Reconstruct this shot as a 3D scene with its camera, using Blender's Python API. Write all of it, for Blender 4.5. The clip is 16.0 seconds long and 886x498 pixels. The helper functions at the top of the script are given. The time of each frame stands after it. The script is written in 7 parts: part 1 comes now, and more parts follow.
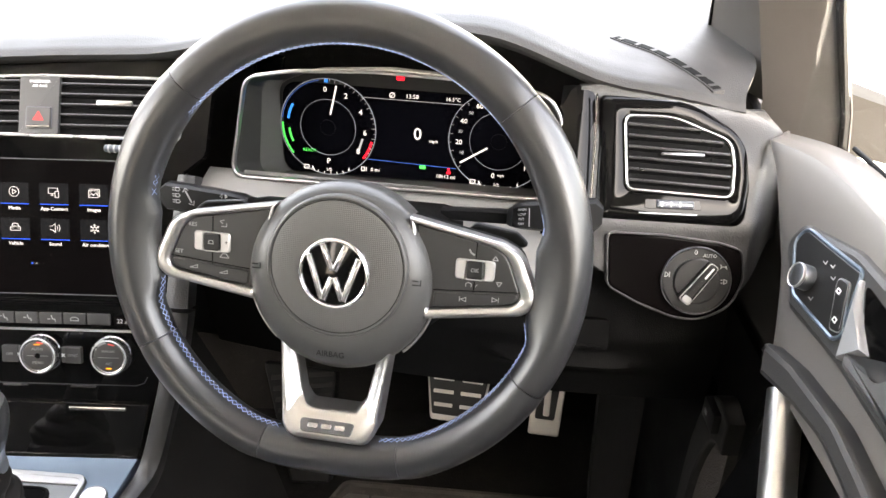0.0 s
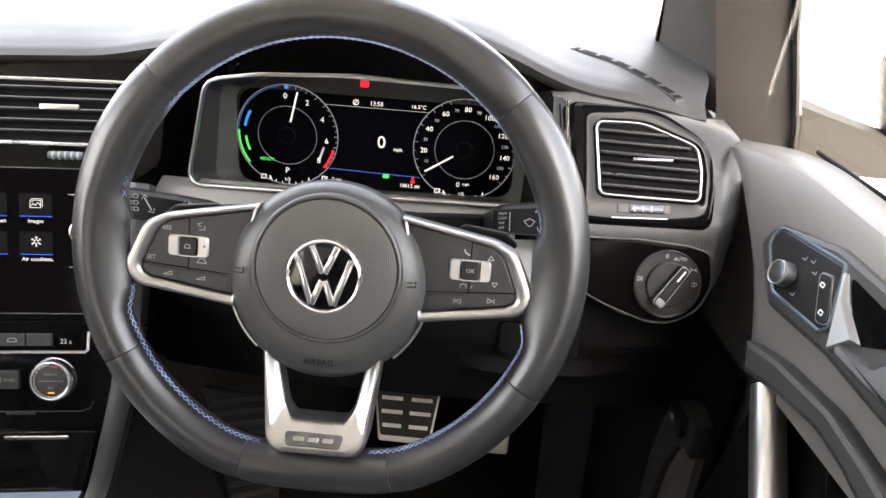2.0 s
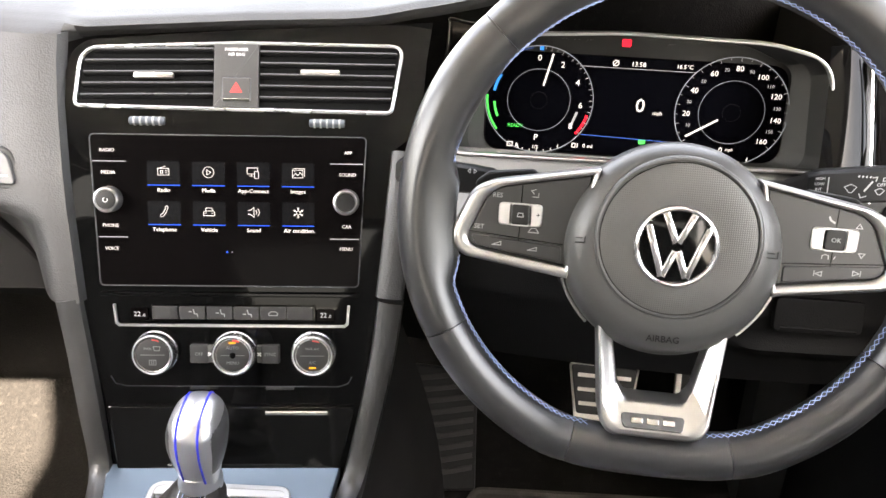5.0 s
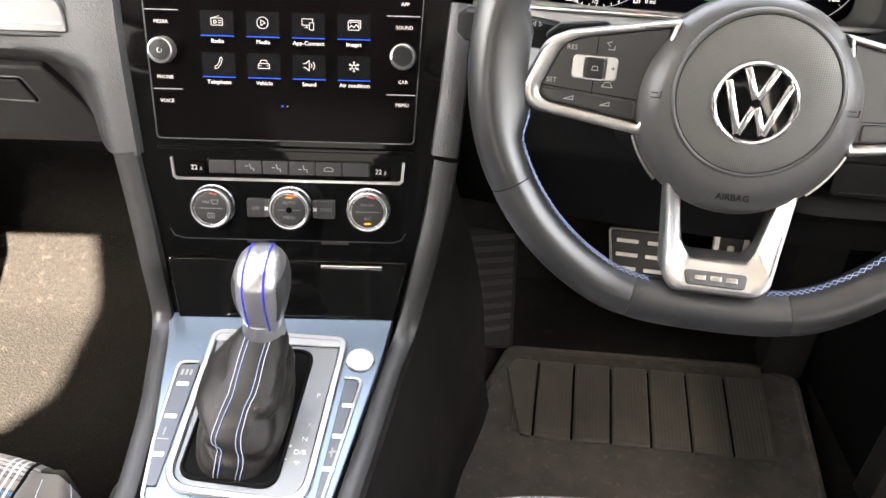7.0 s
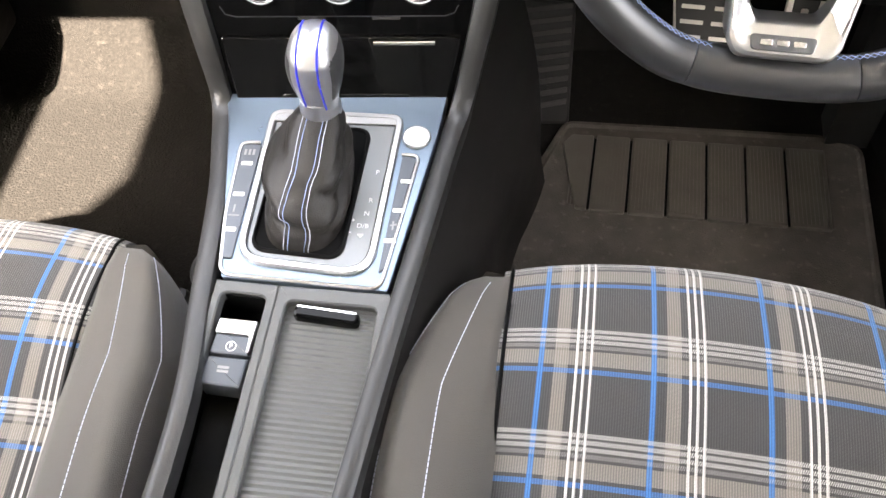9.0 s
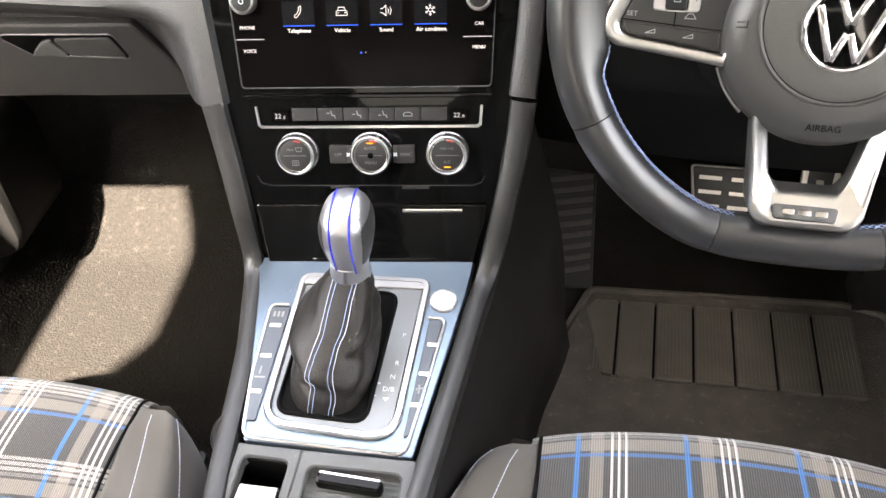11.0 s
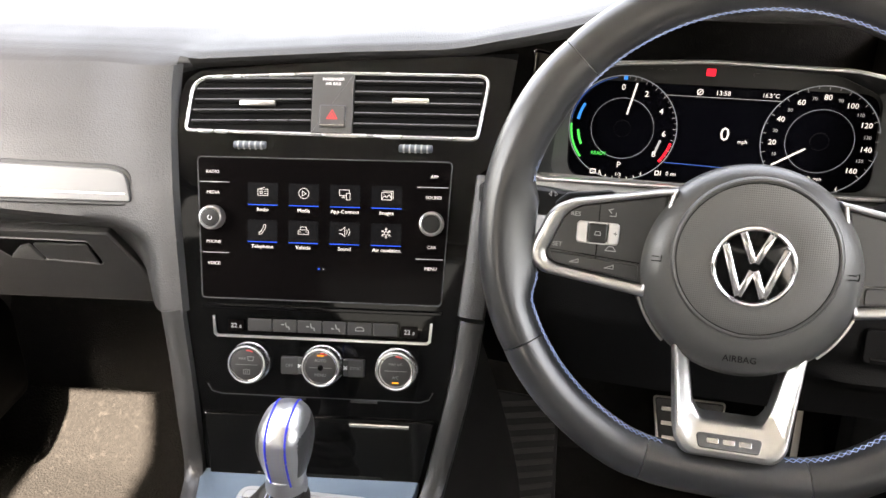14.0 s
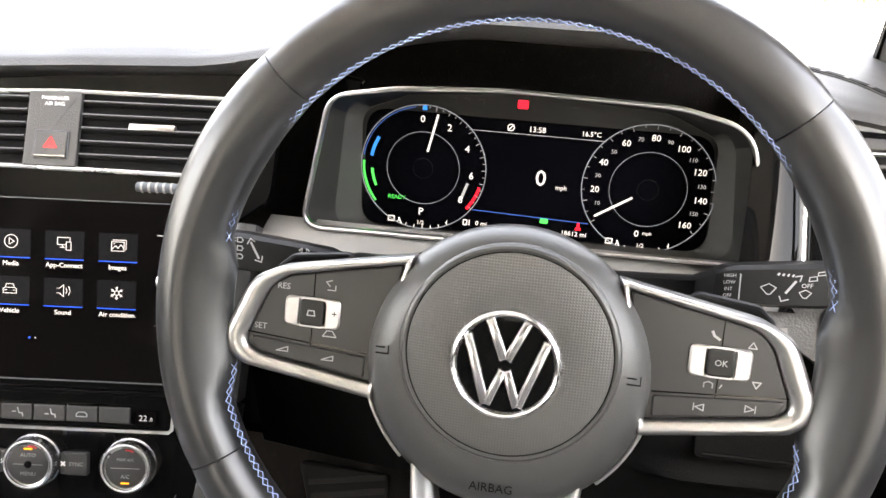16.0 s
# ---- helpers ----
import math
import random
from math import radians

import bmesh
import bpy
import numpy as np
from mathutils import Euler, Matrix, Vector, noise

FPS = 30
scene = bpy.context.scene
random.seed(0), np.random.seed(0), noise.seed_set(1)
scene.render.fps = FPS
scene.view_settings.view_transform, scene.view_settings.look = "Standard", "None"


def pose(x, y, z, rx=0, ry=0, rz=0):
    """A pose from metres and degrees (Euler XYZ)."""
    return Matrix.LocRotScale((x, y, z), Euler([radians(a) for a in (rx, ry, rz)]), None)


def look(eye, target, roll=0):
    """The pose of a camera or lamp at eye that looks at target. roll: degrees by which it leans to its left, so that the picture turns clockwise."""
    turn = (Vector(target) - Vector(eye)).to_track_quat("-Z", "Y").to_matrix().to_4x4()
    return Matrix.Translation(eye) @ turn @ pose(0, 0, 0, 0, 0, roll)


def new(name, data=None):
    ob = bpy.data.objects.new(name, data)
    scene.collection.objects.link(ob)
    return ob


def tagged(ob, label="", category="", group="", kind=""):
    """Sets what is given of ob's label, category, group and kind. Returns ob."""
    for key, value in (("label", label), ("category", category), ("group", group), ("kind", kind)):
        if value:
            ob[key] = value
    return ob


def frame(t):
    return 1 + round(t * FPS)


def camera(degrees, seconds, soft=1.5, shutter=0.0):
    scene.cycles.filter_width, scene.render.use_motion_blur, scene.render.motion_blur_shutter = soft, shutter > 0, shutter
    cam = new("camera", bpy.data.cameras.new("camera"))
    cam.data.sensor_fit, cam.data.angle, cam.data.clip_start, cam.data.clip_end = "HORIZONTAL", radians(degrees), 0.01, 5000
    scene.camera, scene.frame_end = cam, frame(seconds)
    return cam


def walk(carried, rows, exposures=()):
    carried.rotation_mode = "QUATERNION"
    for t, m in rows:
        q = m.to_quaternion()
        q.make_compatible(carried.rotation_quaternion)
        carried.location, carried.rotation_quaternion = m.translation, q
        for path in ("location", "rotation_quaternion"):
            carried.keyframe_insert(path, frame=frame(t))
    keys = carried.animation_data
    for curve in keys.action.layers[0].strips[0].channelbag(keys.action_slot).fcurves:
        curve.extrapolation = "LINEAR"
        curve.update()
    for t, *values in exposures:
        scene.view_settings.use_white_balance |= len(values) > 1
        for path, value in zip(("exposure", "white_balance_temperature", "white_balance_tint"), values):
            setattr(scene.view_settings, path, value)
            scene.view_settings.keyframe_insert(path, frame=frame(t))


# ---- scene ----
cam = camera(58.0, 16.0)
PATH = [
    (0, (0.514, -0.584, 0.964), (0.23, 1.138, -0.013), 1.4),
    (0.5, (0.507, -0.576, 0.957), (0.401, 1.194, 0.032), 4.1),
    (1, (0.497, -0.584, 0.95), (0.47, 1.208, 0.062), 5.1),
    (1.5, (0.477, -0.589, 0.946), (0.443, 1.202, 0.057), 4.6),
    (2, (0.451, -0.588, 0.935), (0.398, 1.198, 0.036), 4.2),
    (2.5, (0.421, -0.58, 0.921), (0.349, 1.193, -0.001), 4.1),
    (3, (0.389, -0.58, 0.916), (0.282, 1.178, -0.03), 3.7),
    (3.5, (0.352, -0.582, 0.912), (0.197, 1.171, -0.037), 3.2),
    (4, (0.316, -0.573, 0.904), (0.124, 1.181, -0.038), 2.3),
    (4.2, (0.304, -0.572, 0.904), (0.102, 1.179, -0.042), 2.0),
    (6.3, (0.229, -0.577, 0.897), (0.024, 1.118, -0.145), 1.3),
    (6.5, (0.229, -0.579, 0.895), (0.02, 1.082, -0.199), 1.5),
    (7, (0.229, -0.584, 0.894), (0.011, 0.978, -0.337), 2.1),
    (7.5, (0.232, -0.589, 0.895), (-0.019, 0.842, -0.479), 1.3),
    (8, (0.231, -0.588, 0.894), (-0.033, 0.675, -0.634), -1.1),
    (8.2, (0.231, -0.589, 0.894), (-0.037, 0.628, -0.67), -2.1),
    (8.7, (0.231, -0.59, 0.895), (-0.046, 0.575, -0.712), -3.0),
    (9.7, (0.229, -0.592, 0.897), (-0.088, 0.555, -0.722), -4.6),
    (10.3, (0.227, -0.593, 0.898), (-0.108, 0.628, -0.649), -5.1),
    (10.5, (0.226, -0.592, 0.898), (-0.123, 0.685, -0.601), -4.7),
    (11, (0.226, -0.593, 0.898), (-0.161, 0.845, -0.438), -3.7),
    (11.5, (0.226, -0.598, 0.895), (-0.196, 1.012, -0.215), -2.6),
    (12, (0.224, -0.594, 0.894), (-0.199, 1.109, -0.066), -2.5),
    (12.5, (0.224, -0.594, 0.894), (-0.192, 1.15, 0.007), -2.4),
    (13, (0.224, -0.59, 0.895), (-0.188, 1.166, 0.032), -2.3),
    (13.5, (0.228, -0.597, 0.892), (-0.192, 1.153, 0.02), -1.5),
    (14, (0.273, -0.599, 0.9), (-0.163, 1.146, 0.025), -0.3),
    (14.5, (0.323, -0.571, 0.887), (-0.088, 1.184, 0.02), 1.1),
    (15, (0.339, -0.526, 0.873), (-0.022, 1.239, 0.004), 2.1),
    (15.5, (0.366, -0.462, 0.862), (0.054, 1.323, 0.016), 2.6),
    (16, (0.371, -0.435, 0.866), (0.107, 1.376, 0.059), 2.9),
]
walk(cam, [(t, look(eye, target, roll)) for t, eye, target, roll in PATH], [(0, 5.47, 7500, 15), (0.6, 5.27, 7500, 15), (1.5, 4.97, 7350, 15), (2.5, 5.36, 7350, 15), (3.2, 5.62, 7500, 15), (4.2, 5.6, 7500, 15), (6.5, 5.59, 7500, 15), (8, 5.6, 7500, 15), (10.5, 5.63, 7500, 15), (11.5, 5.62, 7500, 15), (12.5, 5.36, 7500, 15), (14, 5.28, 7500, 15), (15, 5.44, 7500, 15), (16, 5.48, 7500, 15)])

# ---------------------------------------------------------------- light
SUN_WAY = Vector((0.03, 0.867, -1.0)).normalized()      # high sun from behind the car, over the roof edge onto the dash
SUN_EL = math.asin(-SUN_WAY.z)
world = bpy.data.worlds.new("sky")
scene.world = world
world.use_nodes = True
wn = world.node_tree
sky = wn.nodes.new("ShaderNodeTexSky")
sky.sky_type, sky.sun_disc = "NISHITA", False
sky.sun_elevation, sky.sun_rotation = SUN_EL, math.atan2(-SUN_WAY.x, -SUN_WAY.y)
sky.air_density, sky.dust_density = 1.0, 4.0
haze = wn.nodes.new("ShaderNodeHueSaturation")      # thin white summer haze
haze.inputs["Saturation"].default_value = 0.5
wn.links.new(sky.outputs[0], haze.inputs["Color"])
wn.links.new(haze.outputs[0], wn.nodes["Background"].inputs[0])
wn.nodes["Background"].inputs[1].default_value = 0.10
sun = new("sun", bpy.data.lights.new("sun", "SUN"))
sun.data.energy, sun.data.angle, sun.data.color = 5.0, radians(1.2), (1.0, 0.94, 0.86)
sun.rotation_euler = SUN_WAY.to_track_quat("-Z", "Y").to_euler()


# ---------------------------------------------------------------- materials
def nodes(m):
    return m.node_tree.nodes, m.node_tree.links


def material(name, base, rough=0.5, metal=0.0, grain=0.0, grain_size=0.0012, vary=0.15, vary_size=0.05, coat=0.0,
             rough_vary=0.1, wear=None, spec=0.5, sheen=0.0, dots=0.0):
    """A surface with a fine relief (cells of grain_size metres), broad colour drift and uneven gloss."""
    m = bpy.data.materials.new(name)
    m.use_nodes = True
    n, l = nodes(m)
    b = n["Principled BSDF"]
    b.inputs["Metallic"].default_value = metal
    b.inputs["Coat Weight"].default_value = coat
    b.inputs["Coat Roughness"].default_value = 0.03
    b.inputs["Specular IOR Level"].default_value = spec
    b.inputs["Sheen Weight"].default_value = sheen
    co = n.new("ShaderNodeTexCoord")
    broad = n.new("ShaderNodeTexNoise")
    broad.inputs["Scale"].default_value = 1 / vary_size
    broad.inputs["Detail"].default_value = 5
    l.new(co.outputs["Object"], broad.inputs["Vector"])
    mix = n.new("ShaderNodeMix")
    mix.data_type = "RGBA"
    mix.inputs["A"].default_value = (*[c * (1 - vary) for c in base], 1)
    mix.inputs["B"].default_value = (*[min(1, c * (1 + vary)) for c in base], 1)
    l.new(broad.outputs["Fac"], mix.inputs["Factor"])
    colour = mix.outputs["Result"]
    if wear:
        fine = n.new("ShaderNodeTexNoise")
        fine.inputs["Scale"].default_value = 90
        fine.inputs["Detail"].default_value = 8
        l.new(co.outputs["Object"], fine.inputs["Vector"])
        ramp = n.new("ShaderNodeValToRGB")
        ramp.color_ramp.elements[0].position, ramp.color_ramp.elements[1].position = 0.58, 0.72
        l.new(fine.outputs["Fac"], ramp.inputs["Fac"])
        over = n.new("ShaderNodeMix")
        over.data_type = "RGBA"
        l.new(ramp.outputs["Color"], over.inputs["Factor"])
        l.new(colour, over.inputs["A"])
        over.inputs["B"].default_value = (*wear, 1)
        colour = over.outputs["Result"]
    l.new(colour, b.inputs["Base Color"])
    ro = n.new("ShaderNodeMapRange")
    ro.inputs["To Min"].default_value, ro.inputs["To Max"].default_value = max(0.02, rough - rough_vary), min(1, rough + rough_vary)
    l.new(broad.outputs["Fac"], ro.inputs["Value"])
    l.new(ro.outputs["Result"], b.inputs["Roughness"])
    if dots:      # a close grid of moulded dimples
        waves = []
        for way in ("X", "Y"):
            q = n.new("ShaderNodeTexWave")
            q.bands_direction = way
            q.inputs["Scale"].default_value = 0.314 / dots
            l.new(co.outputs["Object"], q.inputs["Vector"])
            waves.append(q)
        grid = n.new("ShaderNodeMath")
        grid.operation = "MULTIPLY"
        l.new(waves[0].outputs["Fac"], grid.inputs[0])
        l.new(waves[1].outputs["Fac"], grid.inputs[1])
        bump = n.new("ShaderNodeBump")
        bump.inputs["Strength"].default_value, bump.inputs["Distance"].default_value = 0.4, dots * 0.3
        l.new(grid.outputs[0], bump.inputs["Height"])
        l.new(bump.outputs["Normal"], b.inputs["Normal"])
    if grain:
        cell = n.new("ShaderNodeTexVoronoi")
        cell.inputs["Scale"].default_value = 1 / grain_size
        l.new(co.outputs["Object"], cell.inputs["Vector"])
        bump = n.new("ShaderNodeBump")
        bump.inputs["Strength"].default_value = grain
        bump.inputs["Distance"].default_value = grain_size * 0.4
        l.new(cell.outputs["Distance"], bump.inputs["Height"])
        l.new(bump.outputs["Normal"], b.inputs["Normal"])
    return m


def glow(name, colour, power):
    m = bpy.data.materials.new(name)
    m.use_nodes = True
    b = m.node_tree.nodes["Principled BSDF"]
    b.inputs["Base Color"].default_value = (*[c * 0.3 for c in colour], 1)
    b.inputs["Emission Color"].default_value = (*colour, 1)
    b.inputs["Emission Strength"].default_value = power * 0.60
    b.inputs["Specular IOR Level"].default_value = 0.06
    return m


def pane(name, tint=(1, 1, 1), gloss=0.02):
    m = bpy.data.materials.new(name)
    m.use_nodes = True
    n, l = nodes(m)
    out = n["Material Output"]
    clear, shine, mix = (n.new("ShaderNode" + k) for k in ("BsdfTransparent", "BsdfGlossy", "MixShader"))
    clear.inputs[0].default_value = (*tint, 1)
    shine.inputs["Roughness"].default_value = gloss
    mix.inputs[0].default_value = 0.035
    l.new(clear.outputs[0], mix.inputs[1])
    l.new(shine.outputs[0], mix.inputs[2])
    l.new(mix.outputs[0], out.inputs["Surface"])
    return m


def plaid():
    """Woven cloth: charcoal ground, blue lines, taupe bands and triple white lines both ways."""
    m = bpy.data.materials.new("plaid_cloth")
    m.use_nodes = True
    n, l = nodes(m)
    b = n["Principled BSDF"]
    uv = n.new("ShaderNodeUVMap")
    sep = n.new("ShaderNodeSeparateXYZ")
    l.new(uv.outputs[0], sep.inputs[0])

    def op(kind, a, c=None):
        q = n.new("ShaderNodeMath")
        q.operation = kind
        for k, v in enumerate((a, c)):
            if v is None:
                continue
            if isinstance(v, (int, float)):
                q.inputs[k].default_value = v
            else:
                l.new(v, q.inputs[k])
        return q.outputs[0]

    def stripe(axis, at, width):
        f = op("FRACT", op("DIVIDE", op("SUBTRACT", sep.outputs[axis], at), 0.0925))
        return op("LESS_THAN", f, width / 0.0925)

    colour = n.new("ShaderNodeRGB").outputs[0]
    colour.default_value = (0.052, 0.050, 0.048, 1)

    def lay(col, mask, rgb, amount):
        q = n.new("ShaderNodeMix")
        q.data_type = "RGBA"
        l.new(op("MULTIPLY", mask, amount), q.inputs["Factor"])
        l.new(col, q.inputs["A"])
        q.inputs["B"].default_value = (*rgb, 1)
        return q.outputs["Result"]

    taupe, blue, white = (0.27, 0.24, 0.205), (0.030, 0.165, 0.43), (0.62, 0.60, 0.56)
    for axis, at, width in ((1, 0.0075, 0.0135), (0, 0.0130, 0.0115)):
        colour = lay(colour, stripe(axis, at, width), taupe, 0.62)
    for axis in (1, 0):
        colour = lay(colour, stripe(axis, 0.0, 0.0044), blue, 0.85 if axis == 0 else 0.62)
    twill = op("LESS_THAN", op("FRACT", op("DIVIDE", op("ADD", sep.outputs[0], op("MULTIPLY", sep.outputs[1], -0.45)), 0.00165)), 0.55)
    for off, amount in ((0.0234, 0.30), (0.0288, 0.72), (0.0342, 0.72), (0.0396, 0.72)):      # rows of slanted twill stitches
        colour = lay(colour, op("MULTIPLY", stripe(1, off, 0.0036), twill), white, amount)
    for off in (0.0305, 0.0365, 0.0425):
        colour = lay(colour, stripe(0, off, 0.0021), white, 0.9)
    weave = n.new("ShaderNodeTexWave")
    weave.inputs["Scale"].default_value = 150
    weave.bands_direction = "X"
    weave.inputs["Distortion"].default_value = 0.6
    l.new(uv.outputs[0], weave.inputs["Vector"])
    weft = n.new("ShaderNodeTexWave")
    weft.inputs["Scale"].default_value = 300
    weft.bands_direction = "Y"
    weft.inputs["Distortion"].default_value = 0.6
    l.new(uv.outputs[0], weft.inputs["Vector"])
    both = op("MULTIPLY", weave.outputs["Fac"], weft.outputs["Fac"])
    shade = n.new("ShaderNodeMix")
    shade.data_type, shade.blend_type = "RGBA", "MULTIPLY"
    shade.inputs["Factor"].default_value = 1
    l.new(colour, shade.inputs["A"])
    ramp = n.new("ShaderNodeMapRange")
    ramp.inputs["To Min"].default_value, ramp.inputs["To Max"].default_value = 0.62, 1.35
    l.new(both, ramp.inputs["Value"])
    l.new(ramp.outputs[0], shade.inputs["B"])
    l.new(shade.outputs["Result"], b.inputs["Base Color"])
    b.inputs["Roughness"].default_value = 0.9
    b.inputs["Sheen Weight"].default_value = 0.25
    bump = n.new("ShaderNodeBump")
    bump.inputs["Strength"].default_value, bump.inputs["Distance"].default_value = 0.5, 0.0006
    l.new(both, bump.inputs["Height"])
    l.new(bump.outputs[0], b.inputs["Normal"])
    return m


SOFT = material("soft_dash_plastic", (0.0325, 0.0322, 0.0318), 0.48, grain=0.36, grain_size=0.0017, vary=0.1)
# Dash plastic again, darker: the passenger side's weaker light is in the colour.
FASCIA = material("passenger_fascia_plastic", (0.0225, 0.0222, 0.0218), 0.50, grain=0.36, grain_size=0.0017, vary=0.1)
TOPPAD = material("anti_glare_dash_pad", (0.033, 0.0326, 0.0322), 0.55, spec=0.3, grain=0.30, grain_size=0.0017, vary=0.1)
DOORDARK = material("dark_door_skin", (0.026, 0.0252, 0.0245), 0.45, spec=0.35, grain=0.2, grain_size=0.001, vary=0.1)
# Sun on the upper door is put into this paler skin.
DOORPAD = material("fine_grained_door_skin", (0.088, 0.081, 0.074), 0.46, grain=0.16, grain_size=0.0009, vary=0.1)
# Darker than such plastic would be: knee-level shade is put into the colour.
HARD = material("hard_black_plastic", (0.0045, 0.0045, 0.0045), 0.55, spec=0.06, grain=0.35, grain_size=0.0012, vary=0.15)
GREY = material("grey_rail_plastic", (0.040, 0.040, 0.0395), 0.40, grain=0.4, grain_size=0.001, vary=0.08)
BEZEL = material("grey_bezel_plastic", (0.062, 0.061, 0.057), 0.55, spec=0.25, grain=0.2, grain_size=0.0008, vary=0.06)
PIANO = material("piano_black", (0.0025, 0.0025, 0.0025), 0.05, vary=0.05, rough_vary=0.02, spec=0.14)
LACQUER = material("black_lacquer", (0.0025, 0.0025, 0.0025), 0.05, vary=0.05, rough_vary=0.02, spec=0.45)
# Depth shade inside ducts, slots and wells is put into this near black.
VOID = material("unlit_black", (0.003, 0.003, 0.003), 0.8, vary=0.1, spec=0.08)
SLAT = material("vent_slat_black", (0.020, 0.020, 0.020), 0.30, vary=0.1, spec=0.5)
CHROME = material("bright_chrome", (0.74, 0.74, 0.74), 0.12, 1.0, vary=0.03, rough_vary=0.02)
SATIN = material("satin_silver", (0.54, 0.54, 0.535), 0.28, 0.95, vary=0.03, rough_vary=0.015)
KNOB = material("satin_knob_metal", (0.52, 0.52, 0.52), 0.36, 0.95, vary=0.03, rough_vary=0.015)
BRUSHED = material("brushed_silver_strip", (0.135, 0.135, 0.135), 0.50, 0.7, vary=0.04, rough_vary=0.03)
SPOKE = material("spoke_silver", (0.46, 0.46, 0.455), 0.31, 0.95, vary=0.04, rough_vary=0.03)
ROCKER = material("silver_lacquer", (0.52, 0.52, 0.515), 0.32, 0.8, vary=0.04, rough_vary=0.05)
PULL = material("satin_pull_metal", (0.26, 0.26, 0.265), 0.34, 0.9, vary=0.04)
RAIL = material("satin_rail_plastic", (0.023, 0.0228, 0.0223), 0.36, grain=0.25, grain_size=0.0009, vary=0.08)
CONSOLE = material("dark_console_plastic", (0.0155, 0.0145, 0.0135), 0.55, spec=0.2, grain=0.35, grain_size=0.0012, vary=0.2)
GLOVE = material("glovebox_plastic", (0.0145, 0.0142, 0.0139), 0.50, grain=0.3, grain_size=0.0012, vary=0.1)
STALK = material("satin_stalk_plastic", (0.0065, 0.0065, 0.0065), 0.42, spec=0.18, grain=0.15, grain_size=0.0006, vary=0.08)
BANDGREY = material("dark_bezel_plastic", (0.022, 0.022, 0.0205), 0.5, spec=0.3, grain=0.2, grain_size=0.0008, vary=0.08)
BANK = material("blue_grey_switch_plastic", (0.075, 0.085, 0.098), 0.36, 0.3, vary=0.06)
DUST = material("dusty_footrest_plastic", (0.021, 0.0185, 0.0155), 0.6, grain=0.4, grain_size=0.0016, vary=0.35, vary_size=0.03)
SPEAKER = material("speaker_mesh", (0.030, 0.024, 0.019), 0.7, grain=1.0, grain_size=0.0022, vary=0.3, vary_size=0.02)
GUN = material("dark_satin_metal", (0.11, 0.115, 0.125), 0.33, 0.9, vary=0.06)
LEATHER = material("wheel_leather", (0.0165, 0.0166, 0.0172), 0.32, spec=0.70, grain=0.035, grain_size=0.0008, vary=0.06, rough_vary=0.01)
AIRBAG = material("airbag_skin", (0.041, 0.0405, 0.039), 0.36, grain=0.2, grain_size=0.0007, vary=0.08)
DIMPLED = material("dimpled_airbag_skin", (0.060, 0.0585, 0.055), 0.42, dots=0.0014, vary=0.08)
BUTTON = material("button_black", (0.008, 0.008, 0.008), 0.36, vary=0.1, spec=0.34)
DIALRIM = material("dial_rim_metal", (0.38, 0.38, 0.38), 0.24, 0.95, vary=0.05)
FAINT = material("fine_grey_white_print", (0.30, 0.30, 0.30), 0.6, vary=0.05)
KEYPRINT = material("dim_key_print", (0.15, 0.15, 0.15), 0.6, vary=0.05)
DARKGLASS = material("screen_glass", (0.0028, 0.0023, 0.0023), 0.10, vary=0.02, rough_vary=0.02, spec=0.018)
SCREEN = material("screen_panel", (0.002, 0.002, 0.003), 0.12, vary=0.02, rough_vary=0.02, spec=0.05)
BADGE = material("badge_chrome", (0.74, 0.74, 0.75), 0.14, 0.92, vary=0.03, rough_vary=0.02)
BRIGHT = material("bright_silver_line", (0.76, 0.76, 0.76), 0.26, 0.7, vary=0.04)
DIMBLUE = glow("screen_dim_blue", (0.05, 0.13, 0.45), 0.06)
# Shell's shade is put into a near-black base, since direct sun reaches it.
MIRRORSHADE = material("shaded_mirror_shell", (0.0060, 0.0055, 0.0050), 0.6, vary=0.05, spec=0.05)
# Paler than the bezel plastic: light on the shelf is put into the colour.
SHELF = material("lit_shelf_plastic", (0.165, 0.160, 0.150), 0.55, grain=0.2, grain_size=0.0009, vary=0.06)
SHIFTGREY = material("satin_grey_shift_panel", (0.17, 0.178, 0.18), 0.34, 0.4, vary=0.05)
TILE = glow("screen_tile", (0.006, 0.006, 0.007), 0.024)
INK = glow("screen_white", (1.0, 0.97, 0.95), 0.052)
LABEL = glow("dim_key_label", (1.0, 0.96, 0.95), 0.038)
DIM = glow("screen_grey", (0.55, 0.56, 0.58), 0.034)
FINE = glow("screen_fine_line", (0.50, 0.54, 0.60), 0.017)
AZURE = glow("screen_azure", (0.03, 0.30, 0.85), 0.050)
BLUE = glow("screen_blue", (0.025, 0.12, 0.85), 0.050)
GREEN = glow("screen_green", (0.05, 0.70, 0.12), 0.065)
RED = glow("tell_tale_red", (1.0, 0.02, 0.04), 0.085)
AMBER = glow("indicator_amber", (1.0, 0.35, 0.02), 0.10)
PRINT = material("white_print", (0.80, 0.80, 0.80), 0.6, vary=0.05)
GREYPRINT = material("grey_print", (0.25, 0.25, 0.25), 0.6, vary=0.05)
REDPRINT = material("red_print", (0.60, 0.035, 0.035), 0.5, vary=0.05)
THREAD = material("blue_thread", (0.31, 0.40, 0.66), 0.7, vary=0.2, vary_size=0.01)
PALE = material("pale_thread", (0.55, 0.58, 0.68), 0.7, vary=0.2, vary_size=0.01)
BLUELINE = material("blue_inlay", (0.02, 0.03, 0.55), 0.3, vary=0.05)
POD = material("switch_pod_black", (0.009, 0.009, 0.009), 0.38, vary=0.1, spec=0.65)
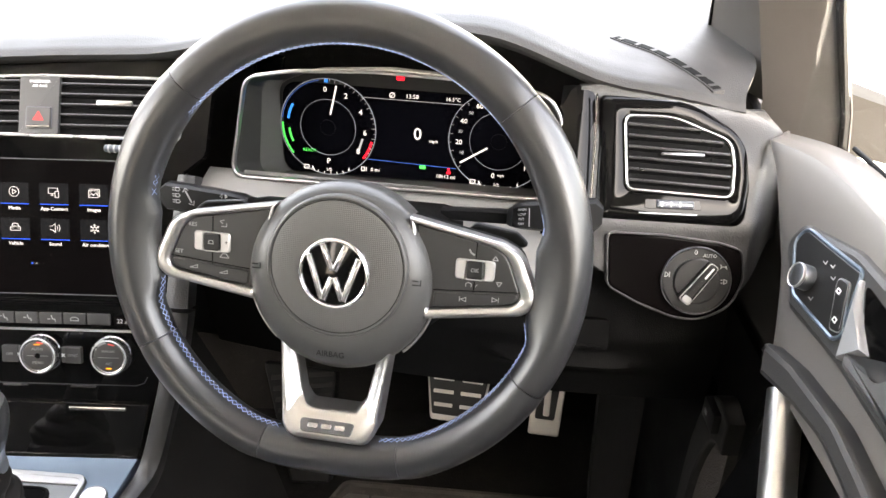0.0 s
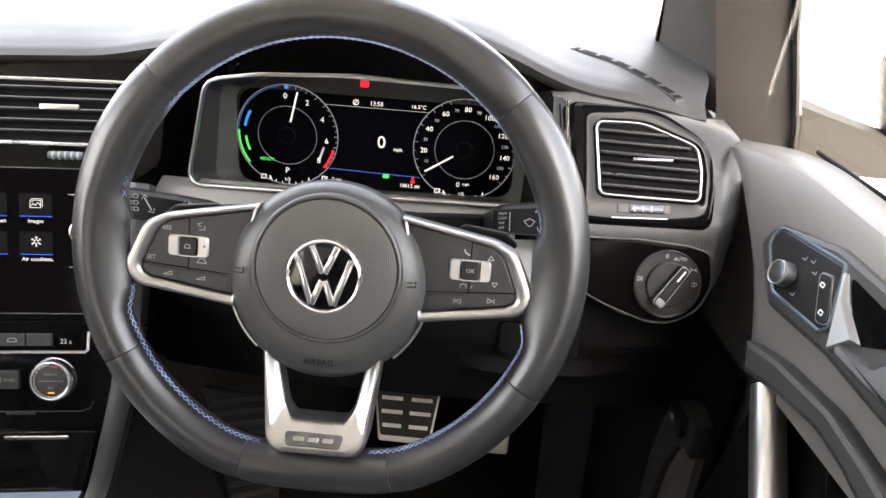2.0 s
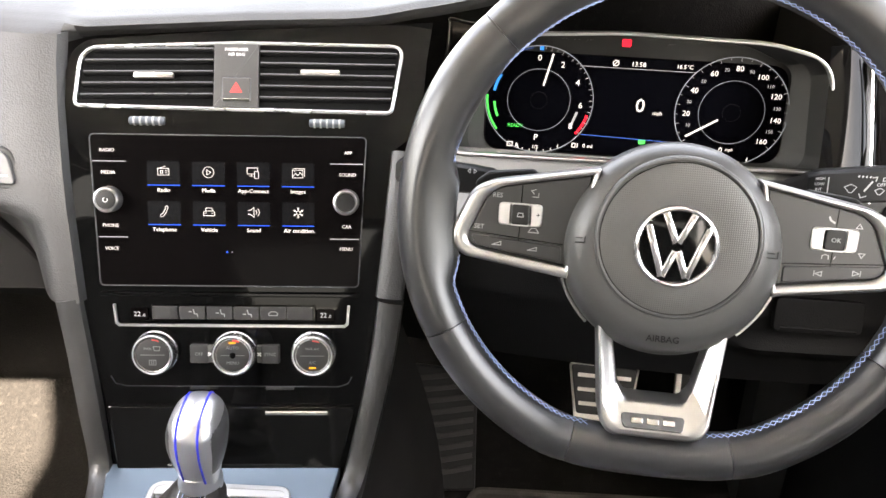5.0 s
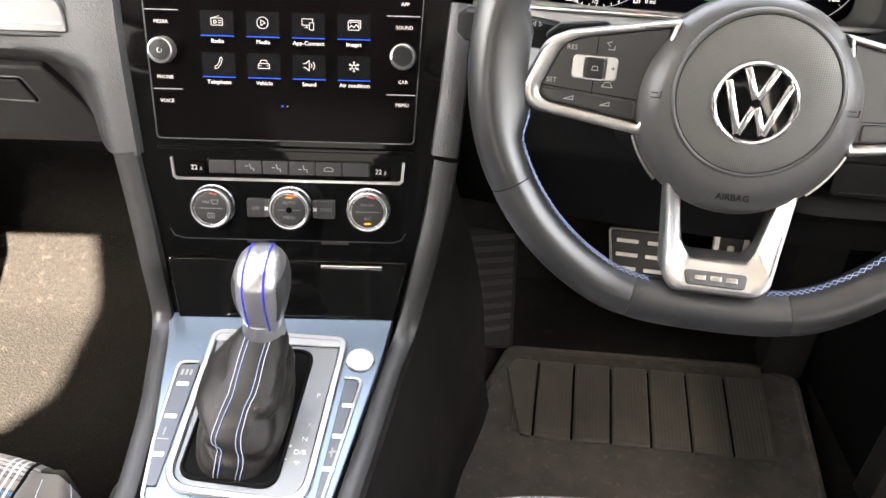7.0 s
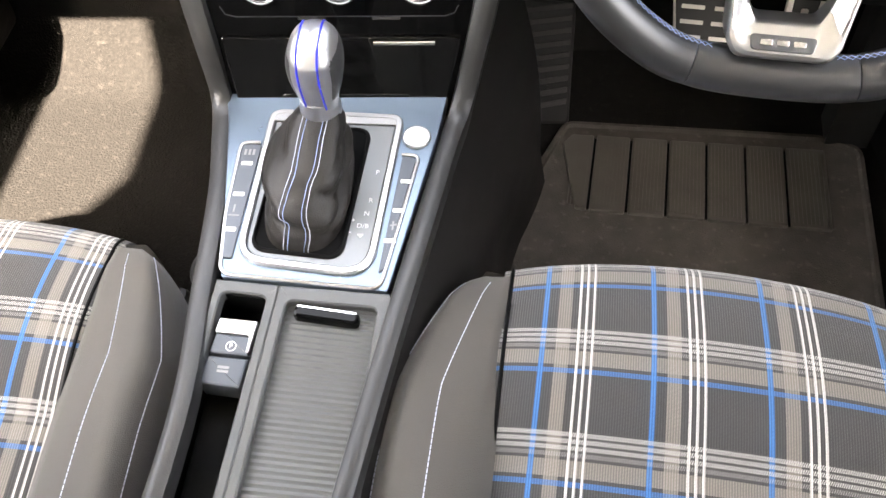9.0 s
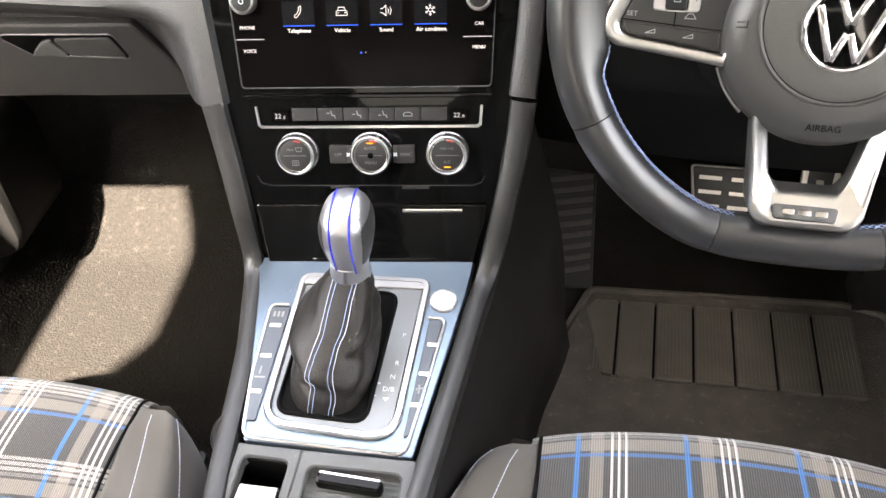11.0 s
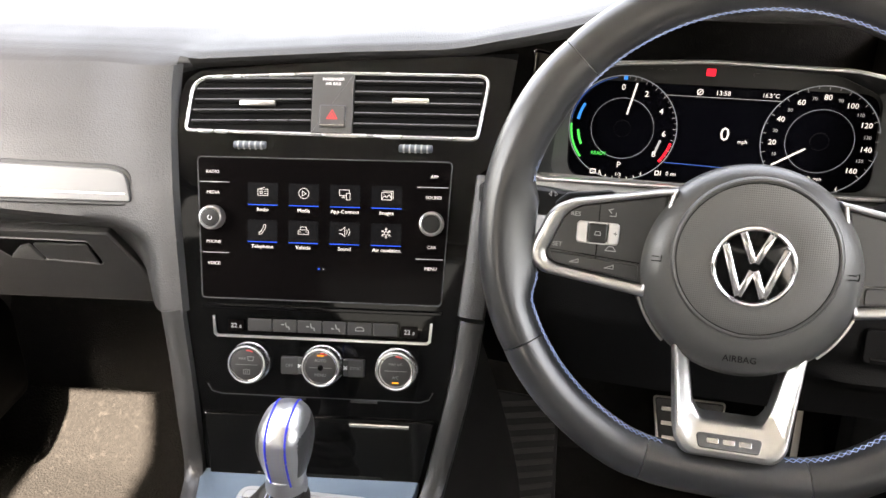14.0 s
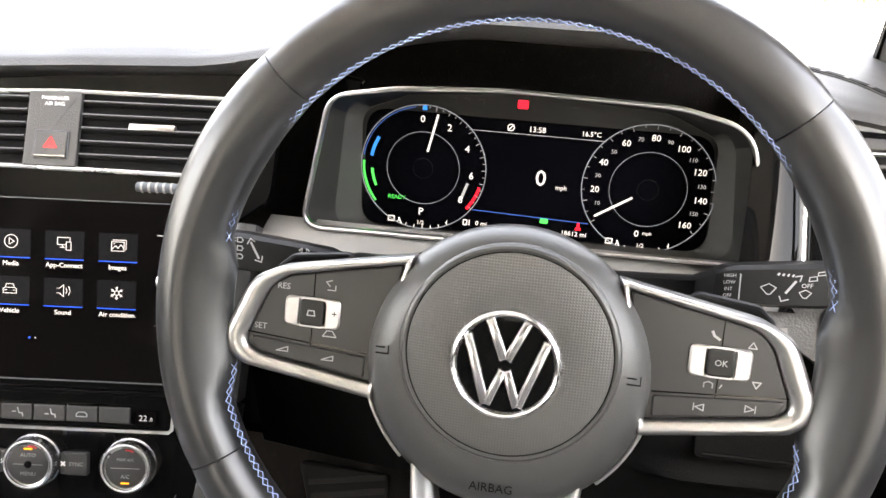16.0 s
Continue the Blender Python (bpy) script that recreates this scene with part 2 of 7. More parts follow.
DECK = material("grey_console_plastic", (0.078, 0.080, 0.078), 0.40, grain=0.3, grain_size=0.0009, vary=0.06)
STEELBLUE = material("brushed_blue_grey_trim", (0.15, 0.195, 0.245), 0.28, 0.75, vary=0.05, rough_vary=0.02)
BOOT = material("gaiter_leather", (0.019, 0.0168, 0.0150), 0.44, spec=0.32, grain=0.4, grain_size=0.0012, vary=0.15)
BOLSTER = material("seat_bolster_cloth", (0.068, 0.062, 0.054), 0.85, grain=0.5, grain_size=0.0009, vary=0.12, sheen=0.2)
CLOTH = plaid()
CARPET = material("black_carpet", (0.012, 0.0108, 0.0098), 0.95, grain=0.8, grain_size=0.002, vary=0.4, vary_size=0.02, wear=(0.018, 0.0162, 0.0145), spec=0.1)
# Dusty driver's mat; light missing from its footwell is put into the tone.
MAT = material("lit_dusty_mat", (0.075, 0.066, 0.057), 0.95, grain=0.9, grain_size=0.0022, vary=0.5, vary_size=0.03, wear=(0.12, 0.105, 0.092))
# Same kind of mat, kept far darker to hold the passenger footwell's shade.
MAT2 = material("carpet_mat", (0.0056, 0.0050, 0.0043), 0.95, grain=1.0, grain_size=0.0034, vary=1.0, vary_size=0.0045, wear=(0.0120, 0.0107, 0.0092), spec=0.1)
RUBBER = material("heel_pad_rubber", (0.105, 0.094, 0.082), 0.36, grain=0.5, grain_size=0.002, vary=0.3, vary_size=0.06)
PEDAL = material("pedal_steel", (0.62, 0.585, 0.53), 0.40, 0.6, vary=0.08)
WHITECAR = material("white_car_paint", (0.80, 0.80, 0.79), 0.25, vary=0.02, coat=0.8)
LINER = material("roof_lining", (0.36, 0.35, 0.335), 0.9, grain=0.5, grain_size=0.001, vary=0.05)
PILLAR = material("pillar_trim", (0.024, 0.0215, 0.019), 0.75, grain=0.3, grain_size=0.001, vary=0.06)
TARMAC = material("pale_worn_concrete", (0.42, 0.41, 0.39), 0.9, grain=0.6, grain_size=0.02, vary=0.2, vary_size=1.5)
HEDGE = material("hedge_leaves", (0.07, 0.10, 0.03), 0.7, vary=0.5, vary_size=0.08)
GLASS = pane("car_glass", (0.97, 0.985, 0.98))
# Rear glass is unseen; its tint is added to cut light from behind.
TINTED = pane("tinted_rear_glass", (0.36, 0.37, 0.365))
MIRROR = material("mirror_glass", (0.85, 0.86, 0.86), 0.02, 1.0, vary=0.01, rough_vary=0.01)


# ---------------------------------------------------------------- builders
def face_frame(o, x, up):
    """A pose whose X runs along x, Y up the face and Z out of the face towards the cabin."""
    x, up = Vector(x).normalized(), Vector(up)
    up = (up - x * up.dot(x)).normalized()
    z = x.cross(up)
    m = Matrix((x, up, z)).transposed().to_4x4()
    m.translation = Vector(o)
    return m


def thing(name, m, label, category, group="", kind=""):
    ob = new(name)
    ob.empty_display_size = 0.02
    ob.matrix_world = m
    return tagged(ob, label, category, group, kind)


def part(name, bm, mat, parent=None, label="", smooth=30):
    me = bpy.data.meshes.new(name)
    bmesh.ops.recalc_face_normals(bm, faces=bm.faces)
    for f in bm.faces:
        f.smooth = True
    lim = radians(smooth)
    for e in bm.edges:
        if len(e.link_faces) == 2:
            flat = max(len(f.verts) for f in e.link_faces) > 4      # keep broad flat faces flat up to their edge
            if e.calc_face_angle(0) > (radians(6) if flat else lim):
                e.smooth = False
    bm.to_mesh(me)
    bm.free()
    me.materials.append(mat)
    ob = new(name, me)
    if parent is not None:
        ob.parent = parent
    if label:
        ob["label"] = label
    return ob


def move(bm, m):
    bmesh.ops.transform(bm, matrix=m, verts=bm.verts)
    return bm


def join(*bms):
    out = bms[0]
    for o in bms[1:]:
        me = bpy.data.meshes.new("tmp")
        o.to_mesh(me)
        out.from_mesh(me)
        bpy.data.meshes.remove(me)
        o.free()
    return out


def rnd(pts, r, n=5):
    """The polygon with its corners rounded; r: one radius or one for each corner."""
    out = []
    k = len(pts)
    rs = r if isinstance(r, (list, tuple)) else [r] * k
    for i in range(k):
        p, a, b = Vector(pts[i]), Vector(pts[i - 1]), Vector(pts[(i + 1) % k])
        da, db = (a - p), (b - p)
        la, lb = da.length, db.length
        da.normalize(), db.normalize()
        ang = da.angle(db)
        if rs[i] <= 0 or ang > 3.1:
            out.append(p)
            continue
        t = min(rs[i] / math.tan(ang / 2), la * 0.48, lb * 0.48)
        for j in range(n + 1):
            s = j / n
            out.append((p + da * t) * (1 - s) ** 2 + p * 2 * s * (1 - s) + (p + db * t) * s ** 2)
    return [(q.x, q.y) for q in out]


def rect(w, h, cx=0, cy=0, r=0, n=4):
    pts = [(cx - w / 2, cy - h / 2), (cx + w / 2, cy - h / 2), (cx + w / 2, cy + h / 2), (cx - w / 2, cy + h / 2)]
    return rnd(pts, r, n) if r else pts


def circle(r, n=40, cx=0, cy=0, a0=0):
    return [(cx + r * math.cos(a0 + 2 * math.pi * i / n), cy + r * math.sin(a0 + 2 * math.pi * i / n)) for i in range(n)]


def inset(pts, d):
    """The polygon drawn in by d (counter-clockwise, gently cornered)."""
    k = len(pts)
    area = sum(pts[i - 1][0] * pts[i][1] - pts[i][0] * pts[i - 1][1] for i in range(k))
    s = 1 if area > 0 else -1
    out = []
    for i in range(k):
        a, p, b = Vector(pts[i - 1]), Vector(pts[i]), Vector(pts[(i + 1) % k])
        n1, n2 = (p - a), (b - p)
        if n1.length < 1e-9 or n2.length < 1e-9:
            out.append((p.x, p.y))
            continue
        n1, n2 = Vector((-n1.y, n1.x)).normalized(), Vector((-n2.y, n2.x)).normalized()
        q = (n1 + n2)
        q = q / max(0.3, 1 + n1.dot(n2))
        p = p + q * d * s
        out.append((p.x, p.y))
    return out


def loft(loops, cap0=True, cap1=True, closed=True):
    bm = bmesh.new()
    rows = [[bm.verts.new(p) for p in lp] for lp in loops]
    k = len(rows[0])
    for a, b in zip(rows, rows[1:]):
        for i in range(k if closed else k - 1):
            j = (i + 1) % k
            bm.faces.new((a[i], a[j], b[j], b[i]))
    if cap0:
        bm.faces.new(rows[0][::-1])
    if cap1:
        bm.faces.new(rows[-1])
    return bm


def prism(pts, z0, z1, bev=0.0, back=True):
    loops = [[(x, y, z0) for x, y in pts]]
    if bev:
        loops.append([(x, y, z1 - bev) for x, y in pts])
        mid = inset(pts, bev * 0.3)
        loops.append([(x, y, z1 - bev * 0.3) for x, y in mid])
        loops.append([(x, y, z1) for x, y in inset(pts, bev)])
    else:
        loops.append([(x, y, z1) for x, y in pts])
    return loft(loops, cap0=back)


def ring(outer, inner, z0, z1, bev=0.0):
    """A flat frame between two outlines with as many points."""
    bm = bmesh.new()
    if bev:
        loops = [[(x, y, z0) for x, y in outer], [(x, y, z1 - bev) for x, y in outer], [(x, y, z1) for x, y in inset(outer, bev)],
                 [(x, y, z1) for x, y in inset(inner, -bev)], [(x, y, z1 - bev) for x, y in inner], [(x, y, z0) for x, y in inner]]
    else:
        loops = [[(x, y, z0) for x, y in outer], [(x, y, z1) for x, y in outer], [(x, y, z1) for x, y in inner], [(x, y, z0) for x, y in inner]]
    rows = [[bm.verts.new(p) for p in lp] for lp in loops]
    k = len(outer)
    for a, b in zip(rows, rows[1:] + rows[:1]):
        for i in range(k):
            j = (i + 1) % k
            bm.faces.new((a[i], a[j], b[j], b[i]))
    return bm


def tube(path, r, n=8, closed=False, flat=1.0, up=(0, 0, 1)):
    """A round bar along a path; flat squeezes it along up."""
    pts = [Vector(p) for p in path]
    k = len(pts)
    loops = []
    for i, p in enumerate(pts):
        a = pts[i - 1] if (i or closed) else p
        b = pts[(i + 1) % k] if (i < k - 1 or closed) else p
        t = (b - a).normalized()
        u = Vector(up)
        s = t.cross(u)
        if s.length < 1e-4:
            s = t.cross(Vector((1, 0.3, 0)))
        s.normalize()
        v = s.cross(t)
        rr = r(i / (k - 1)) if callable(r) else r
        loops.append([p + s * rr * math.cos(q) + v * rr * flat * math.sin(q) for q in (2 * math.pi * j / n for j in range(n))])
    if closed:
        loops.append(loops[0])
        bm = loft(loops, False, False)
        bmesh.ops.remove_doubles(bm, verts=bm.verts, dist=1e-7)
        return bm
    return loft(loops)


def box(x0, x1, y0, y1, z0, z1, bev=0.0):
    bm = bmesh.new()
    bmesh.ops.create_cube(bm, size=1)
    for v in bm.verts:
        v.co = ((x0 + x1) / 2 + v.co.x * (x1 - x0), (y0 + y1) / 2 + v.co.y * (y1 - y0), (z0 + z1) / 2 + v.co.z * (z1 - z0))
    if bev:
        bmesh.ops.bevel(bm, geom=bm.edges[:] + bm.verts[:], offset=bev, segments=2, affect="EDGES", profile=0.6)
    return bm


def lathe(profile, n=40, closed=True):
    loops = [[(r * math.cos(2 * math.pi * i / n), r * math.sin(2 * math.pi * i / n), z) for i in range(n)] for r, z in profile]
    return loft(loops, closed, closed)


def sheet(fn, nu, nv, thick=0.0, uv=None, face=(0, -1, 1)):
    """A surface from fn(s, t), s and t from 0 to 1, seen from the side face; thick: how far the solid goes back from it."""
    bm = bmesh.new()
    rows = [[bm.verts.new(fn(i / nu, j / nv)) for i in range(nu + 1)] for j in range(nv + 1)]
    lay = bm.loops.layers.uv.new("UVMap") if uv else None
    at = {}
    arc = [0.0]
    for j in range(nv):
        arc.append(arc[-1] + (rows[j + 1][nu // 2].co - rows[j][nu // 2].co).length)
    for j in range(nv):
        for i in range(nu):
            bm.faces.new((rows[j][i], rows[j][i + 1], rows[j + 1][i + 1], rows[j + 1][i]))
    if thick:
        bm.normal_update()
        if sum((f.normal * f.calc_area() for f in bm.faces), Vector()).dot(Vector(face)) < 0:
            thick = -thick
        back = [[bm.verts.new(v.co - v.normal * thick) for v in row] for row in rows]
        for j in range(nv):
            for i in range(nu):
                bm.faces.new((back[j][i], back[j + 1][i], back[j + 1][i + 1], back[j][i + 1]))
        edge = [(0, i) for i in range(nu + 1)] + [(j, nu) for j in range(1, nv + 1)] + [(nv, i) for i in range(nu - 1, -1, -1)] + [(j, 0) for j in range(nv - 1, 0, -1)]
        for (a, b), (c, d) in zip(edge, edge[1:] + edge[:1]):
            bm.faces.new((rows[a][b], back[a][b], back[c][d], rows[c][d]))
    if uv:
        for grid in (rows, back) if thick else (rows,):
            for j in range(nv + 1):
                for i in range(nu + 1):
                    at[grid[j][i]] = (rows[j][i].co.x + uv[0], uv[1] - arc[j])
        for f in bm.faces:
            for lp in f.loops:
                lp[lay].uv = at[lp.vert]
    return bm


def strokes(lines, w, z=0.0, h=0.0003):
    """Flat pen strokes along polylines."""
    bm = bmesh.new()
    for pts in lines:
        for a, b in zip(pts, pts[1:]):
            a, b = Vector((a[0], a[1])), Vector((b[0], b[1]))
            d = (b - a)
            if d.length < 1e-7:
                continue
            d.normalize()
            s, e = Vector((-d.y, d.x)) * w / 2, d * w * 0.35
            quad = [a - s - e, b - s + e, b + s + e, a + s - e]
            lo = [bm.verts.new((q.x, q.y, z)) for q in quad]
            hi = [bm.verts.new((q.x, q.y, z + h)) for q in quad]
            bm.faces.new(hi)
            for i in range(4):
                bm.faces.new((lo[i], lo[(i + 1) % 4], hi[(i + 1) % 4], hi[i]))
    return bm


def lettering(txt, size, x, y, z, parent, mat, turn=0, align="CENTER", name="lettering"):
    cu = bpy.data.curves.new("txt", "FONT")
    cu.body, cu.size, cu.align_x, cu.align_y = txt, size, align, "CENTER"
    cu.resolution_u, cu.extrude = 2, 0.00012
    tmp = bpy.data.objects.new("txt", cu)
    me = bpy.data.meshes.new_from_object(tmp)
    me.name = name
    bpy.data.objects.remove(tmp)
    bpy.data.curves.remove(cu)
    me.materials.clear()
    me.materials.append(mat)
    ob = new(name, me)
    ob.parent = parent
    ob.matrix_basis = pose(x, y, z, 0, 0, turn)
    return ob


def smooth01(t):
    t = max(0.0, min(1.0, t))
    return t * t * (3 - 2 * t)


def fillet(pts, r, n=6):
    """An open path with its inner corners rounded."""
    out = [Vector(pts[0])]
    for a, p, b in zip(pts, pts[1:], pts[2:]):
        a, p, b = Vector(a), Vector(p), Vector(b)
        t = min(r, (a - p).length * 0.48, (b - p).length * 0.48)
        u, v = p + (a - p).normalized() * t, p + (b - p).normalized() * t
        out += [u * (1 - k) ** 2 + p * 2 * k * (1 - k) + v * k * k for k in (i / n for i in range(n + 1))]
    return out + [Vector(pts[-1])]


def mixv(a, b, t):
    return tuple(p + (q - p) * t for p, q in zip(a, b))


def spline(pts, per=6):
    """A smooth path through the points."""
    p = [Vector(q) for q in pts]
    p = [p[0] * 2 - p[1]] + p + [p[-1] * 2 - p[-2]]
    out = []
    for i in range(1, len(p) - 2):
        a, b, c, d = p[i - 1:i + 3]
        for j in range(per):
            t = j / per
            out.append(0.5 * ((2 * b) + (c - a) * t + (2 * a - 5 * b + 4 * c - d) * t * t + (3 * b - a - 3 * c + d) * t ** 3))
    out.append(p[-2])
    return out


# ---------------------------------------------------------------- setting: outside
ground = part("ground", box(-400, 400, -400, 400, -0.8, -0.32), TARMAC)
tagged(ground, "pale worn concrete forecourt around the car", "ground", kind="structure")

ROOM = pose(0, 0, 0)
# bonnet seen through the windscreen
bonnet = part("bonnet", sheet(lambda s, t: (-0.72 + 1.44 * s, 0.86 + 0.95 * t,
              0.70 - 0.20 * t ** 2.2 - 0.10 * abs(2 * s - 1) ** 3 + 0.012 * math.exp(-((abs(2 * s - 1) - 0.62) / 0.1) ** 2)), 32, 20, 0.02), WHITECAR)
tagged(bonnet, "glossy white painted car bonnet", "bonnet", kind="structure")


def hedge_row(x0, x1, y, h, depth, count, seed):
    rg = random.Random(seed)
    bm = bmesh.new()
    for i in range(count):
        x, yy = rg.uniform(x0, x1), y + rg.gauss(0, depth)
        z = -0.32 + h * rg.random() ** 0.8 * (0.75 + 0.25 * math.sin(x * 2.1) * math.sin(x * 0.7 + 1))
        s = rg.uniform(0.05, 0.12)
        m = Euler((rg.uniform(0, 3), rg.uniform(0, 3), rg.uniform(0, 6))).to_matrix()
        vs = [bm.verts.new(Vector((x, yy, z)) + m @ Vector(q)) for q in ((-s, 0, 0), (0, -s * 0.5, 0), (s, 0, 0.2 * s), (0, s * 0.5, 0))]
        bm.faces.new(vs)
    return bm


hedge = part("hedge", hedge_row(-12, 12, 13.0, 0.8, 0.35, 8000, 3), HEDGE)
tagged(hedge, "low clipped green hedge beyond the forecourt", "hedge", kind="stuff")

# ---------------------------------------------------------------- setting: cabin shell
CAR = pose(0, 0, 0, 0, 0, 9)      # the cabin's long axis stands nine degrees off the steering wheel's


def shell(name, bm, mat, label, category):
    ob = part(name, bm, mat)
    ob.matrix_basis = CAR
    return tagged(ob, label, category, kind="structure")


shell("floor", box(-0.76, 0.76, -2.2, 0.75, -0.06, -0.012), CARPET, "black carpeted cabin floor", "floor")
shell("wall_front", sheet(lambda s, t: (-0.76 + 1.52 * s, 0.46 + 0.20 * min(1, t * 2.2), -0.03 + 0.72 * t), 8, 12, 0.03), CARPET, "dark carpeted bulkhead behind the pedals", "bulkhead")


def side_wall(sx):
    """A cabin side: lower panel, pillars and roof rail with the windows left open."""
    # Unseen rails: right one widened to shade the door, left cut for sun patch.
    rail = 0.735 if sx > 0 else 0.595
    bm = box(min(sx * 0.735, sx * 0.82), max(sx * 0.735, sx * 0.82), -2.2, 0.75, -0.06, 0.66)
    for y0, y1, lean in ((-0.98, -0.82, 0.0), (-2.18, -1.78, 0.12)):
        bm = join(bm, loft([[(sx * 0.735, y0, 0.66), (sx * 0.80, y0, 0.66), (sx * 0.80, y1, 0.66), (sx * 0.735, y1, 0.66)],
                            [(sx * 0.56, y0 + lean, 1.16), (sx * 0.60, y0 + lean, 1.16), (sx * 0.60, y1 + lean, 1.16), (sx * 0.56, y1 + lean, 1.16)]]))
    return join(bm, box(min(sx * 0.565, sx * rail), max(sx * 0.565, sx * rail), -2.1, 0.0, 1.13, 1.20))


for nm, sx in (("wall_left", -1), ("wall_right", 1)):
    shell(nm, side_wall(sx), PILLAR, "grey trimmed cabin side below the window", "cabin side")
shell("wall_rear", join(box(-0.735, 0.735, -2.2, -2.16, -0.05, 0.72), box(-0.56, 0.56, -2.08, -1.98, 1.12, 1.20)), LINER, "plain grey wall that closes the cabin below the rear window", "cabin wall")
# Unseen; front and left edges are set to shape sun on dash and floor.
shell("ceiling", box(-0.595, 0.62, -2.1, 0.0, 1.18, 1.22), LINER, "pale fabric roof lining", "ceiling")
ws = shell("windscreen", sheet(lambda s, t: ((-0.72 + 1.44 * s) * (1 - 0.20 * t), 0.84 - 0.84 * t - 0.20 * (2 * s - 1) ** 2 * (1 - 0.7 * t), 0.725 + 0.47 * t), 16, 8, 0.004), GLASS, "clear raked car windscreen", "windscreen")
ws.visible_shadow = False
for sx, nm in ((-1, "window_1"), (1, "window_2")):
    w = shell(nm, sheet(lambda s, t: (sx * (0.775 - 0.19 * t), 0.12 - 0.94 * s - 0.40 * (1 - s) * t, 0.665 + 0.48 * t), 8, 6, 0.004), GLASS, "clear side window glass, closed", "car window")
    w.visible_shadow = False

for sx, nm in ((-1, "window_3"), (1, "window_4")):
    w = shell(nm, sheet(lambda s, t: (sx * (0.775 - 0.19 * t), -0.98 - 0.80 * s, 0.665 + 0.48 * t), 8, 6, 0.004), TINTED, "dark tinted rear side window glass, closed", "car window")
w = shell("rear_window", sheet(lambda s, t: ((-0.62 + 1.24 * s) * (1 - 0.14 * t), -2.17 + 0.12 * t, 0.73 + 0.40 * t), 8, 6, 0.004), TINTED, "dark tinted rear window glass", "car window")

# ---------------------------------------------------------------- dashboard
S9, C9 = math.sin(radians(9)), math.cos(radians(9))
ZS = [0.30, 0.34, 0.415, 0.46, 0.5, 0.58, 0.613, 0.666, 0.714, 0.735]
DS = [-0.054, -0.042, -0.014, 0.003, 0.0163, 0.047, 0.061, 0.088, 0.118, 0.131]


def con(u, d, z):
    """A point of the centre stack, which is turned nine degrees to the driver."""
    return Vector((u * C9 - d * S9, u * S9 + d * C9, z))


def con_frame(d0, slope, z0):
    return face_frame(con(0, d0, z0), (C9, S9, 0), con(0, slope, 0) + Vector((0, 0, 1)))


def stack(z):
    return float(np.interp(z, ZS, DS))


def hood(x):
    return smooth01((x - 0.08) / 0.24) * smooth01((0.57 - x) / 0.15)


def lip(x):
    """Front edge of the dash top."""
    y = 0.126 + 0.158 * min(x, 0.14) - 0.046 * hood(x) + 0.035 * smooth01((x - 0.56) / 0.13)
    z = float(np.interp(x, [-0.4, -0.24, -0.146, 0.0, 0.14, 0.2], [0.733, 0.731, 0.7285, 0.737, 0.742, 0.740])) + 0.052 * hood(x) - 0.026 * smooth01((x - 0.55) / 0.15)
    return y, z


def top_pad(s, t):
    x = -0.75 + 1.45 * s
    y, z = lip(x)
    y += 0.006 * smooth01((-0.29 - x) / 0.10)
    prof = [(0.034, -0.016), (0.016, -0.013), (0.005, -0.007), (-0.002, -0.001), (0.006, 0.004), (0.03, 0.008), (0.08, 0.012), (0.15, 0.014),
            (0.25, 0.014), (0.36, 0.010), (0.48, 0.002), (0.62, -0.008), (0.68, -0.02)]
    roll = [(-0.001, -0.018), (0.004, -0.012), (0.010, -0.006), (0.018, -0.001), (0.028, 0.003), (0.045, 0.007)] + prof[6:]
    f = t * (len(prof) - 1)
    i = min(int(f), len(prof) - 2)
    k = 1 - smooth01((x + 0.182) / 0.035)      # towards the passenger the edge is a soft roll, not a lip
    dy, dz = mixv(mixv(prof[i], prof[i + 1], f - i), mixv(roll[i], roll[i + 1], f - i), k)
    swell = smooth01((x + 0.252) / 0.085) * k      # the pad follows the fascia where it swells towards the centre stack
    dy -= 0.0135 * swell * (1 - smooth01(t * 2.2))
    fall = (z - 0.732) * (1 - smooth01(max(0, dy - 0.01) / 0.35))
    x -= 0.024 * smooth01((x - 0.63) / 0.07) * (1 - smooth01(dy / 0.12))
    return (x, y + dy, 0.732 + fall + dz)


dash = thing("dashboard", ROOM, "dark grey soft-grained plastic dashboard with hooded cluster", "dashboard")
part("top_pad", sheet(top_pad, 120, 48, 0.006), TOPPAD, dash, "grained soft-touch top pad")

PZ = [0.450, 0.456, 0.50, 0.55, 0.563, 0.576, 0.586, 0.60, 0.635, 0.66, 0.70, 0.722]
PD = [0.136, 0.128, 0.117, 0.104, 0.090, 0.060, 0.0535, 0.058, 0.070, 0.085, 0.112, 0.130]


def edge_u(z):
    return float(np.interp(z, [0.425, 0.51, 0.58, 0.636, 0.70, 0.722], [-0.120, -0.129, -0.136, -0.141, -0.146, -0.146]))


def passenger_face(s, t):
    low = 0.45 + 0.056 * smooth01((-0.75 + 0.613 * s + 0.245) / 0.06)      # ends at the rail's top beside the stack
    z = 0.722 - (0.722 - low) * t
    e = edge_u(z)
    u = -0.75 + (e + 0.75) * s
    zz = z + 0.010 * smooth01((-0.2 - u) / 0.2) * smooth01((0.70 - z) / 0.05) * smooth01((z - 0.47) / 0.05)
    d0 = float(np.interp(z, PZ, PD))
    k = smooth01((u - (e - 0.098)) / 0.076)
    near = min(stack(z) - 0.008, d0 + 0.02)
    tuck = smooth01((u - (e - 0.006)) / 0.006) ** 2
    return con(u, d0 + (near - d0) * k + 0.012 * tuck, zz)


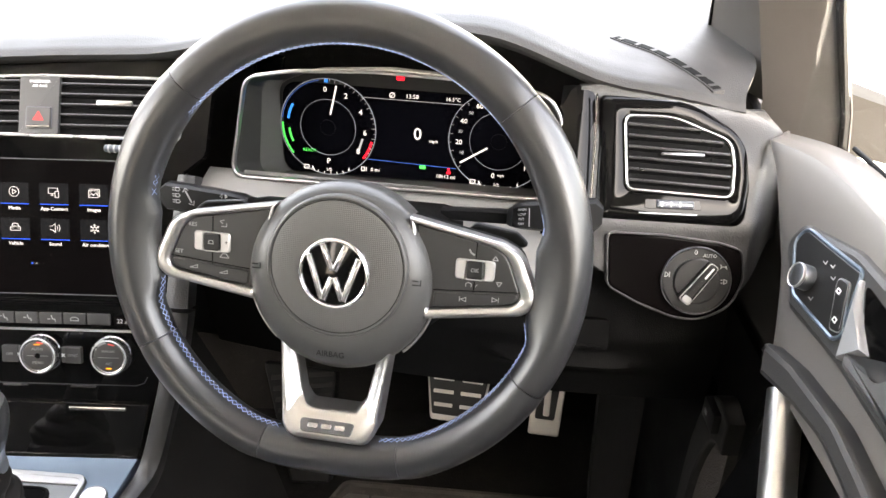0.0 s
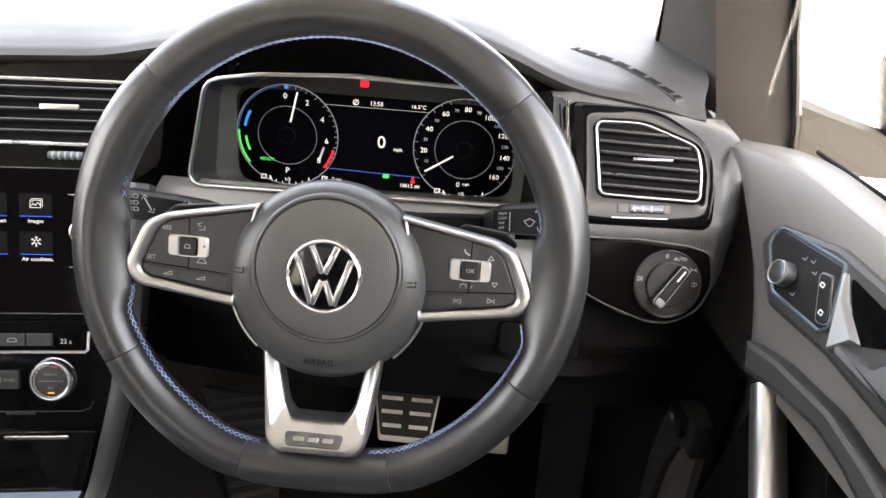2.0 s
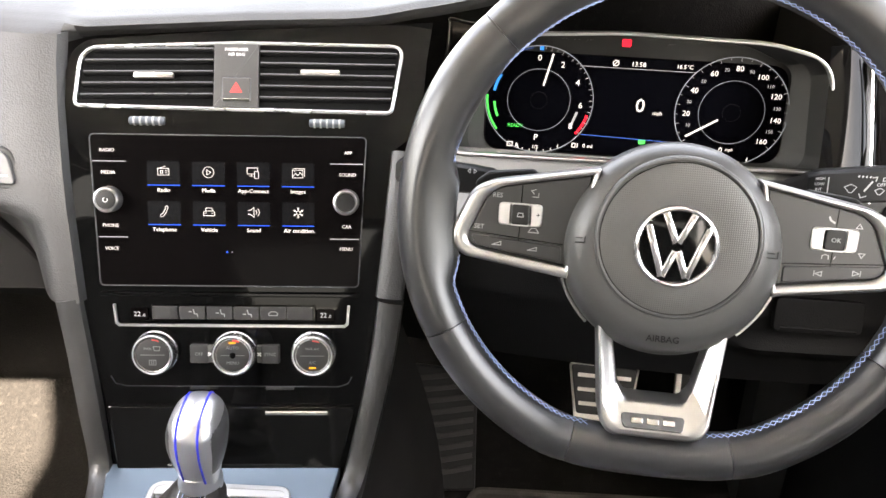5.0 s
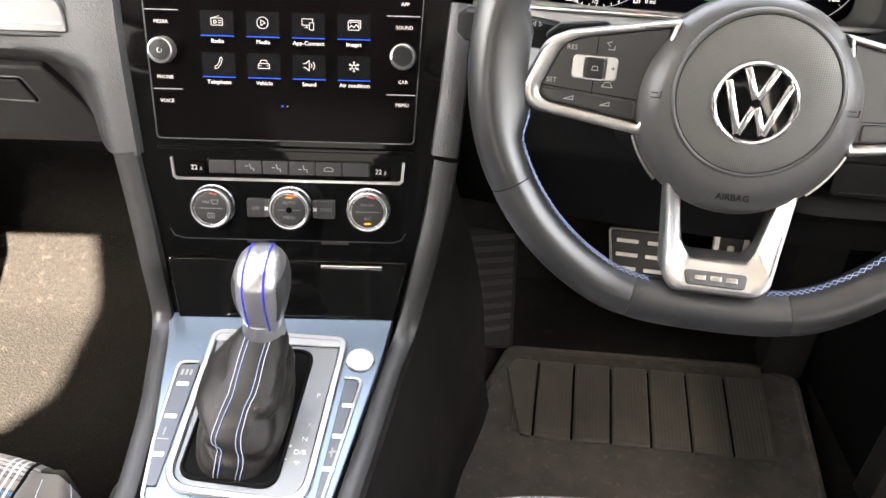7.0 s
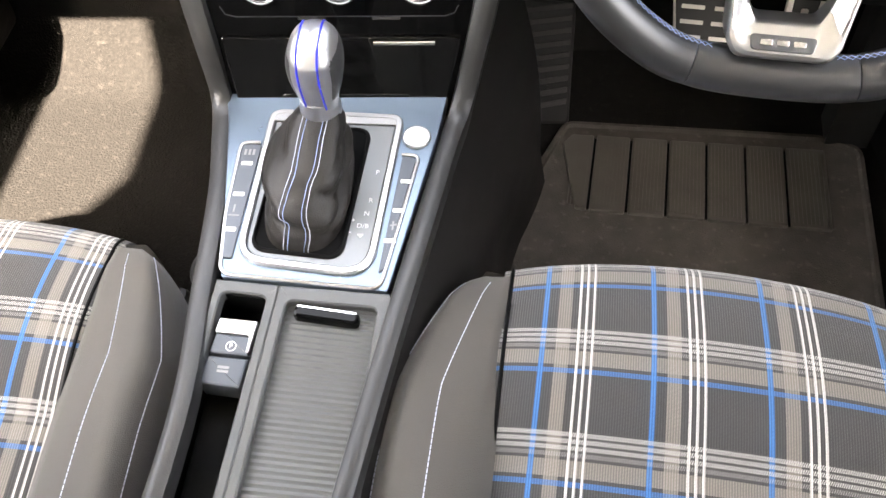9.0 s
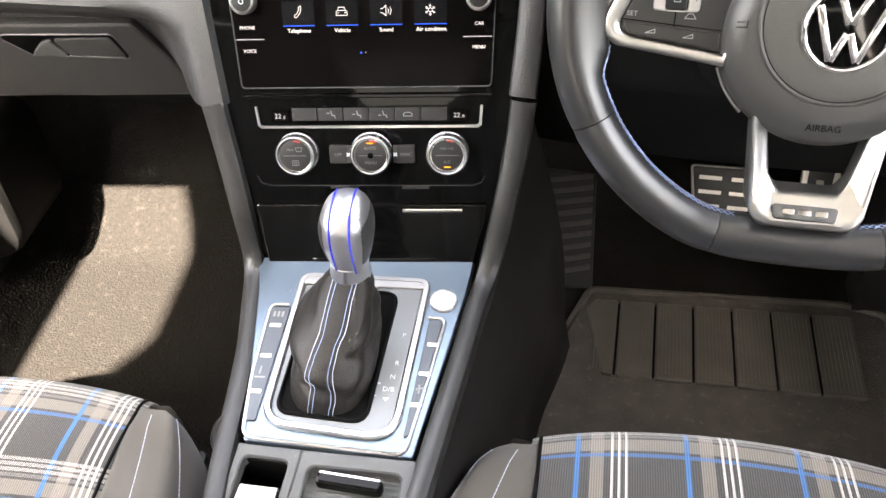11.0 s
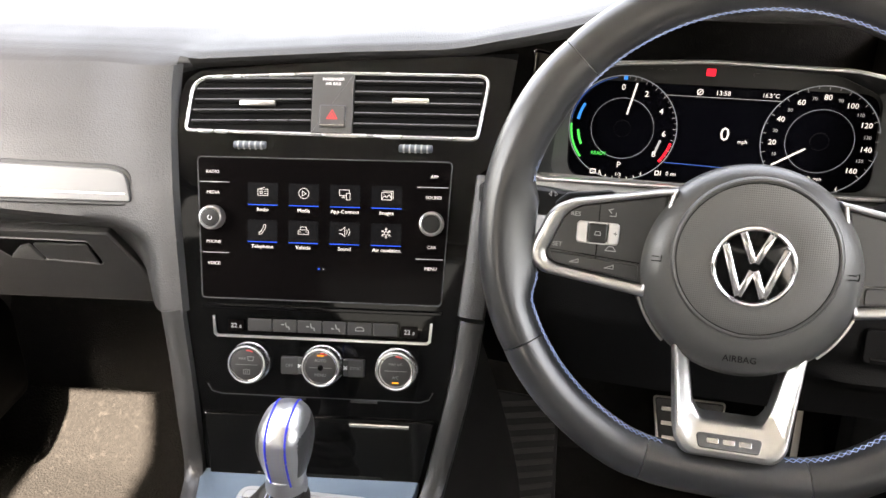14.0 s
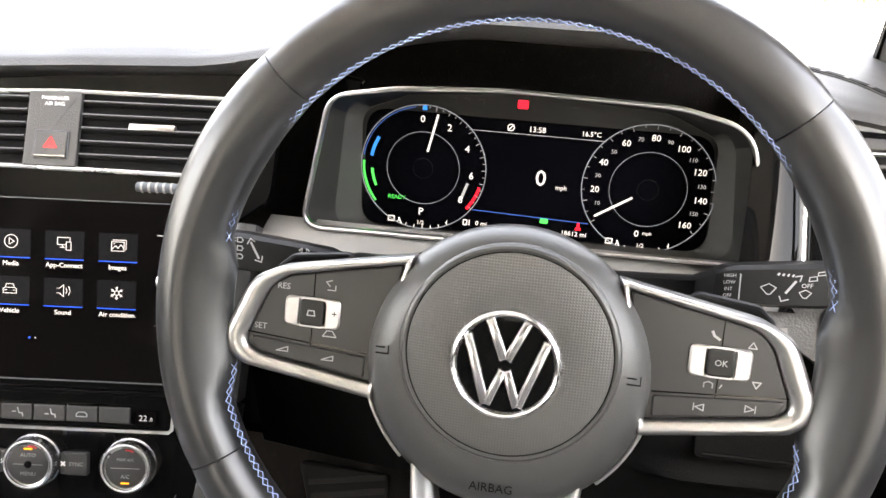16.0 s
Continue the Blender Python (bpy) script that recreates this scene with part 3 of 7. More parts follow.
part("passenger_panel", sheet(passenger_face, 110, 76, 0.006), FASCIA, dash, "grained grey passenger side fascia")
trim_pts = rnd([(-0.5, -0.0120), (0.0, -0.0150), (-0.006, 0.0135), (-0.024, 0.0170), (-0.5, 0.0300)], [0, 0.004, 0.014, 0.02, 0])
TRIM = face_frame(con(-0.186, 0.0600, 0.6170), (C9, S9, 0), con(0, 0.35, 0) + Vector((0, 0, 1)))
part("trim_bed", prism(inset(trim_pts, -0.0042), -0.010, 0.0022, 0.0015), GLOVE, dash, "dark channel round the decor strip").matrix_basis = TRIM
part("trim_strip", prism(trim_pts, -0.006, 0.0055, 0.0014), BRUSHED, dash, "brushed silver decor strip").matrix_basis = TRIM
part("trim_line", tube([(-0.5, -0.0010, 0.0052), (-0.25, -0.0040, 0.0054), (-0.006, -0.0070, 0.0054)], 0.0009, 6), SATIN, dash, "bright line along the decor strip").matrix_basis = TRIM

glove = thing("glovebox", face_frame(con(-0.31, 0.1125, 0.505), (C9, S9, 0), con(0, -0.24, 0) + Vector((0, 0, 1))), "grey plastic glovebox lid with recessed pull handle, shut", "glovebox")
lid_pts = rnd([(-0.40, -0.050), (0.112, -0.052), (0.108, -0.030), (0.090, 0.008), (0.068, 0.048), (-0.40, 0.054)], [0.004, 0.01, 0.02, 0.03, 0.006, 0.004])
# Lid faces down; its shade is put into the plastic's darker tone.
part("lid", prism(lid_pts, -0.012, 0.006, 0.004), GLOVE, glove, "dark grey grained lid")
rc = rnd([(-0.080, 0.036), (-0.052, 0.010), (0.052, 0.003), (0.042, 0.034)][::-1], 0.005)
part("handle_recess", ring(inset(rc, -0.0014), rc, 0.004, 0.0072, 0.0005), GREY, glove, "worn edge of the handle recess")
# Recess back holds its shade as black; the lip is painted paler, as lit.
part("recess_back", prism(rc, 0.004, 0.0064), PIANO, glove)
part("handle", prism(rnd([(-0.022, 0.031), (-0.010, 0.0085), (0.048, 0.0050), (0.039, 0.0315)][::-1], 0.004), 0.0055, 0.0082, 0.001), GLOVE, glove, "dark grey pull handle")
part("handle_edge", tube([(-0.012, 0.0085, 0.0080), (0.047, 0.0052, 0.0080)], 0.0009, 6), GREY, glove)
part("handle_lip", prism(rnd([(-0.052, 0.0110), (-0.012, 0.0085), (-0.024, 0.0300), (-0.036, 0.0260)][::-1], 0.003), 0.005, 0.0098, 0.0015), SOFT, glove, "pale angled finger lip")

# piano black centre fascia
UZ = [0.335, 0.43, 0.51, 0.58, 0.632, 0.650, 0.70, 0.735]
UL = [-0.118, -0.128, -0.139, -0.143, -0.1455, -0.1455, -0.1450, -0.1450]
UR = [0.104, 0.122, 0.134, 0.140, 0.145, 0.172, 0.176, 0.182]


def fascia(s, t):
    k = 1 - min(s / 0.075, 1)
    zt = float(np.interp(s, [0, 0.08, 0.45, 1], [0.7155, 0.7175, 0.726, 0.735])) - 0.022 * (1 - math.sqrt(1 - k * k))
    z = zt - (zt - 0.335) * t
    l, r = float(np.interp(z, UZ, UL)), float(np.interp(z, UZ, UR))
    return con(l + (r - l) * s, stack(z), z)


part("centre_fascia", sheet(fascia, 80, 60, 0.012), PIANO, dash, "glossy piano-black centre stack")
cub = thing("cubby_door", con_frame(-0.028, 0.37, 0.378), "glossy black storage door below the climate controls, shut", "storage door")
part("door", prism(rnd([(-0.108, -0.034), (0.097, -0.034), (0.113, 0.036), (-0.116, 0.036)], 0.003), -0.004, 0.0045, 0.0015), LACQUER, cub)
part("grip", join(tube([(0.030, 0.030, 0.006), (0.088, 0.030, 0.006)], 0.0020, 6, flat=0.5)), CHROME, cub, "thin chrome grip line")

# side rails of the stack: upper padded one on the driver's side, and the long lower pair
def rail_section(path, w0, w1, h, bulge=0.45):
    loops = []
    pts = [Vector(p) for p in path]
    for i, p in enumerate(pts):
        a, b = pts[max(0, i - 1)], pts[min(len(pts) - 1, i + 1)]
        t = (b - a).normalized()
        x = Vector((C9, S9, 0))
        x = (x - t * x.dot(t)).normalized()
        nrm = x.cross(t) * -1
        if nrm.dot(Vector((0, -1, 1))) < 0:
            nrm = -nrm
        w = (w0 + (w1 - w0) * i / (len(pts) - 1)) / 2
        prof = [(-1, -1.2), (-1, -0.1), (-0.86, 0.25), (-0.45, bulge), (0, bulge + 0.06), (0.45, bulge), (0.86, 0.25), (1, -0.1), (1, -1.2)]
        loops.append([p + x * (q * w) + nrm * (r * h) for q, r in prof])
    return loft(loops, True, True)


RAIL_R = [con(0.156, stack(0.634) - 0.004, 0.634), con(0.153, stack(0.60) - 0.006, 0.60), con(0.150, stack(0.56) - 0.006, 0.56), con(0.145, stack(0.512) - 0.006, 0.512)]
part("upper_rail", rail_section(spline(RAIL_R, 5), 0.020, 0.026, 0.014), SOFT, dash, "grey padded rail beside the screen")

console = thing("centre_console", ROOM, "dark plastic centre console with long grey side rails", "centre console")
LOW_L = [con(-0.146, stack(0.507) - 0.004, 0.507), con(-0.139, stack(0.46) - 0.004, 0.46), con(-0.131, stack(0.41) - 0.006, 0.41), (-0.117, -0.060, 0.355), (-0.101, -0.110, 0.345),
         (-0.083, -0.17, 0.342), (-0.061, -0.27, 0.338), (-0.037, -0.39, 0.333), (-0.02, -0.62, 0.33)]
LOW_R = [con(0.146, stack(0.507) - 0.004, 0.507), con(0.139, stack(0.46) - 0.004, 0.46), con(0.128, stack(0.41) - 0.006, 0.41), (0.1195, -0.032, 0.355), (0.1145, -0.075, 0.345),
         (0.112, -0.14, 0.342), (0.1075, -0.25, 0.338), (0.104, -0.365, 0.333), (0.10, -0.62, 0.33)]
part("side_rail", rail_section(spline(LOW_L, 6), 0.024, 0.017, 0.012), RAIL, console, "satin grey side rail")
part("side_rail", rail_section(spline(LOW_R, 6), 0.024, 0.017, 0.012), RAIL, console, "satin grey side rail")


def console_side(path, out):
    pts = spline(path, 6)

    def f(s, t):
        q = s * (len(pts) - 1)
        i = min(int(q), len(pts) - 2)
        p = pts[i].lerp(pts[i + 1], q - i)
        z = p.z - 0.012
        bow = 0.012 * math.sin(math.pi * min(1, t * 1.3)) + 0.05 * t
        fwd = 0.16 * t * (1 - s)
        return (p.x + out * (0.006 + bow), p.y + fwd + 0.004, z * (1 - t) - 0.015 * t)
    return sheet(f, 48, 14, 0.004, False, (out, -0.5, 0.2))


# One console, two tones: each side's light or shade is in its colour.
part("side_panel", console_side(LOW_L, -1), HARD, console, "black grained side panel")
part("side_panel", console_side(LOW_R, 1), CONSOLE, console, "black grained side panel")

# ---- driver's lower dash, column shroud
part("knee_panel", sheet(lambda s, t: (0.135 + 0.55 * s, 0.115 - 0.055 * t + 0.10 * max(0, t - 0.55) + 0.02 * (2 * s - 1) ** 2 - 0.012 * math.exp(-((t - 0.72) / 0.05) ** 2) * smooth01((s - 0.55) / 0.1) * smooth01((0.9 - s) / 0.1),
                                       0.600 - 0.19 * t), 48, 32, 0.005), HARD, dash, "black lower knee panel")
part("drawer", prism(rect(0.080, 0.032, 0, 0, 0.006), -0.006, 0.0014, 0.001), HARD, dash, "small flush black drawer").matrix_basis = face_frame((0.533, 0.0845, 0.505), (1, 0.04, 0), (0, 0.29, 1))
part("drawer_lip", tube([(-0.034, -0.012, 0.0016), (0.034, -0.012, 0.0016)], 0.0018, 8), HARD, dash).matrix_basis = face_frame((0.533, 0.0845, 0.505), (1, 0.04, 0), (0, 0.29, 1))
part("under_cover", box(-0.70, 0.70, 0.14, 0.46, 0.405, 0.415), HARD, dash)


def shroud(s, t):
    """Flat shelf between cluster and column."""
    x = 0.150 + 0.385 * s
    t *= 0.3 + 0.7 * smooth01(s * 0.385 / 0.07)
    return (x, 0.128 - 0.11 * t, 0.629 - 0.028 * t - 0.02 * t * t)


part("cluster_shelf", sheet(shroud, 20, 10, 0.006), SHELF, dash, "grey plastic shelf below the cluster")
sh = thing("steering_column", face_frame((0.356, 0.02, 0.60), (1, 0, 0), (0, 0.30, 1)), "dark grey plastic steering column shroud", "steering column")
col = []
for z, w, h, dy in ((-0.12, 0.075, 0.045, 0), (-0.03, 0.072, 0.05, -0.002), (0.03, 0.062, 0.05, 0), (0.075, 0.052, 0.045, 0.002)):
    col.append([(x, y + dy, z) for x, y in rnd([(-w, -h), (w, -h), (w * 0.92, h), (-w * 0.92, h)], 0.025, 4)])
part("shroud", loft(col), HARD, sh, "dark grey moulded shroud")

# dash panel round the driver's vent and light switch
VF = face_frame((0.614, 0.119, 0.69), (1, 0.12, 0), (0, 0.6, 1))


def driver_end(s, t):
    """Grained end of the dash: leaning back round the vent, steeper round the light switch, rounded to the door."""
    u = -0.094 + 0.188 * s
    low = -0.180 + 0.056 * smooth01((-0.005 - u) / 0.08) + 0.066 * smooth01((u - 0.03) / 0.065)
    top = min(0.058, (lip(0.614 + u)[1] - 0.001 - 0.69) / 0.857)
    v = top + (low - top) * t
    z = 0.69 + 0.857 * v
    wide = 0.104 - 0.030 * smooth01((v + 0.005) / 0.045)      # the end rounds over towards the top
    u = -0.094 + (wide + 0.094) * s
    y = 0.1215 + 0.60 * (z - 0.69) if z > 0.64 else 0.0915 + 0.33 * (z - 0.64)
    y += 0.12 * u + 0.050 * smooth01((s - 0.80) / 0.20) ** 1.5
    w = smooth01((v - top + 0.045) / 0.045)
    y = y * (1 - w) + (lip(0.614 + u)[0] + 0.003) * w
    y += 0.055 * smooth01((t - 0.90) / 0.10) - 0.003 * smooth01((0.645 - z) / 0.01) * smooth01((z - 0.615) / 0.015)
    return (0.614 + u, y, z)


part("driver_end_panel", sheet(driver_end, 44, 52, 0.006), SOFT, dash, "grained grey panel round vent and light switch")
part("end_cap", box(0.700, 0.712, 0.20, 0.5, 0.46, 0.69, 0.004), HARD, dash)
part("side_trim", sheet(lambda s, t: (-0.123 + 0.016 * t + (0.0455 - 0.0160 * t) * s, -0.078 + 0.138 * t, 0.002 - 0.020 * (t - 0.45) ** 2 - 0.005 * (2 * s - 1) ** 2), 8, 16, 0.006, None, (0, 0, 1)), PIANO, dash, "glossy black upright trim").matrix_basis = VF
part("trim_edge", tube([(-0.0795, -0.074, 0.0016), (-0.0780, -0.01, 0.0030), (-0.0770, 0.052, 0.0005)], 0.0012, 6), CHROME, dash, "upright chrome line").matrix_basis = VF
part("side_trim", prism(rnd([(0.158, 0.618), (0.180, 0.622), (0.196, 0.722), (0.163, 0.728)], 0.003), -0.01, 0.0, 0.002), PIANO, dash, "glossy black upright trim").matrix_basis = face_frame((0, 0.150, 0), (1, 0.0, 0), (0, 0.12, 1)) 
part("trim_edge", tube([(0.1615, 0.622, 0.001), (0.166, 0.724, 0.001)], 0.0012, 6), CHROME, dash).matrix_basis = face_frame((0, 0.150, 0), (1, 0, 0), (0, 0.12, 1))

# demister grille on the dash top, following its curve
def pad_z(x, y):
    best = min((top_pad((x + 0.75) / 1.45, 0.25 + 0.5 * i / 80) for i in range(81)), key=lambda p: abs(p[1] - y))
    return best[2]


DEM = spline([(0.548, 0.268, 0), (0.586, 0.247, 0), (0.622, 0.221, 0), (0.650, 0.194, 0)], 5)
dem = thing("demister_grille", ROOM, "narrow black demister grille let into the dash top", "air vent")


def ribbon(s0, s1, half, rise):
    """A strip along the grille's line, half as wide, lying rise above the pad."""
    loops = []
    n = max(2, int((s1 - s0) * 20))
    for i in range(n + 1):
        q = (s0 + (s1 - s0) * i / n) * (len(DEM) - 1)
        j = min(int(q), len(DEM) - 2)
        p = DEM[j].lerp(DEM[j + 1], q - j)
        d = (DEM[j + 1] - DEM[j]).normalized()
        nrm = Vector((-d.y, d.x, 0))
        if nrm.y < 0:
            nrm = -nrm
        rows = []
        for k in (-half, half):
            e = p + nrm * k
            rows.append(Vector((e.x, e.y, pad_z(e.x, e.y) + rise)))
        loops.append([rows[0] - Vector((0, 0, 0.006)), rows[0], rows[1], rows[1] - Vector((0, 0, 0.006))])
    return loft(loops)


part("frame", ribbon(0, 1, 0.0085, 0.0012), TOPPAD, dem)
part("slot", ribbon(0.02, 0.98, 0.0062, 0.0018), VOID, dem)
for i in range(7):
    c = 0.07 + 0.86 * i / 6
    part("bar", ribbon(c - 0.014, c + 0.014, 0.0062, 0.0021), TOPPAD, dem)

# ---------------------------------------------------------------- instrument cluster
cl = thing("instrument_cluster", face_frame((0.349, 0.188, 0.66), (1, 0, 0), (0, 0.08, 1)), "digital instrument cluster with two round dials, switched on", "instrument cluster")
NB = 8
front = rnd([(-0.172, -0.040), (0.175, -0.034), (0.152, 0.066), (0.10, 0.077), (-0.02, 0.079), (-0.10, 0.074), (-0.150, 0.065)], [0.016, 0.016, 0.035, 0.12, 0.3, 0.12, 0.022], NB)
backp = rnd([(-0.140, -0.054), (0.146, -0.048), (0.142, 0.044), (0.10, 0.062), (-0.02, 0.066), (-0.10, 0.060), (-0.141, 0.044)], [0.02, 0.02, 0.02, 0.05, 0.1, 0.05, 0.02], NB)
midp = [mixv(a, b, 0.55) for a, b in zip(front, backp)]


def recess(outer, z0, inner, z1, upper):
    """The band of the recess between two outlines: the grey rest, or the upper side, black with painted hood shade."""
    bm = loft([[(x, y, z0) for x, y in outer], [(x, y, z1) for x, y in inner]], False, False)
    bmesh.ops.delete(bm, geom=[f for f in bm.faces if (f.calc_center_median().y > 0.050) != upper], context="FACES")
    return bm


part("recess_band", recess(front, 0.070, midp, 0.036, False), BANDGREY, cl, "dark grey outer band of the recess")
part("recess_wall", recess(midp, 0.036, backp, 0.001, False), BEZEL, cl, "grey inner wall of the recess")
part("shaded_recess_roof", recess(front, 0.070, midp, 0.036, True), BUTTON, cl, "upper side of the recess, hood shade in its black")
part("shaded_recess_roof", recess(midp, 0.036, backp, 0.001, True), BUTTON, cl, "upper side of the recess, hood shade in its black")
part("frame", ring(front, inset(front, 0.0028), 0.066, 0.0725, 0.0008), SATIN, cl, "slim chrome outline")
part("upper_blank", prism(backp, -0.01, 0.0), BUTTON, cl)
lcd = rnd([(-0.139, -0.052), (0.145, -0.047), (0.139, 0.046), (-0.137, 0.046)], 0.018, 6)
panel = part("display", prism(lcd, 0.0005, 0.003, 0.0008), SCREEN, cl, "black full-width display")
for x, hi in ((-0.0884, True), (0.0935, False)):
    cy = 0.0
    dial = part("dial", ring(circle(0.0525, 64, x, cy), circle(0.0518, 64, x, cy), 0.003, 0.0036), FINE, cl, "round dial with white scale")
    part("inner_ring", ring(circle(0.0305, 48, x, cy), circle(0.0301, 48, x, cy), 0.003, 0.0034), FINE, dial)
    part("hub", prism(circle(0.0085, 32, x, cy), 0.003, 0.0042, 0.0008), SCREEN, dial)
    part("hub_ring", ring(circle(0.0085, 32, x, cy), circle(0.0081, 32, x, cy), 0.0036, 0.0044), TILE, dial)
    n = 24 if not hi else 20
    lines = []
    for i in range(n + 1):
        a = radians(217 - i * 256 / n) if not hi else radians(93 - i * 129 / n)
        r0 = 0.0484 if i % 2 == 0 else 0.0498
        lines.append([(x + r0 * math.cos(a), cy + r0 * math.sin(a)), (x + 0.0514 * math.cos(a), cy + 0.0514 * math.sin(a))])
    part("scale", strokes(lines, 0.00042, 0.003), DIM, dial)
    if hi:
        for txt, a in (("0", 93), ("2", 60), ("4", 28), ("6", -4), ("8", -36)):
            lettering(txt, 0.0080, x + 0.0405 * math.cos(radians(a)), cy + 0.0405 * math.sin(radians(a)), 0.0033, dial, INK)
        part("pointer", strokes([[(x + 0.0155 * math.cos(radians(77)), cy + 0.0155 * math.sin(radians(77))), (x + 0.046 * math.cos(radians(77)), cy + 0.046 * math.sin(radians(77)))]], 0.0016, 0.0042, 0.0006), INK, dial, "white needle")
        arc = lambda r, a0, a1: [(x + r * math.cos(radians(a0 + (a1 - a0) * i / 14)), cy + r * math.sin(radians(a0 + (a1 - a0) * i / 14))) for i in range(15)]
        part("charge_arc", strokes([arc(0.0500, 178, 218)], 0.0018, 0.003), GREEN, dial)
        part("charge_word", strokes([arc(0.0430, 186, 204)], 0.0022, 0.003), GREEN, dial)
        part("boost_arc", strokes([arc(0.0440, 150, 170)], 0.0026, 0.003), AZURE, dial)
        part("zero_mark", strokes([arc(0.0500, 90.5, 91.5)], 0.0040, 0.003), AZURE, dial)
        part("outer_arc", strokes([arc(0.0505, 100, 172)], 0.0005, 0.003), DIMBLUE, dial)
        part("red_zone", strokes([arc(0.0490, -15, -38)], 0.0024, 0.003), RED, dial)
        lettering("READY", 0.0048, x - 0.021, cy - 0.0265, 0.0033, dial, GREEN)
        lettering("P", 0.0085, x, cy - 0.0372, 0.0033, dial, INK)
        part("unit_mark", strokes([[(x + 0.0335, cy - 0.022), (x + 0.0375, cy - 0.010)]], 0.0022, 0.003), DIM, dial)
    else:
        for i in range(9):
            a = 217 - i * 32
            if i:
                lettering(str(20 * i), 0.0072, x + 0.0415 * math.cos(radians(a)), cy + 0.0415 * math.sin(radians(a)), 0.0033, dial, INK)
        for i in range(8):
            a = 201 - i * 32
            lettering(str(10 + 20 * i), 0.0046, x + 0.0410 * math.cos(radians(a)), cy + 0.0410 * math.sin(radians(a)), 0.0033, dial, DIM)
        part("pointer", strokes([[(x + 0.0140 * math.cos(radians(213)), cy + 0.0140 * math.sin(radians(213))), (x + 0.046 * math.cos(radians(213)), cy + 0.046 * math.sin(radians(213)))]], 0.0016, 0.0042, 0.0006), INK, dial, "white needle")
        lettering("0", 0.0078, x - 0.004, cy - 0.0372, 0.0033, dial, INK)
        lettering("mph", 0.0042, x + 0.0042, cy - 0.0362, 0.0033, dial, INK)
    # small fill gauge below each dial
    arc2 = [(x + 0.0515 * math.cos(radians(q)), cy + 0.0515 * math.sin(radians(q))) for q in range(248, 300, 8)]
    part("fill_scale", strokes([[p, mixv(p, (x, cy), 0.035)] for p in arc2], 0.0007, 0.003), INK, dial)
    lettering("1/2", 0.0050, x, cy - 0.0470, 0.0033, dial, INK)
    lettering("1", 0.0050, x + 0.0225, cy - 0.0445, 0.0033, dial, INK)
    part("fill_mark", strokes([[(x - 0.0185, cy - 0.0445), (x - 0.0165, cy - 0.0490)]], 0.0011, 0.003), INK, dial)
    part("fuel_sign", strokes([[(x - 0.0275, cy - 0.0435), (x - 0.0225, cy - 0.0435), (x - 0.0225, cy - 0.0475), (x - 0.0275, cy - 0.0475), (x - 0.0275, cy - 0.0435)]], 0.0009, 0.003), INK, dial)
lettering("0", 0.0185, 0.0085, 0.0005, 0.0033, panel, INK)
lettering("mph", 0.0052, 0.0255, -0.0055, 0.0033, panel, INK)
lettering("13:58", 0.0062, 0.002, 0.0398, 0.0033, panel, INK)
lettering("16.5°C", 0.0055, 0.0445, 0.0400, 0.0033, panel, INK)
part("start_stop_sign", strokes([[(-0.0190 + 0.0026 * math.cos(q * 0.5), 0.0400 + 0.0026 * math.sin(q * 0.5)) for q in range(14)], [(-0.0212, 0.0376), (-0.0168, 0.0424)]], 0.0007, 0.003), INK, panel)
part("top_line", strokes([[(-0.052, 0.0355), (0.056, 0.0355)]], 0.0004, 0.003), DIM, panel)
part("blue_line", strokes([[(-0.045, -0.0310), (0.050, -0.0330)]], 0.0005, 0.003), DIMBLUE, panel)
lettering("18612 mi", 0.0056, 0.0395, -0.0430, 0.0033, panel, INK)
lettering("0 mi", 0.0056, -0.0370, -0.0425, 0.0033, panel, INK)
part("range_sign", strokes([[(-0.052, -0.0405), (-0.049, -0.0405), (-0.049, -0.0445), (-0.052, -0.0445), (-0.052, -0.0405)], [(-0.047, -0.0405), (-0.047, -0.0445)]], 0.0008, 0.003), INK, panel)
part("eco_sign", prism(rect(0.0065, 0.0042, 0.0145, -0.0345, 0.001), 0.003, 0.0034), GREEN, panel, "green telltale")
part("belt_sign", strokes([[(0.0425, -0.034), (0.0425, -0.0375)], [(0.041, -0.0385), (0.044, -0.0385)]], 0.0022, 0.003), RED, panel, "red telltale")
part("brake_lamp", prism(rect(0.0085, 0.0068, -0.0112, 0.0585, 0.0012), 0.0, 0.0006), RED, cl, "red brake warning lamp, lit")
for i, x in enumerate((-0.068, -0.057, -0.045, 0.03)):
    part("unlit_lamp", prism(rect(0.006, 0.004, x, 0.0575, 0.001), 0.0, 0.0004), BUTTON, cl)

# ---------------------------------------------------------------- steering wheel
W = face_frame((0.356, -0.090, 0.665), (1, 0, 0), (0, 0.075, 0.245))
wheel = thing("steering_wheel", W, "flat-bottomed black leather steering wheel with blue stitching and silver spokes", "steering wheel")


def rim_point(a, r=0.1675):
    """Centre line of the rim; a in degrees, anticlockwise from the right."""
    q = radians(a)
    s = -math.sin(q)
    rad = r
    if s > 0.05:
        f = (0.1608 - (0.1675 - r)) / s
        k = 0.012
        h = max(0.0, min(1.0, 0.5 + 0.5 * (f - rad) / k))
        rad = f * (1 - h) + rad * h - k * h * (1 - h)
    return Vector((rad * math.cos(q), rad * math.sin(q) + 0.005, 0))


def web_at(a):
    """How far the leather spreads inwards to meet the side spokes."""
    b = (a + 180) % 360 - 180
    b = b if abs(b) < 90 else (180 - b if b > 0 else -180 - b)
    return 0.0078 * smooth01((b + 21) / 8) * smooth01((14 - b) / 8)


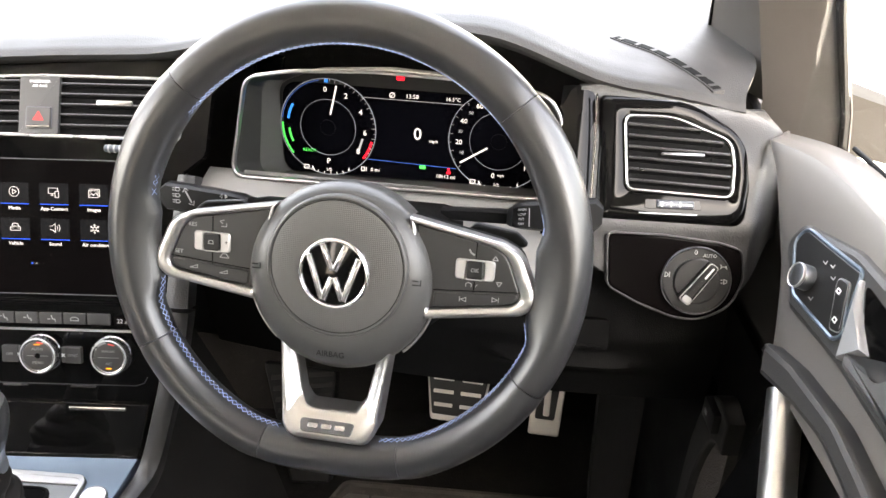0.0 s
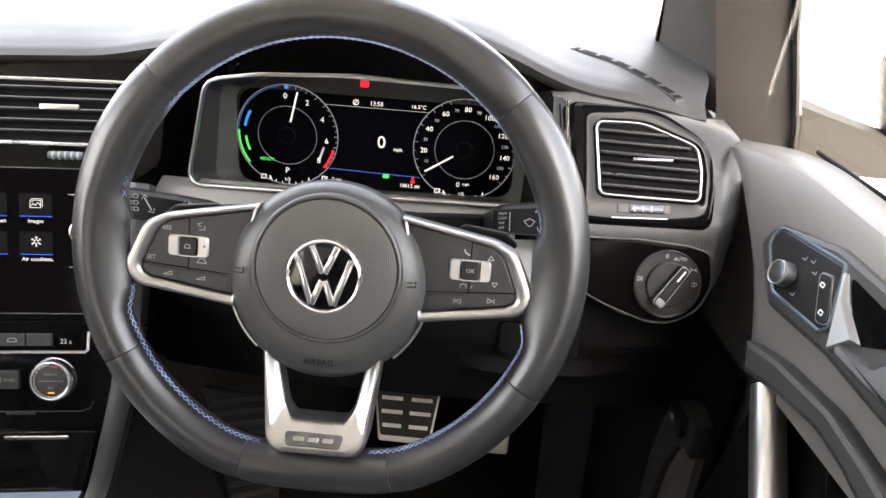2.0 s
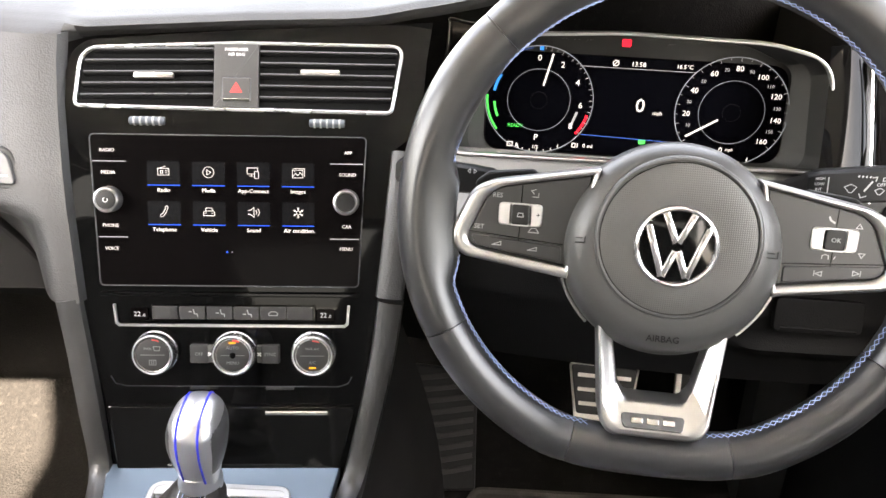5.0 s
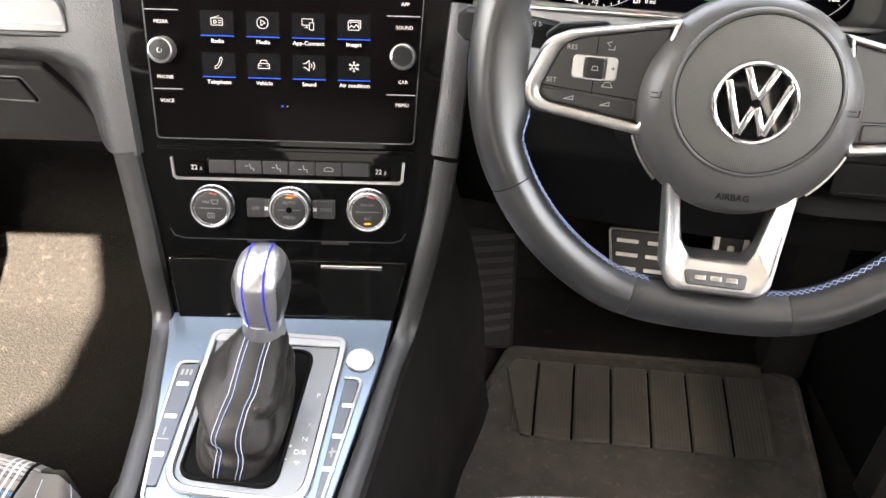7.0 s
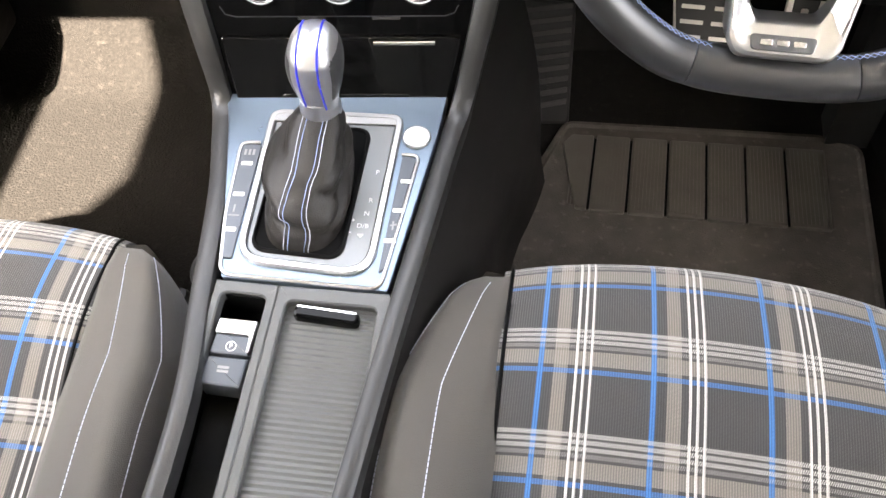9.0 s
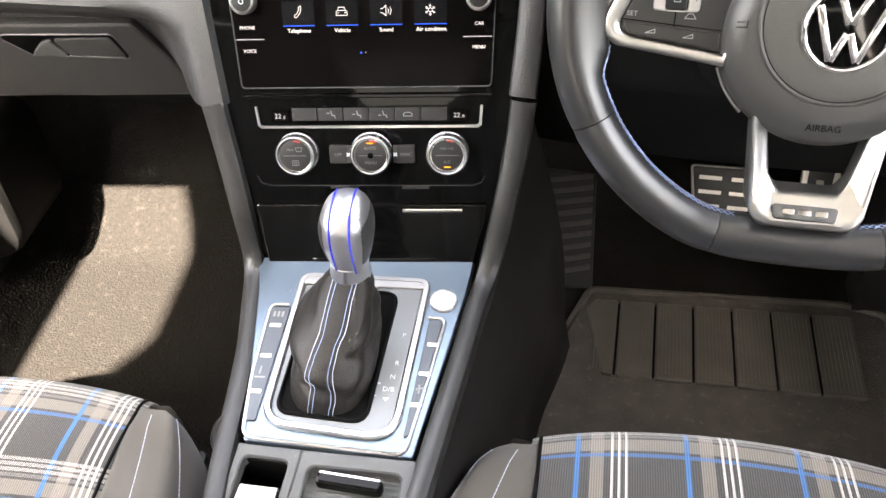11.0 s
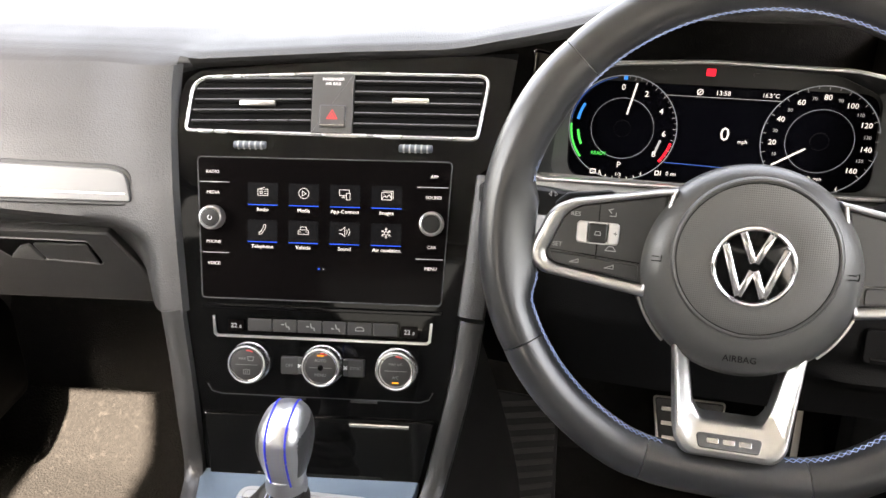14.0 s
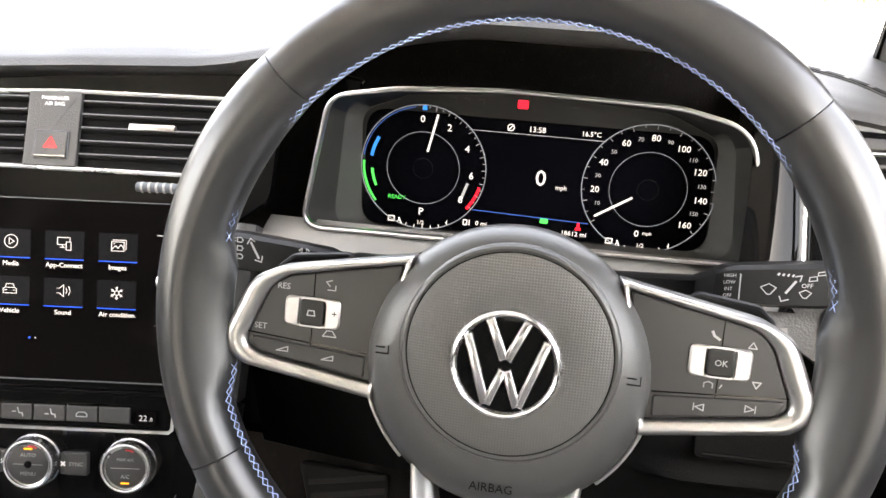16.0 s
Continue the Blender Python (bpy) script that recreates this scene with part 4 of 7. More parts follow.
def rim_piece(a0, a1, n):
    loops = []
    for i in range(n + 1):
        a = a0 + (a1 - a0) * i / n
        p = rim_point(a)
        t = (rim_point(a + 0.5) - rim_point(a - 0.5)).normalized()
        out = Vector((t.y, -t.x, 0))
        grip = math.exp(-((abs(((a - 90 + 180) % 360) - 180) - 62) / 16) ** 2)
        e = min(i, n - i) / 1.5
        shrink = 1 - 0.028 * math.exp(-e * e * 4)
        rx, rz = (0.0162 + 0.0012 * grip) * shrink, (0.0178 + 0.001 * grip) * shrink
        web = web_at(a)
        ins = [max(0.0, -math.cos(2 * math.pi * j / 24)) for j in range(24)]
        loops.append([p + out * (rx * math.cos(q) - web * k) + Vector((0, 0, rz * math.sin(q) * (1 - 50 * web * k))) for q, k in ((2 * math.pi * j / 24, ins[j]) for j in range(24))])
    return loft(loops)


for a0, a1, n, lab in ((43.6, 136.4, 34, "smooth leather top section"), (136.6, 209.6, 26, "leather thumb-grip section"), (-29.6, 43.4, 26, "leather thumb-grip section"),
                       (209.9, 250.6, 18, "smooth leather lower section"), (289.4, 330.1, 18, "smooth leather lower section"), (250.8, 289.2, 16, "smooth leather bottom section")):
    part("rim_section", rim_piece(a0, a1, n), LEATHER, wheel, lab)


def stitching(a0, a1, step=1.8):
    bm = bmesh.new()
    a = a0
    segs = []
    while a < a1 - step:
        for lo, hi in ((-0.10, -0.38), (-0.38, -0.10)):
            def at(ang, depth):
                p = rim_point(ang)
                t = (rim_point(ang + 0.5) - rim_point(ang - 0.5)).normalized()
                out = Vector((t.y, -t.x, 0))
                q = math.pi + depth
                return p + out * (0.0168 * math.cos(q) - web_at(ang)) + Vector((0, 0, 0.0185 * math.sin(q)))
            segs.append((at(a, lo + 0.06), at(a + step, hi + 0.06)))
        a += step
    for p, q in segs:
        d = (q - p).normalized()
        s = d.cross(Vector((0, 0, 1))).normalized() * 0.00028
        u = d.cross(s).normalized() * 0.00028
        vs = [[bm.verts.new(e + s), bm.verts.new(e + u), bm.verts.new(e - s), bm.verts.new(e - u)] for e in (p, q)]
        for i in range(4):
            j = (i + 1) % 4
            bm.faces.new((vs[0][i], vs[0][j], vs[1][j], vs[1][i]))
    return bm


for a0, a1 in ((11.5, 168.5), (193, 256), (284, 347)):
    st = part("stitching", stitching(a0, a1), THREAD, wheel, "zigzag blue thread along the inner rim")
    st["kind"] = "stuff"

# airbag hub
HUBC = (0.0, -0.0135)
prof = [(0.060, -0.055), (0.0700, -0.034), (0.0716, -0.020)] + [(0.0480 + 0.0242 * math.cos(radians(q)), -0.008 + 0.0225 * math.sin(radians(q))) for q in range(0, 91, 6)]
hub = part("airbag_cover", move(lathe(prof, 72), Matrix.Translation((*HUBC, 0))), AIRBAG, wheel, "dark grey round airbag cover")
PADC = Matrix.Translation((0.001, HUBC[1] + 0.0115, 0))
part("pad_ring", move(lathe([(0.0536, 0.006), (0.0533, 0.0138), (0.0524, 0.0152), (0.0512, 0.0158), (0.0502, 0.0155), (0.0497, 0.0146)], 72), PADC), AIRBAG, hub, "smooth raised lip round the centre pad")
part("pad_groove", move(ring(circle(0.0500, 72), circle(0.0492, 72), 0.0130, 0.0150), PADC), HARD, hub)
part("dimpled_pad", move(lathe([(0.0494, 0.010), (0.0492, 0.0152), (0.045, 0.0163), (0.038, 0.0170), (0.030, 0.0174), (0.026, 0.0170)], 72), PADC), DIMPLED, hub, "finely dimpled grey centre pad")
lettering("AIRBAG", 0.0062, -0.001, -0.0690, 0.0146, hub, HARD)
for sx in (-1, 1):
    x = sx * 0.0605
    part("horn_sign", strokes([[(x - 0.003, -0.009), (x + 0.003, -0.009), (x + 0.003, -0.005)], [(x - 0.003, -0.006), (x + 0.001, -0.006)]], 0.0006, 0.0135, 0.0006), HARD, hub)
badge = part("badge", move(lathe([(0.0270, 0.014), (0.0270, 0.0172), (0.0266, 0.0188), (0.0258, 0.0200), (0.0248, 0.0205), (0.0239, 0.0200), (0.0232, 0.0188), (0.0230, 0.0176)], 64, False), Matrix.Translation((0.0, -0.006, 0))), BADGE, wheel, "round chrome badge ring")
part("badge_disc", move(lathe([(0.0236, 0.0165), (0.0236, 0.0180), (0.012, 0.0186), (0.001, 0.0188)], 48), Matrix.Translation((0, -0.006, 0))), PIANO, badge, "glossy black badge disc")
bars = []
for x0, y0, x1, y1 in ((-0.0088, 0.0210, -0.0010, 0.0030), (0.0088, 0.0210, 0.0010, 0.0030), (-0.0188, 0.0125, -0.0080, -0.0192), (0.0188, 0.0125, 0.0080, -0.0192),
                       (-0.0072, -0.0192, -0.0010, -0.0030), (0.0072, -0.0192, 0.0010, -0.0030)):
    bars.append(((x0, y0 - 0.006), (x1, y1 - 0.006)))
for p, q in bars:
    d = (Vector(q) - Vector(p))
    bar = prism(rect(d.length + 0.0012, 0.0046, d.length / 2, 0), 0.0, 0.0020, 0.0009)
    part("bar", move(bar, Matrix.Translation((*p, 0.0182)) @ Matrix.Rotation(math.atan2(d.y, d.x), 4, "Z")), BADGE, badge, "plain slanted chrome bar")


def spoke(side):
    f = lambda pts: [(side * x, y) for x, y in (pts if side < 0 else pts[::-1])]
    g = lambda pts: [(-x, y) for x, y in pts]
    outer = [(-0.050, 0.039), (-0.119, 0.026), (-0.134, 0.019), (-0.1465, -0.010), (-0.145, -0.021), (-0.136, -0.027), (-0.066, -0.037)]
    inner = [(-0.055, 0.0340), (-0.1145, 0.0222), (-0.1235, 0.0155), (-0.1345, -0.0105), (-0.1340, -0.0165), (-0.128, -0.0205), (-0.068, -0.0290)]
    if side > 0:
        outer, inner = g(outer)[::-1], g(inner)[::-1]
    r = [0.001, 0.020, 0.020, 0.016, 0.012, 0.012, 0.001]
    if side > 0:
        r = r[::-1]
    o, i = rnd(outer, r, 8), rnd(inner, r, 8)
    band = [[(ox + (ix - ox) * f, oy + (iy - oy) * f, h) for (ox, oy), (ix, iy) in zip(o, i)] for f, h in
            ((0, -0.010), (0, 0.0005), (0.04, 0.0022), (0.12, 0.0037), (0.28, 0.0047), (0.5, 0.0050), (0.72, 0.0045), (0.9, 0.0034), (0.98, 0.0024), (1, 0.0010), (1, -0.010))]
    trim = part("spoke_trim", loft(band, False, False), SPOKE, wheel, "satin silver spoke trim", 50)
    part("spoke_back", prism(inset(o, 0.001), -0.022, -0.006), HARD, trim)
    pod = part("button_pod", prism(inset(i, 0.0003), -0.008, 0.0012, 0.0012), POD, wheel, "black switch pod with white symbols")
    X = lambda x: x * (1 if side < 0 else -1)
    z = 0.0012
    part("rocker_frame", ring(rect(0.0290, 0.0150, X(-0.1005), 0.0042, 0.003), rect(0.0130, 0.0132, X(-0.1005), 0.0042, 0.002), z - 0.001, z + 0.0020, 0.0010), ROCKER, pod, "bright silver rocker surround")
    part("rocker", prism(rect(0.0125, 0.0135, X(-0.1005), 0.0042, 0.002), z, z + 0.0032, 0.001), BUTTON, pod)
    # split lines between the keys
    part("key_gap", strokes([[(X(-0.1345), -0.0095), (X(-0.071), -0.0140)], [(X(-0.1005), 0.024), (X(-0.1005), 0.0120)], [(X(-0.1005), -0.0035), (X(-0.1005), -0.0110)], [(X(-0.1005), -0.0125), (X(-0.0995), -0.0235)]], 0.0006, z, 0.0002), PIANO, pod)
    low = [(-0.1335, -0.0110), (-0.0715, -0.0155), (-0.0715, -0.0265), (-0.128, -0.0190)]
    if side > 0:
        low = g(low)[::-1]
    part("lower_key", prism(rnd(low, 0.002), z - 0.001, z + 0.0012, 0.0008), POD, pod)
    if side < 0:
        lettering("RES", 0.0044, -0.1165, 0.0160, z + 0.0003, pod, FAINT)
        lettering("SET", 0.0044, -0.1275, -0.0060, z + 0.0003, pod, FAINT)
        lettering("+", 0.0055, -0.0888, 0.0045, z + 0.0020, pod, HARD)
        for x, y in ((-0.115, -0.0165), (-0.091, -0.0185)):
            part("volume_sign", strokes([[(x - 0.003, y - 0.001), (x + 0.003, y - 0.001), (x + 0.003, y + 0.0015), (x - 0.003, y - 0.001)]], 0.0005, z + 0.0012), FAINT, pod)
        part("cruise_sign", strokes([[(-0.0925, 0.0185), (-0.0945, 0.0205), (-0.0915, 0.0215)], [(-0.0935, 0.0165), (-0.0895, 0.0165), (-0.0895, 0.019)]], 0.0005, z), FAINT, pod)
        part("distance_sign", strokes([[(-0.0945, -0.0075), (-0.0925, -0.0045), (-0.0895, -0.0045), (-0.0875, -0.0075), (-0.0945, -0.0075)]], 0.0005, z), FAINT, pod)
        part("car_sign", strokes([[(-0.1025, 0.003), (-0.0985, 0.003), (-0.0990, 0.0055), (-0.1020, 0.0055), (-0.1025, 0.003)]], 0.0005, z + 0.0032), FAINT, pod)
    else:
        lettering("OK", 0.0042, 0.1005, 0.0042, z + 0.0034, pod, FAINT)
        part("phone_sign", strokes([[(0.0955, 0.0185), (0.0965, 0.0165), (0.0990, 0.0150)]], 0.0012, z), FAINT, pod)
        part("up_sign", strokes([[(0.1125, 0.0125), (0.1145, 0.0155), (0.1165, 0.0125), (0.1125, 0.0125)]], 0.0005, z), FAINT, pod)
        part("down_sign", strokes([[(0.1165, -0.0035), (0.1185, -0.0065), (0.1205, -0.0035), (0.1165, -0.0035)]], 0.0005, z), FAINT, pod)
        part("voice_sign", strokes([[(0.0945, -0.0088), (0.0945, -0.0066), (0.0965, -0.0058), (0.0985, -0.0066), (0.0985, -0.0088)], [(0.1018, -0.0084), (0.1028, -0.0068)]], 0.0005, z), FAINT, pod)
        for x, y, s in ((0.0935, -0.0185, -1), (0.1165, -0.0165, 1)):
            part("skip_sign", strokes([[(x - s * 0.002, y - 0.0016), (x + s * 0.002, y), (x - s * 0.002, y + 0.0016), (x - s * 0.002, y - 0.0016)], [(x + s * 0.0027, y - 0.0017), (x + s * 0.0027, y + 0.0017)]], 0.0005, z + 0.0012), FAINT, pod)


spoke(-1)
spoke(1)
lo_o = rnd([(-0.0438, -0.064), (-0.0368, -0.128), (-0.030, -0.1385), (0.030, -0.1385), (0.0368, -0.128), (0.0438, -0.064)], [0.002, 0.012, 0.012, 0.012, 0.012, 0.002], 5)
lo_i = rnd([(-0.0330, -0.066), (-0.0250, -0.1065), (-0.0195, -0.1155), (0.0195, -0.1155), (0.0250, -0.1065), (0.0330, -0.066)], [0.002, 0.006, 0.006, 0.006, 0.006, 0.002], 5)
sp_loops = [[(ox + (ix - ox) * f, oy + (iy - oy) * f, h) for (ox, oy), (ix, iy) in zip(lo_o, lo_i)] for f, h in
            ((0, -0.012), (0, 0.0012), (0.05, 0.0038), (0.14, 0.0054), (0.26, 0.0058), (0.40, 0.0050), (0.56, 0.0032), (0.74, 0.0018), (0.88, 0.0012), (0.96, 0.0002), (1, -0.0030), (1, -0.013))]
sp_loops = [[(x, y, z + (0.0135 * smooth01((-y - 0.100) / 0.034) if z > -0.01 else 0)) for x, y, z in lp] for lp in sp_loops]      # curls forward over the rim
lower = part("lower_spoke", loft(sp_loops, False, False), SPOKE, wheel, "polished silver lower spoke with a window")
EMB = pose(-0.001, -0.1268, 0.0160, -37)
part("emblem_plate", move(prism(rnd([(-0.0195, -0.0052), (0.0195, -0.0052), (0.0215, 0.0052), (-0.0215, 0.0052)], 0.003), -0.002, 0.0010, 0.0004), EMB), GUN, lower)
for i in range(3):
    part("emblem_block", move(prism(rect(0.0080, 0.0042, -0.0105 + i * 0.0105, 0, 0.0010), 0.0, 0.0018, 0.0005), EMB), DIALRIM, lower, "plain chrome emblem block")
for sx in (-1, 1):      # bright edge that runs round the hub from the side spokes to the lower one
    arc_a = [radians(q) for q in np.linspace(-20, -47, 12)]
    part("hub_trim", tube([(sx * 0.0735 * math.cos(q), HUBC[1] + 0.0735 * math.sin(q), -0.006) for q in arc_a], 0.0011, 6), SPOKE, wheel, "thin bright edge under the hub")
part("column_boss", move(lathe([(0.045, -0.11), (0.05, -0.06), (0.058, -0.03)], 40), Matrix.Translation((*HUBC, 0))), HARD, wheel)
for sx in (-1, 1):
    pp = [(0.084, 0.022), (0.094, 0.031), (0.126, 0.027), (0.138, 0.017), (0.09, 0.004)]
    pts = [(sx * x, y) for x, y in pp]
    part("shift_paddle", move(prism(rnd(pts if sx < 0 else pts[::-1], 0.006), -0.044, -0.038, 0.002), Matrix.Translation((0, 0.0, 0))), STALK, wheel, "black shift paddle behind the spoke")

# ---------------------------------------------------------------- stalks
K = face_frame((0.356, 0.03, 0.66), (1, 0, 0), (0, 0.2, 1))


def stalk(name, stations, label):
    """A flat lever through stations of (along, lower edge, upper edge)."""
    st = thing(name, K, label, "stalk", "column stalks")
    loops = []
    for k, (x, lo, hi, deep) in enumerate(stations):
        c, h = (lo + hi) / 2, (hi - lo) / 2
        e = 0.6 if k == len(stations) - 1 else 1
        loops.append([(x, c + h * q * e, -0.004 - deep + 0.008 * r * e) for q, r in ((-0.8, -1), (0.8, -1), (1, -0.5), (1, 0.6), (0.82, 1), (-0.82, 1), (-1, 0.6), (-1, -0.5))])
    part("arm", loft(loops), STALK, st, "satin black lever")
    return st


sl = stalk("indicator_stalk", [(-0.05, -0.030, -0.018, 0.03), (-0.116, -0.030, -0.018, 0.028), (-0.121, -0.030, -0.016, 0.010), (-0.1225, -0.030, -0.0125, 0.002), (-0.127, -0.031, -0.0100, 0.0), (-0.150, -0.031, -0.0077, 0.0), (-0.175, -0.031, -0.0060, 0.0), (-0.200, -0.0300, -0.0045, 0.0), (-0.207, -0.0285, -0.0055, 0.0)], "matt black indicator stalk with white lamp symbols")
zs = 0.0042
for i in range(3):
    y = -0.0090 - i * 0.0056
    part("lamp_sign", strokes([[(-0.1895, y - 0.0015), (-0.1865, y - 0.0015), (-0.1855, y), (-0.1865, y + 0.0015), (-0.1895, y + 0.0015), (-0.1895, y - 0.0015)], [(-0.1925, y + 0.001), (-0.1905, y + 0.001)], [(-0.1925, y - 0.001), (-0.1905, y - 0.001)]], 0.0006, zs), FAINT, sl)
part("arrow_sign", strokes([[(-0.1800, -0.0100), (-0.1745, -0.0200)]], 0.0013, zs), FAINT, sl)
part("arrow_head", strokes([[(-0.1825, -0.0110), (-0.1805, -0.0075), (-0.1775, -0.0090)], [(-0.1770, -0.0215), (-0.1725, -0.0225), (-0.1720, -0.0185)]], 0.0007, zs), FAINT, sl)
part("turn_sign", strokes([[(-0.1470, -0.0115), (-0.1450, -0.0098), (-0.1450, -0.0132), (-0.1470, -0.0115)], [(-0.1400, -0.0115), (-0.1420, -0.0098), (-0.1420, -0.0132), (-0.1400, -0.0115)]], 0.0005, zs), FAINT, sl)
sr = stalk("wiper_stalk", [(0.05, -0.022, -0.012, 0.03), (0.110, -0.020, -0.008, 0.028), (0.115, -0.017, 0.000, 0.010), (0.1165, -0.0145, 0.0040, 0.002), (0.121, -0.0148, 0.0070, 0.0), (0.127, -0.0150, 0.0088, 0.0), (0.150, -0.0150, 0.0120, 0.0), (0.185, -0.0120, 0.0165, 0.0), (0.192, -0.0100, 0.0150, 0.0)], "matt black wiper stalk with white symbols and settings")
for i, txt in enumerate(("HIGH", "LOW", "INT", "OFF")):
    lettering(txt, 0.0030, 0.1245, 0.0030 - i * 0.0042, zs, sr, GREYPRINT, 6)
part("stalk_bar", strokes([[(0.1305, 0.0045), (0.1315, -0.0110)]], 0.0007, zs), GREYPRINT, sr)
part("wiper_sign", strokes([[(0.1430, -0.0020), (0.1475, 0.0005), (0.1520, -0.0015), (0.1490, -0.0060), (0.1470, -0.0060), (0.1430, -0.0020)]], 0.0005, zs), FAINT, sr)
part("arrow_sign", strokes([[(0.1625, 0.0035), (0.1580, -0.0040)]], 0.0013, zs), FAINT, sr)
part("arrow_head", strokes([[(0.1620, 0.0065), (0.1655, 0.0075), (0.1650, 0.0040)], [(0.1545, -0.0065), (0.1560, -0.0095), (0.1600, -0.0080)]], 0.0006, zs), FAINT, sr)
part("rain_sign", strokes([[(0.1520 + i * 0.0028, 0.0066), (0.1524 + i * 0.0028, 0.0074)] for i in range(4)], 0.0011, zs), FAINT, sr)
lettering("OFF", 0.0038, 0.1695, 0.0015, zs, sr, FAINT, 6)
part("rear_wiper_sign", strokes([[(0.1700, 0.0045), (0.1745, 0.0055), (0.1740, 0.0080), (0.1700, 0.0070), (0.1700, 0.0045)], [(0.1745, 0.0085), (0.1790, 0.0095), (0.1785, 0.0115), (0.1745, 0.0105), (0.1745, 0.0085)]], 0.0005, zs), FAINT, sr)
part("wash_sign", strokes([[(0.1655, -0.0030), (0.1690, -0.0010), (0.1725, -0.0025), (0.1700, -0.0060), (0.1680, -0.0060), (0.1655, -0.0030)]], 0.0005, zs), FAINT, sr)

# ---------------------------------------------------------------- centre vents, hazard panel
HZ = con_frame(0.103, 0.6, 0.69)
cv = thing("centre_vent", HZ, "wide twin air vent with black slats in a chrome frame", "air vent")
ov = rnd([(-0.1385, -0.0300), (0.1465, -0.0330), (0.1575, 0.0310), (0.01, 0.0315), (-0.1330, 0.0250)], [0.007, 0.008, 0.012, 0.08, 0.022], 10)
iv = inset(ov, 0.0030)
part("frame", ring(ov, iv, -0.002, 0.0042, 0.0012), BRIGHT, cv, "bright chrome outline")
part("cavity", prism(iv, -0.002, 0.0007), VOID, cv)


def vent_half(x0, x1, n, tilt):
    for i in range(n):
        y = -0.0255 + (i + 0.5) * 0.0515 / n
        k = (y + 0.0255) / 0.0515
        a, b = (x0 + (0.006 if x0 < 0 else 0) * k + (0.006 if x0 < 0 and i == n - 1 else 0), x1 + (0.006 if x1 > 0.1 else 0) * k)
        # Slat bodies carry the duct's shade as black; only the lit edge is paler.
        bm = box(a, b, y - 0.0028, y - 0.0008, -0.006, 0.0030, 0.0005)
        for v in bm.verts:
            v.co.y += (v.co.z) * 0.55 + tilt * (v.co.x - a)
        sl_ = part("slat", bm, VOID, cv, "black horizontal slat")
        yy = y - 0.0005 + 0.0032 * 0.55
        part("slat_edge", tube([(a, yy, 0.0034), (b, yy + tilt * (b - a), 0.0034)], 0.0011, 8), SLAT, sl_)
    for i in range(6):
        x = x0 + (x1 - x0) * (i + 0.5) / 6
        part("vane", box(x - 0.0007, x + 0.0007, -0.025, 0.024, 0.0004, 0.0010), VOID, cv)


vent_half(-0.1315, -0.0145, 5, 0.018)
vent_half(0.0275, 0.1440, 5, 0.0)
for x, y in ((-0.0666, -0.0010), (0.0812, 0.0035)):
    part("slider", join(box(x - 0.0175, x + 0.0175, y - 0.0024, y + 0.0026, 0.001, 0.0060, 0.0014)), SATIN, cv, "chrome slider tab")
for x in (-0.0725, 0.0876):
    th = thing("vent_thumbwheel", HZ @ pose(x, -0.0412, 0), "grey ribbed vent thumbwheel with white marks", "thumbwheel", "vent thumbwheels")
    part("slot", prism(rect(0.046, 0.0062, 0, -0.0008, 0.002), -0.001, 0.0006), PIANO, th)
    half = lambda x, k: [(x, 0.0039 * k * math.cos(q), -0.0008 + 0.0046 * k * math.sin(q)) for q in [math.pi * j / 10 for j in range(11)]]
    part("wheel", loft([half(-0.0160, 0.75), half(-0.0152, 1), half(0.0152, 1), half(0.0160, 0.75)]), BANK, th, "silver-grey rounded wheel")
    for i in range(5):
        x_ = -0.0112 + i * 0.0056
        part("rib", loft([half(x_ - 0.0008, 1.08), half(x_ + 0.0008, 1.08)]), FAINT, th)
hz = thing("hazard_switch_panel", HZ @ pose(0.0066, 0, 0), "grey panel with hazard light button and airbag notice", "switch panel")
part("plate", prism(rect(0.0395, 0.0575, 0, -0.0003, 0.0005), -0.002, 0.0050, 0.0006), GREY, hz)
hb = part("button", prism(rect(0.0245, 0.0205, 0.0005, -0.0128, 0.0015), 0.003, 0.0068, 0.001), GREY, hz, "dark hazard button")
part("button_edge", ring(rect(0.0259, 0.0219, 0.0005, -0.0128, 0.002), rect(0.0247, 0.0207, 0.0005, -0.0128, 0.0015), 0.003, 0.0060, 0.0002), GUN, hz, "thin metal outline")
part("triangle", strokes([[(-0.0045, -0.0155), (0.0055, -0.0155), (0.0005, -0.0070), (-0.0045, -0.0155)], [(-0.0016, -0.0142), (0.0026, -0.0142), (0.0005, -0.0104), (-0.0016, -0.0142)]], 0.0008, 0.0068), REDPRINT, hb, "red triangle")
part("chrome_line", strokes([[(-0.0105, -0.0215), (0.0115, -0.0215)]], 0.0008, 0.0066), CHROME, hb)
lettering("PASSENGER", 0.0040, 0.0, 0.0232, 0.0051, hz, PRINT)
lettering("AIR BAG", 0.0040, 0.0, 0.0188, 0.0051, hz, PRINT)

# ---------------------------------------------------------------- infotainment screen
SF = con_frame(0.051, 0.40, 0.59)
inf = thing("infotainment_screen", SF, "touchscreen showing eight menu icons with side labels and two knobs", "touchscreen")
gp = rnd([(-0.1170, -0.0772), (0.1165, -0.0772), (0.1237, 0.0597), (-0.1227, 0.0597)], 0.005, 5)
part("edge", ring(gp, inset(gp, 0.0009), -0.002, 0.0022, 0.0003), GREY, inf, "thin grey edge")
gl = part("glass", prism(inset(gp, 0.001), -0.002, 0.0018, 0.0005), DARKGLASS, inf, "glossy black glass front")
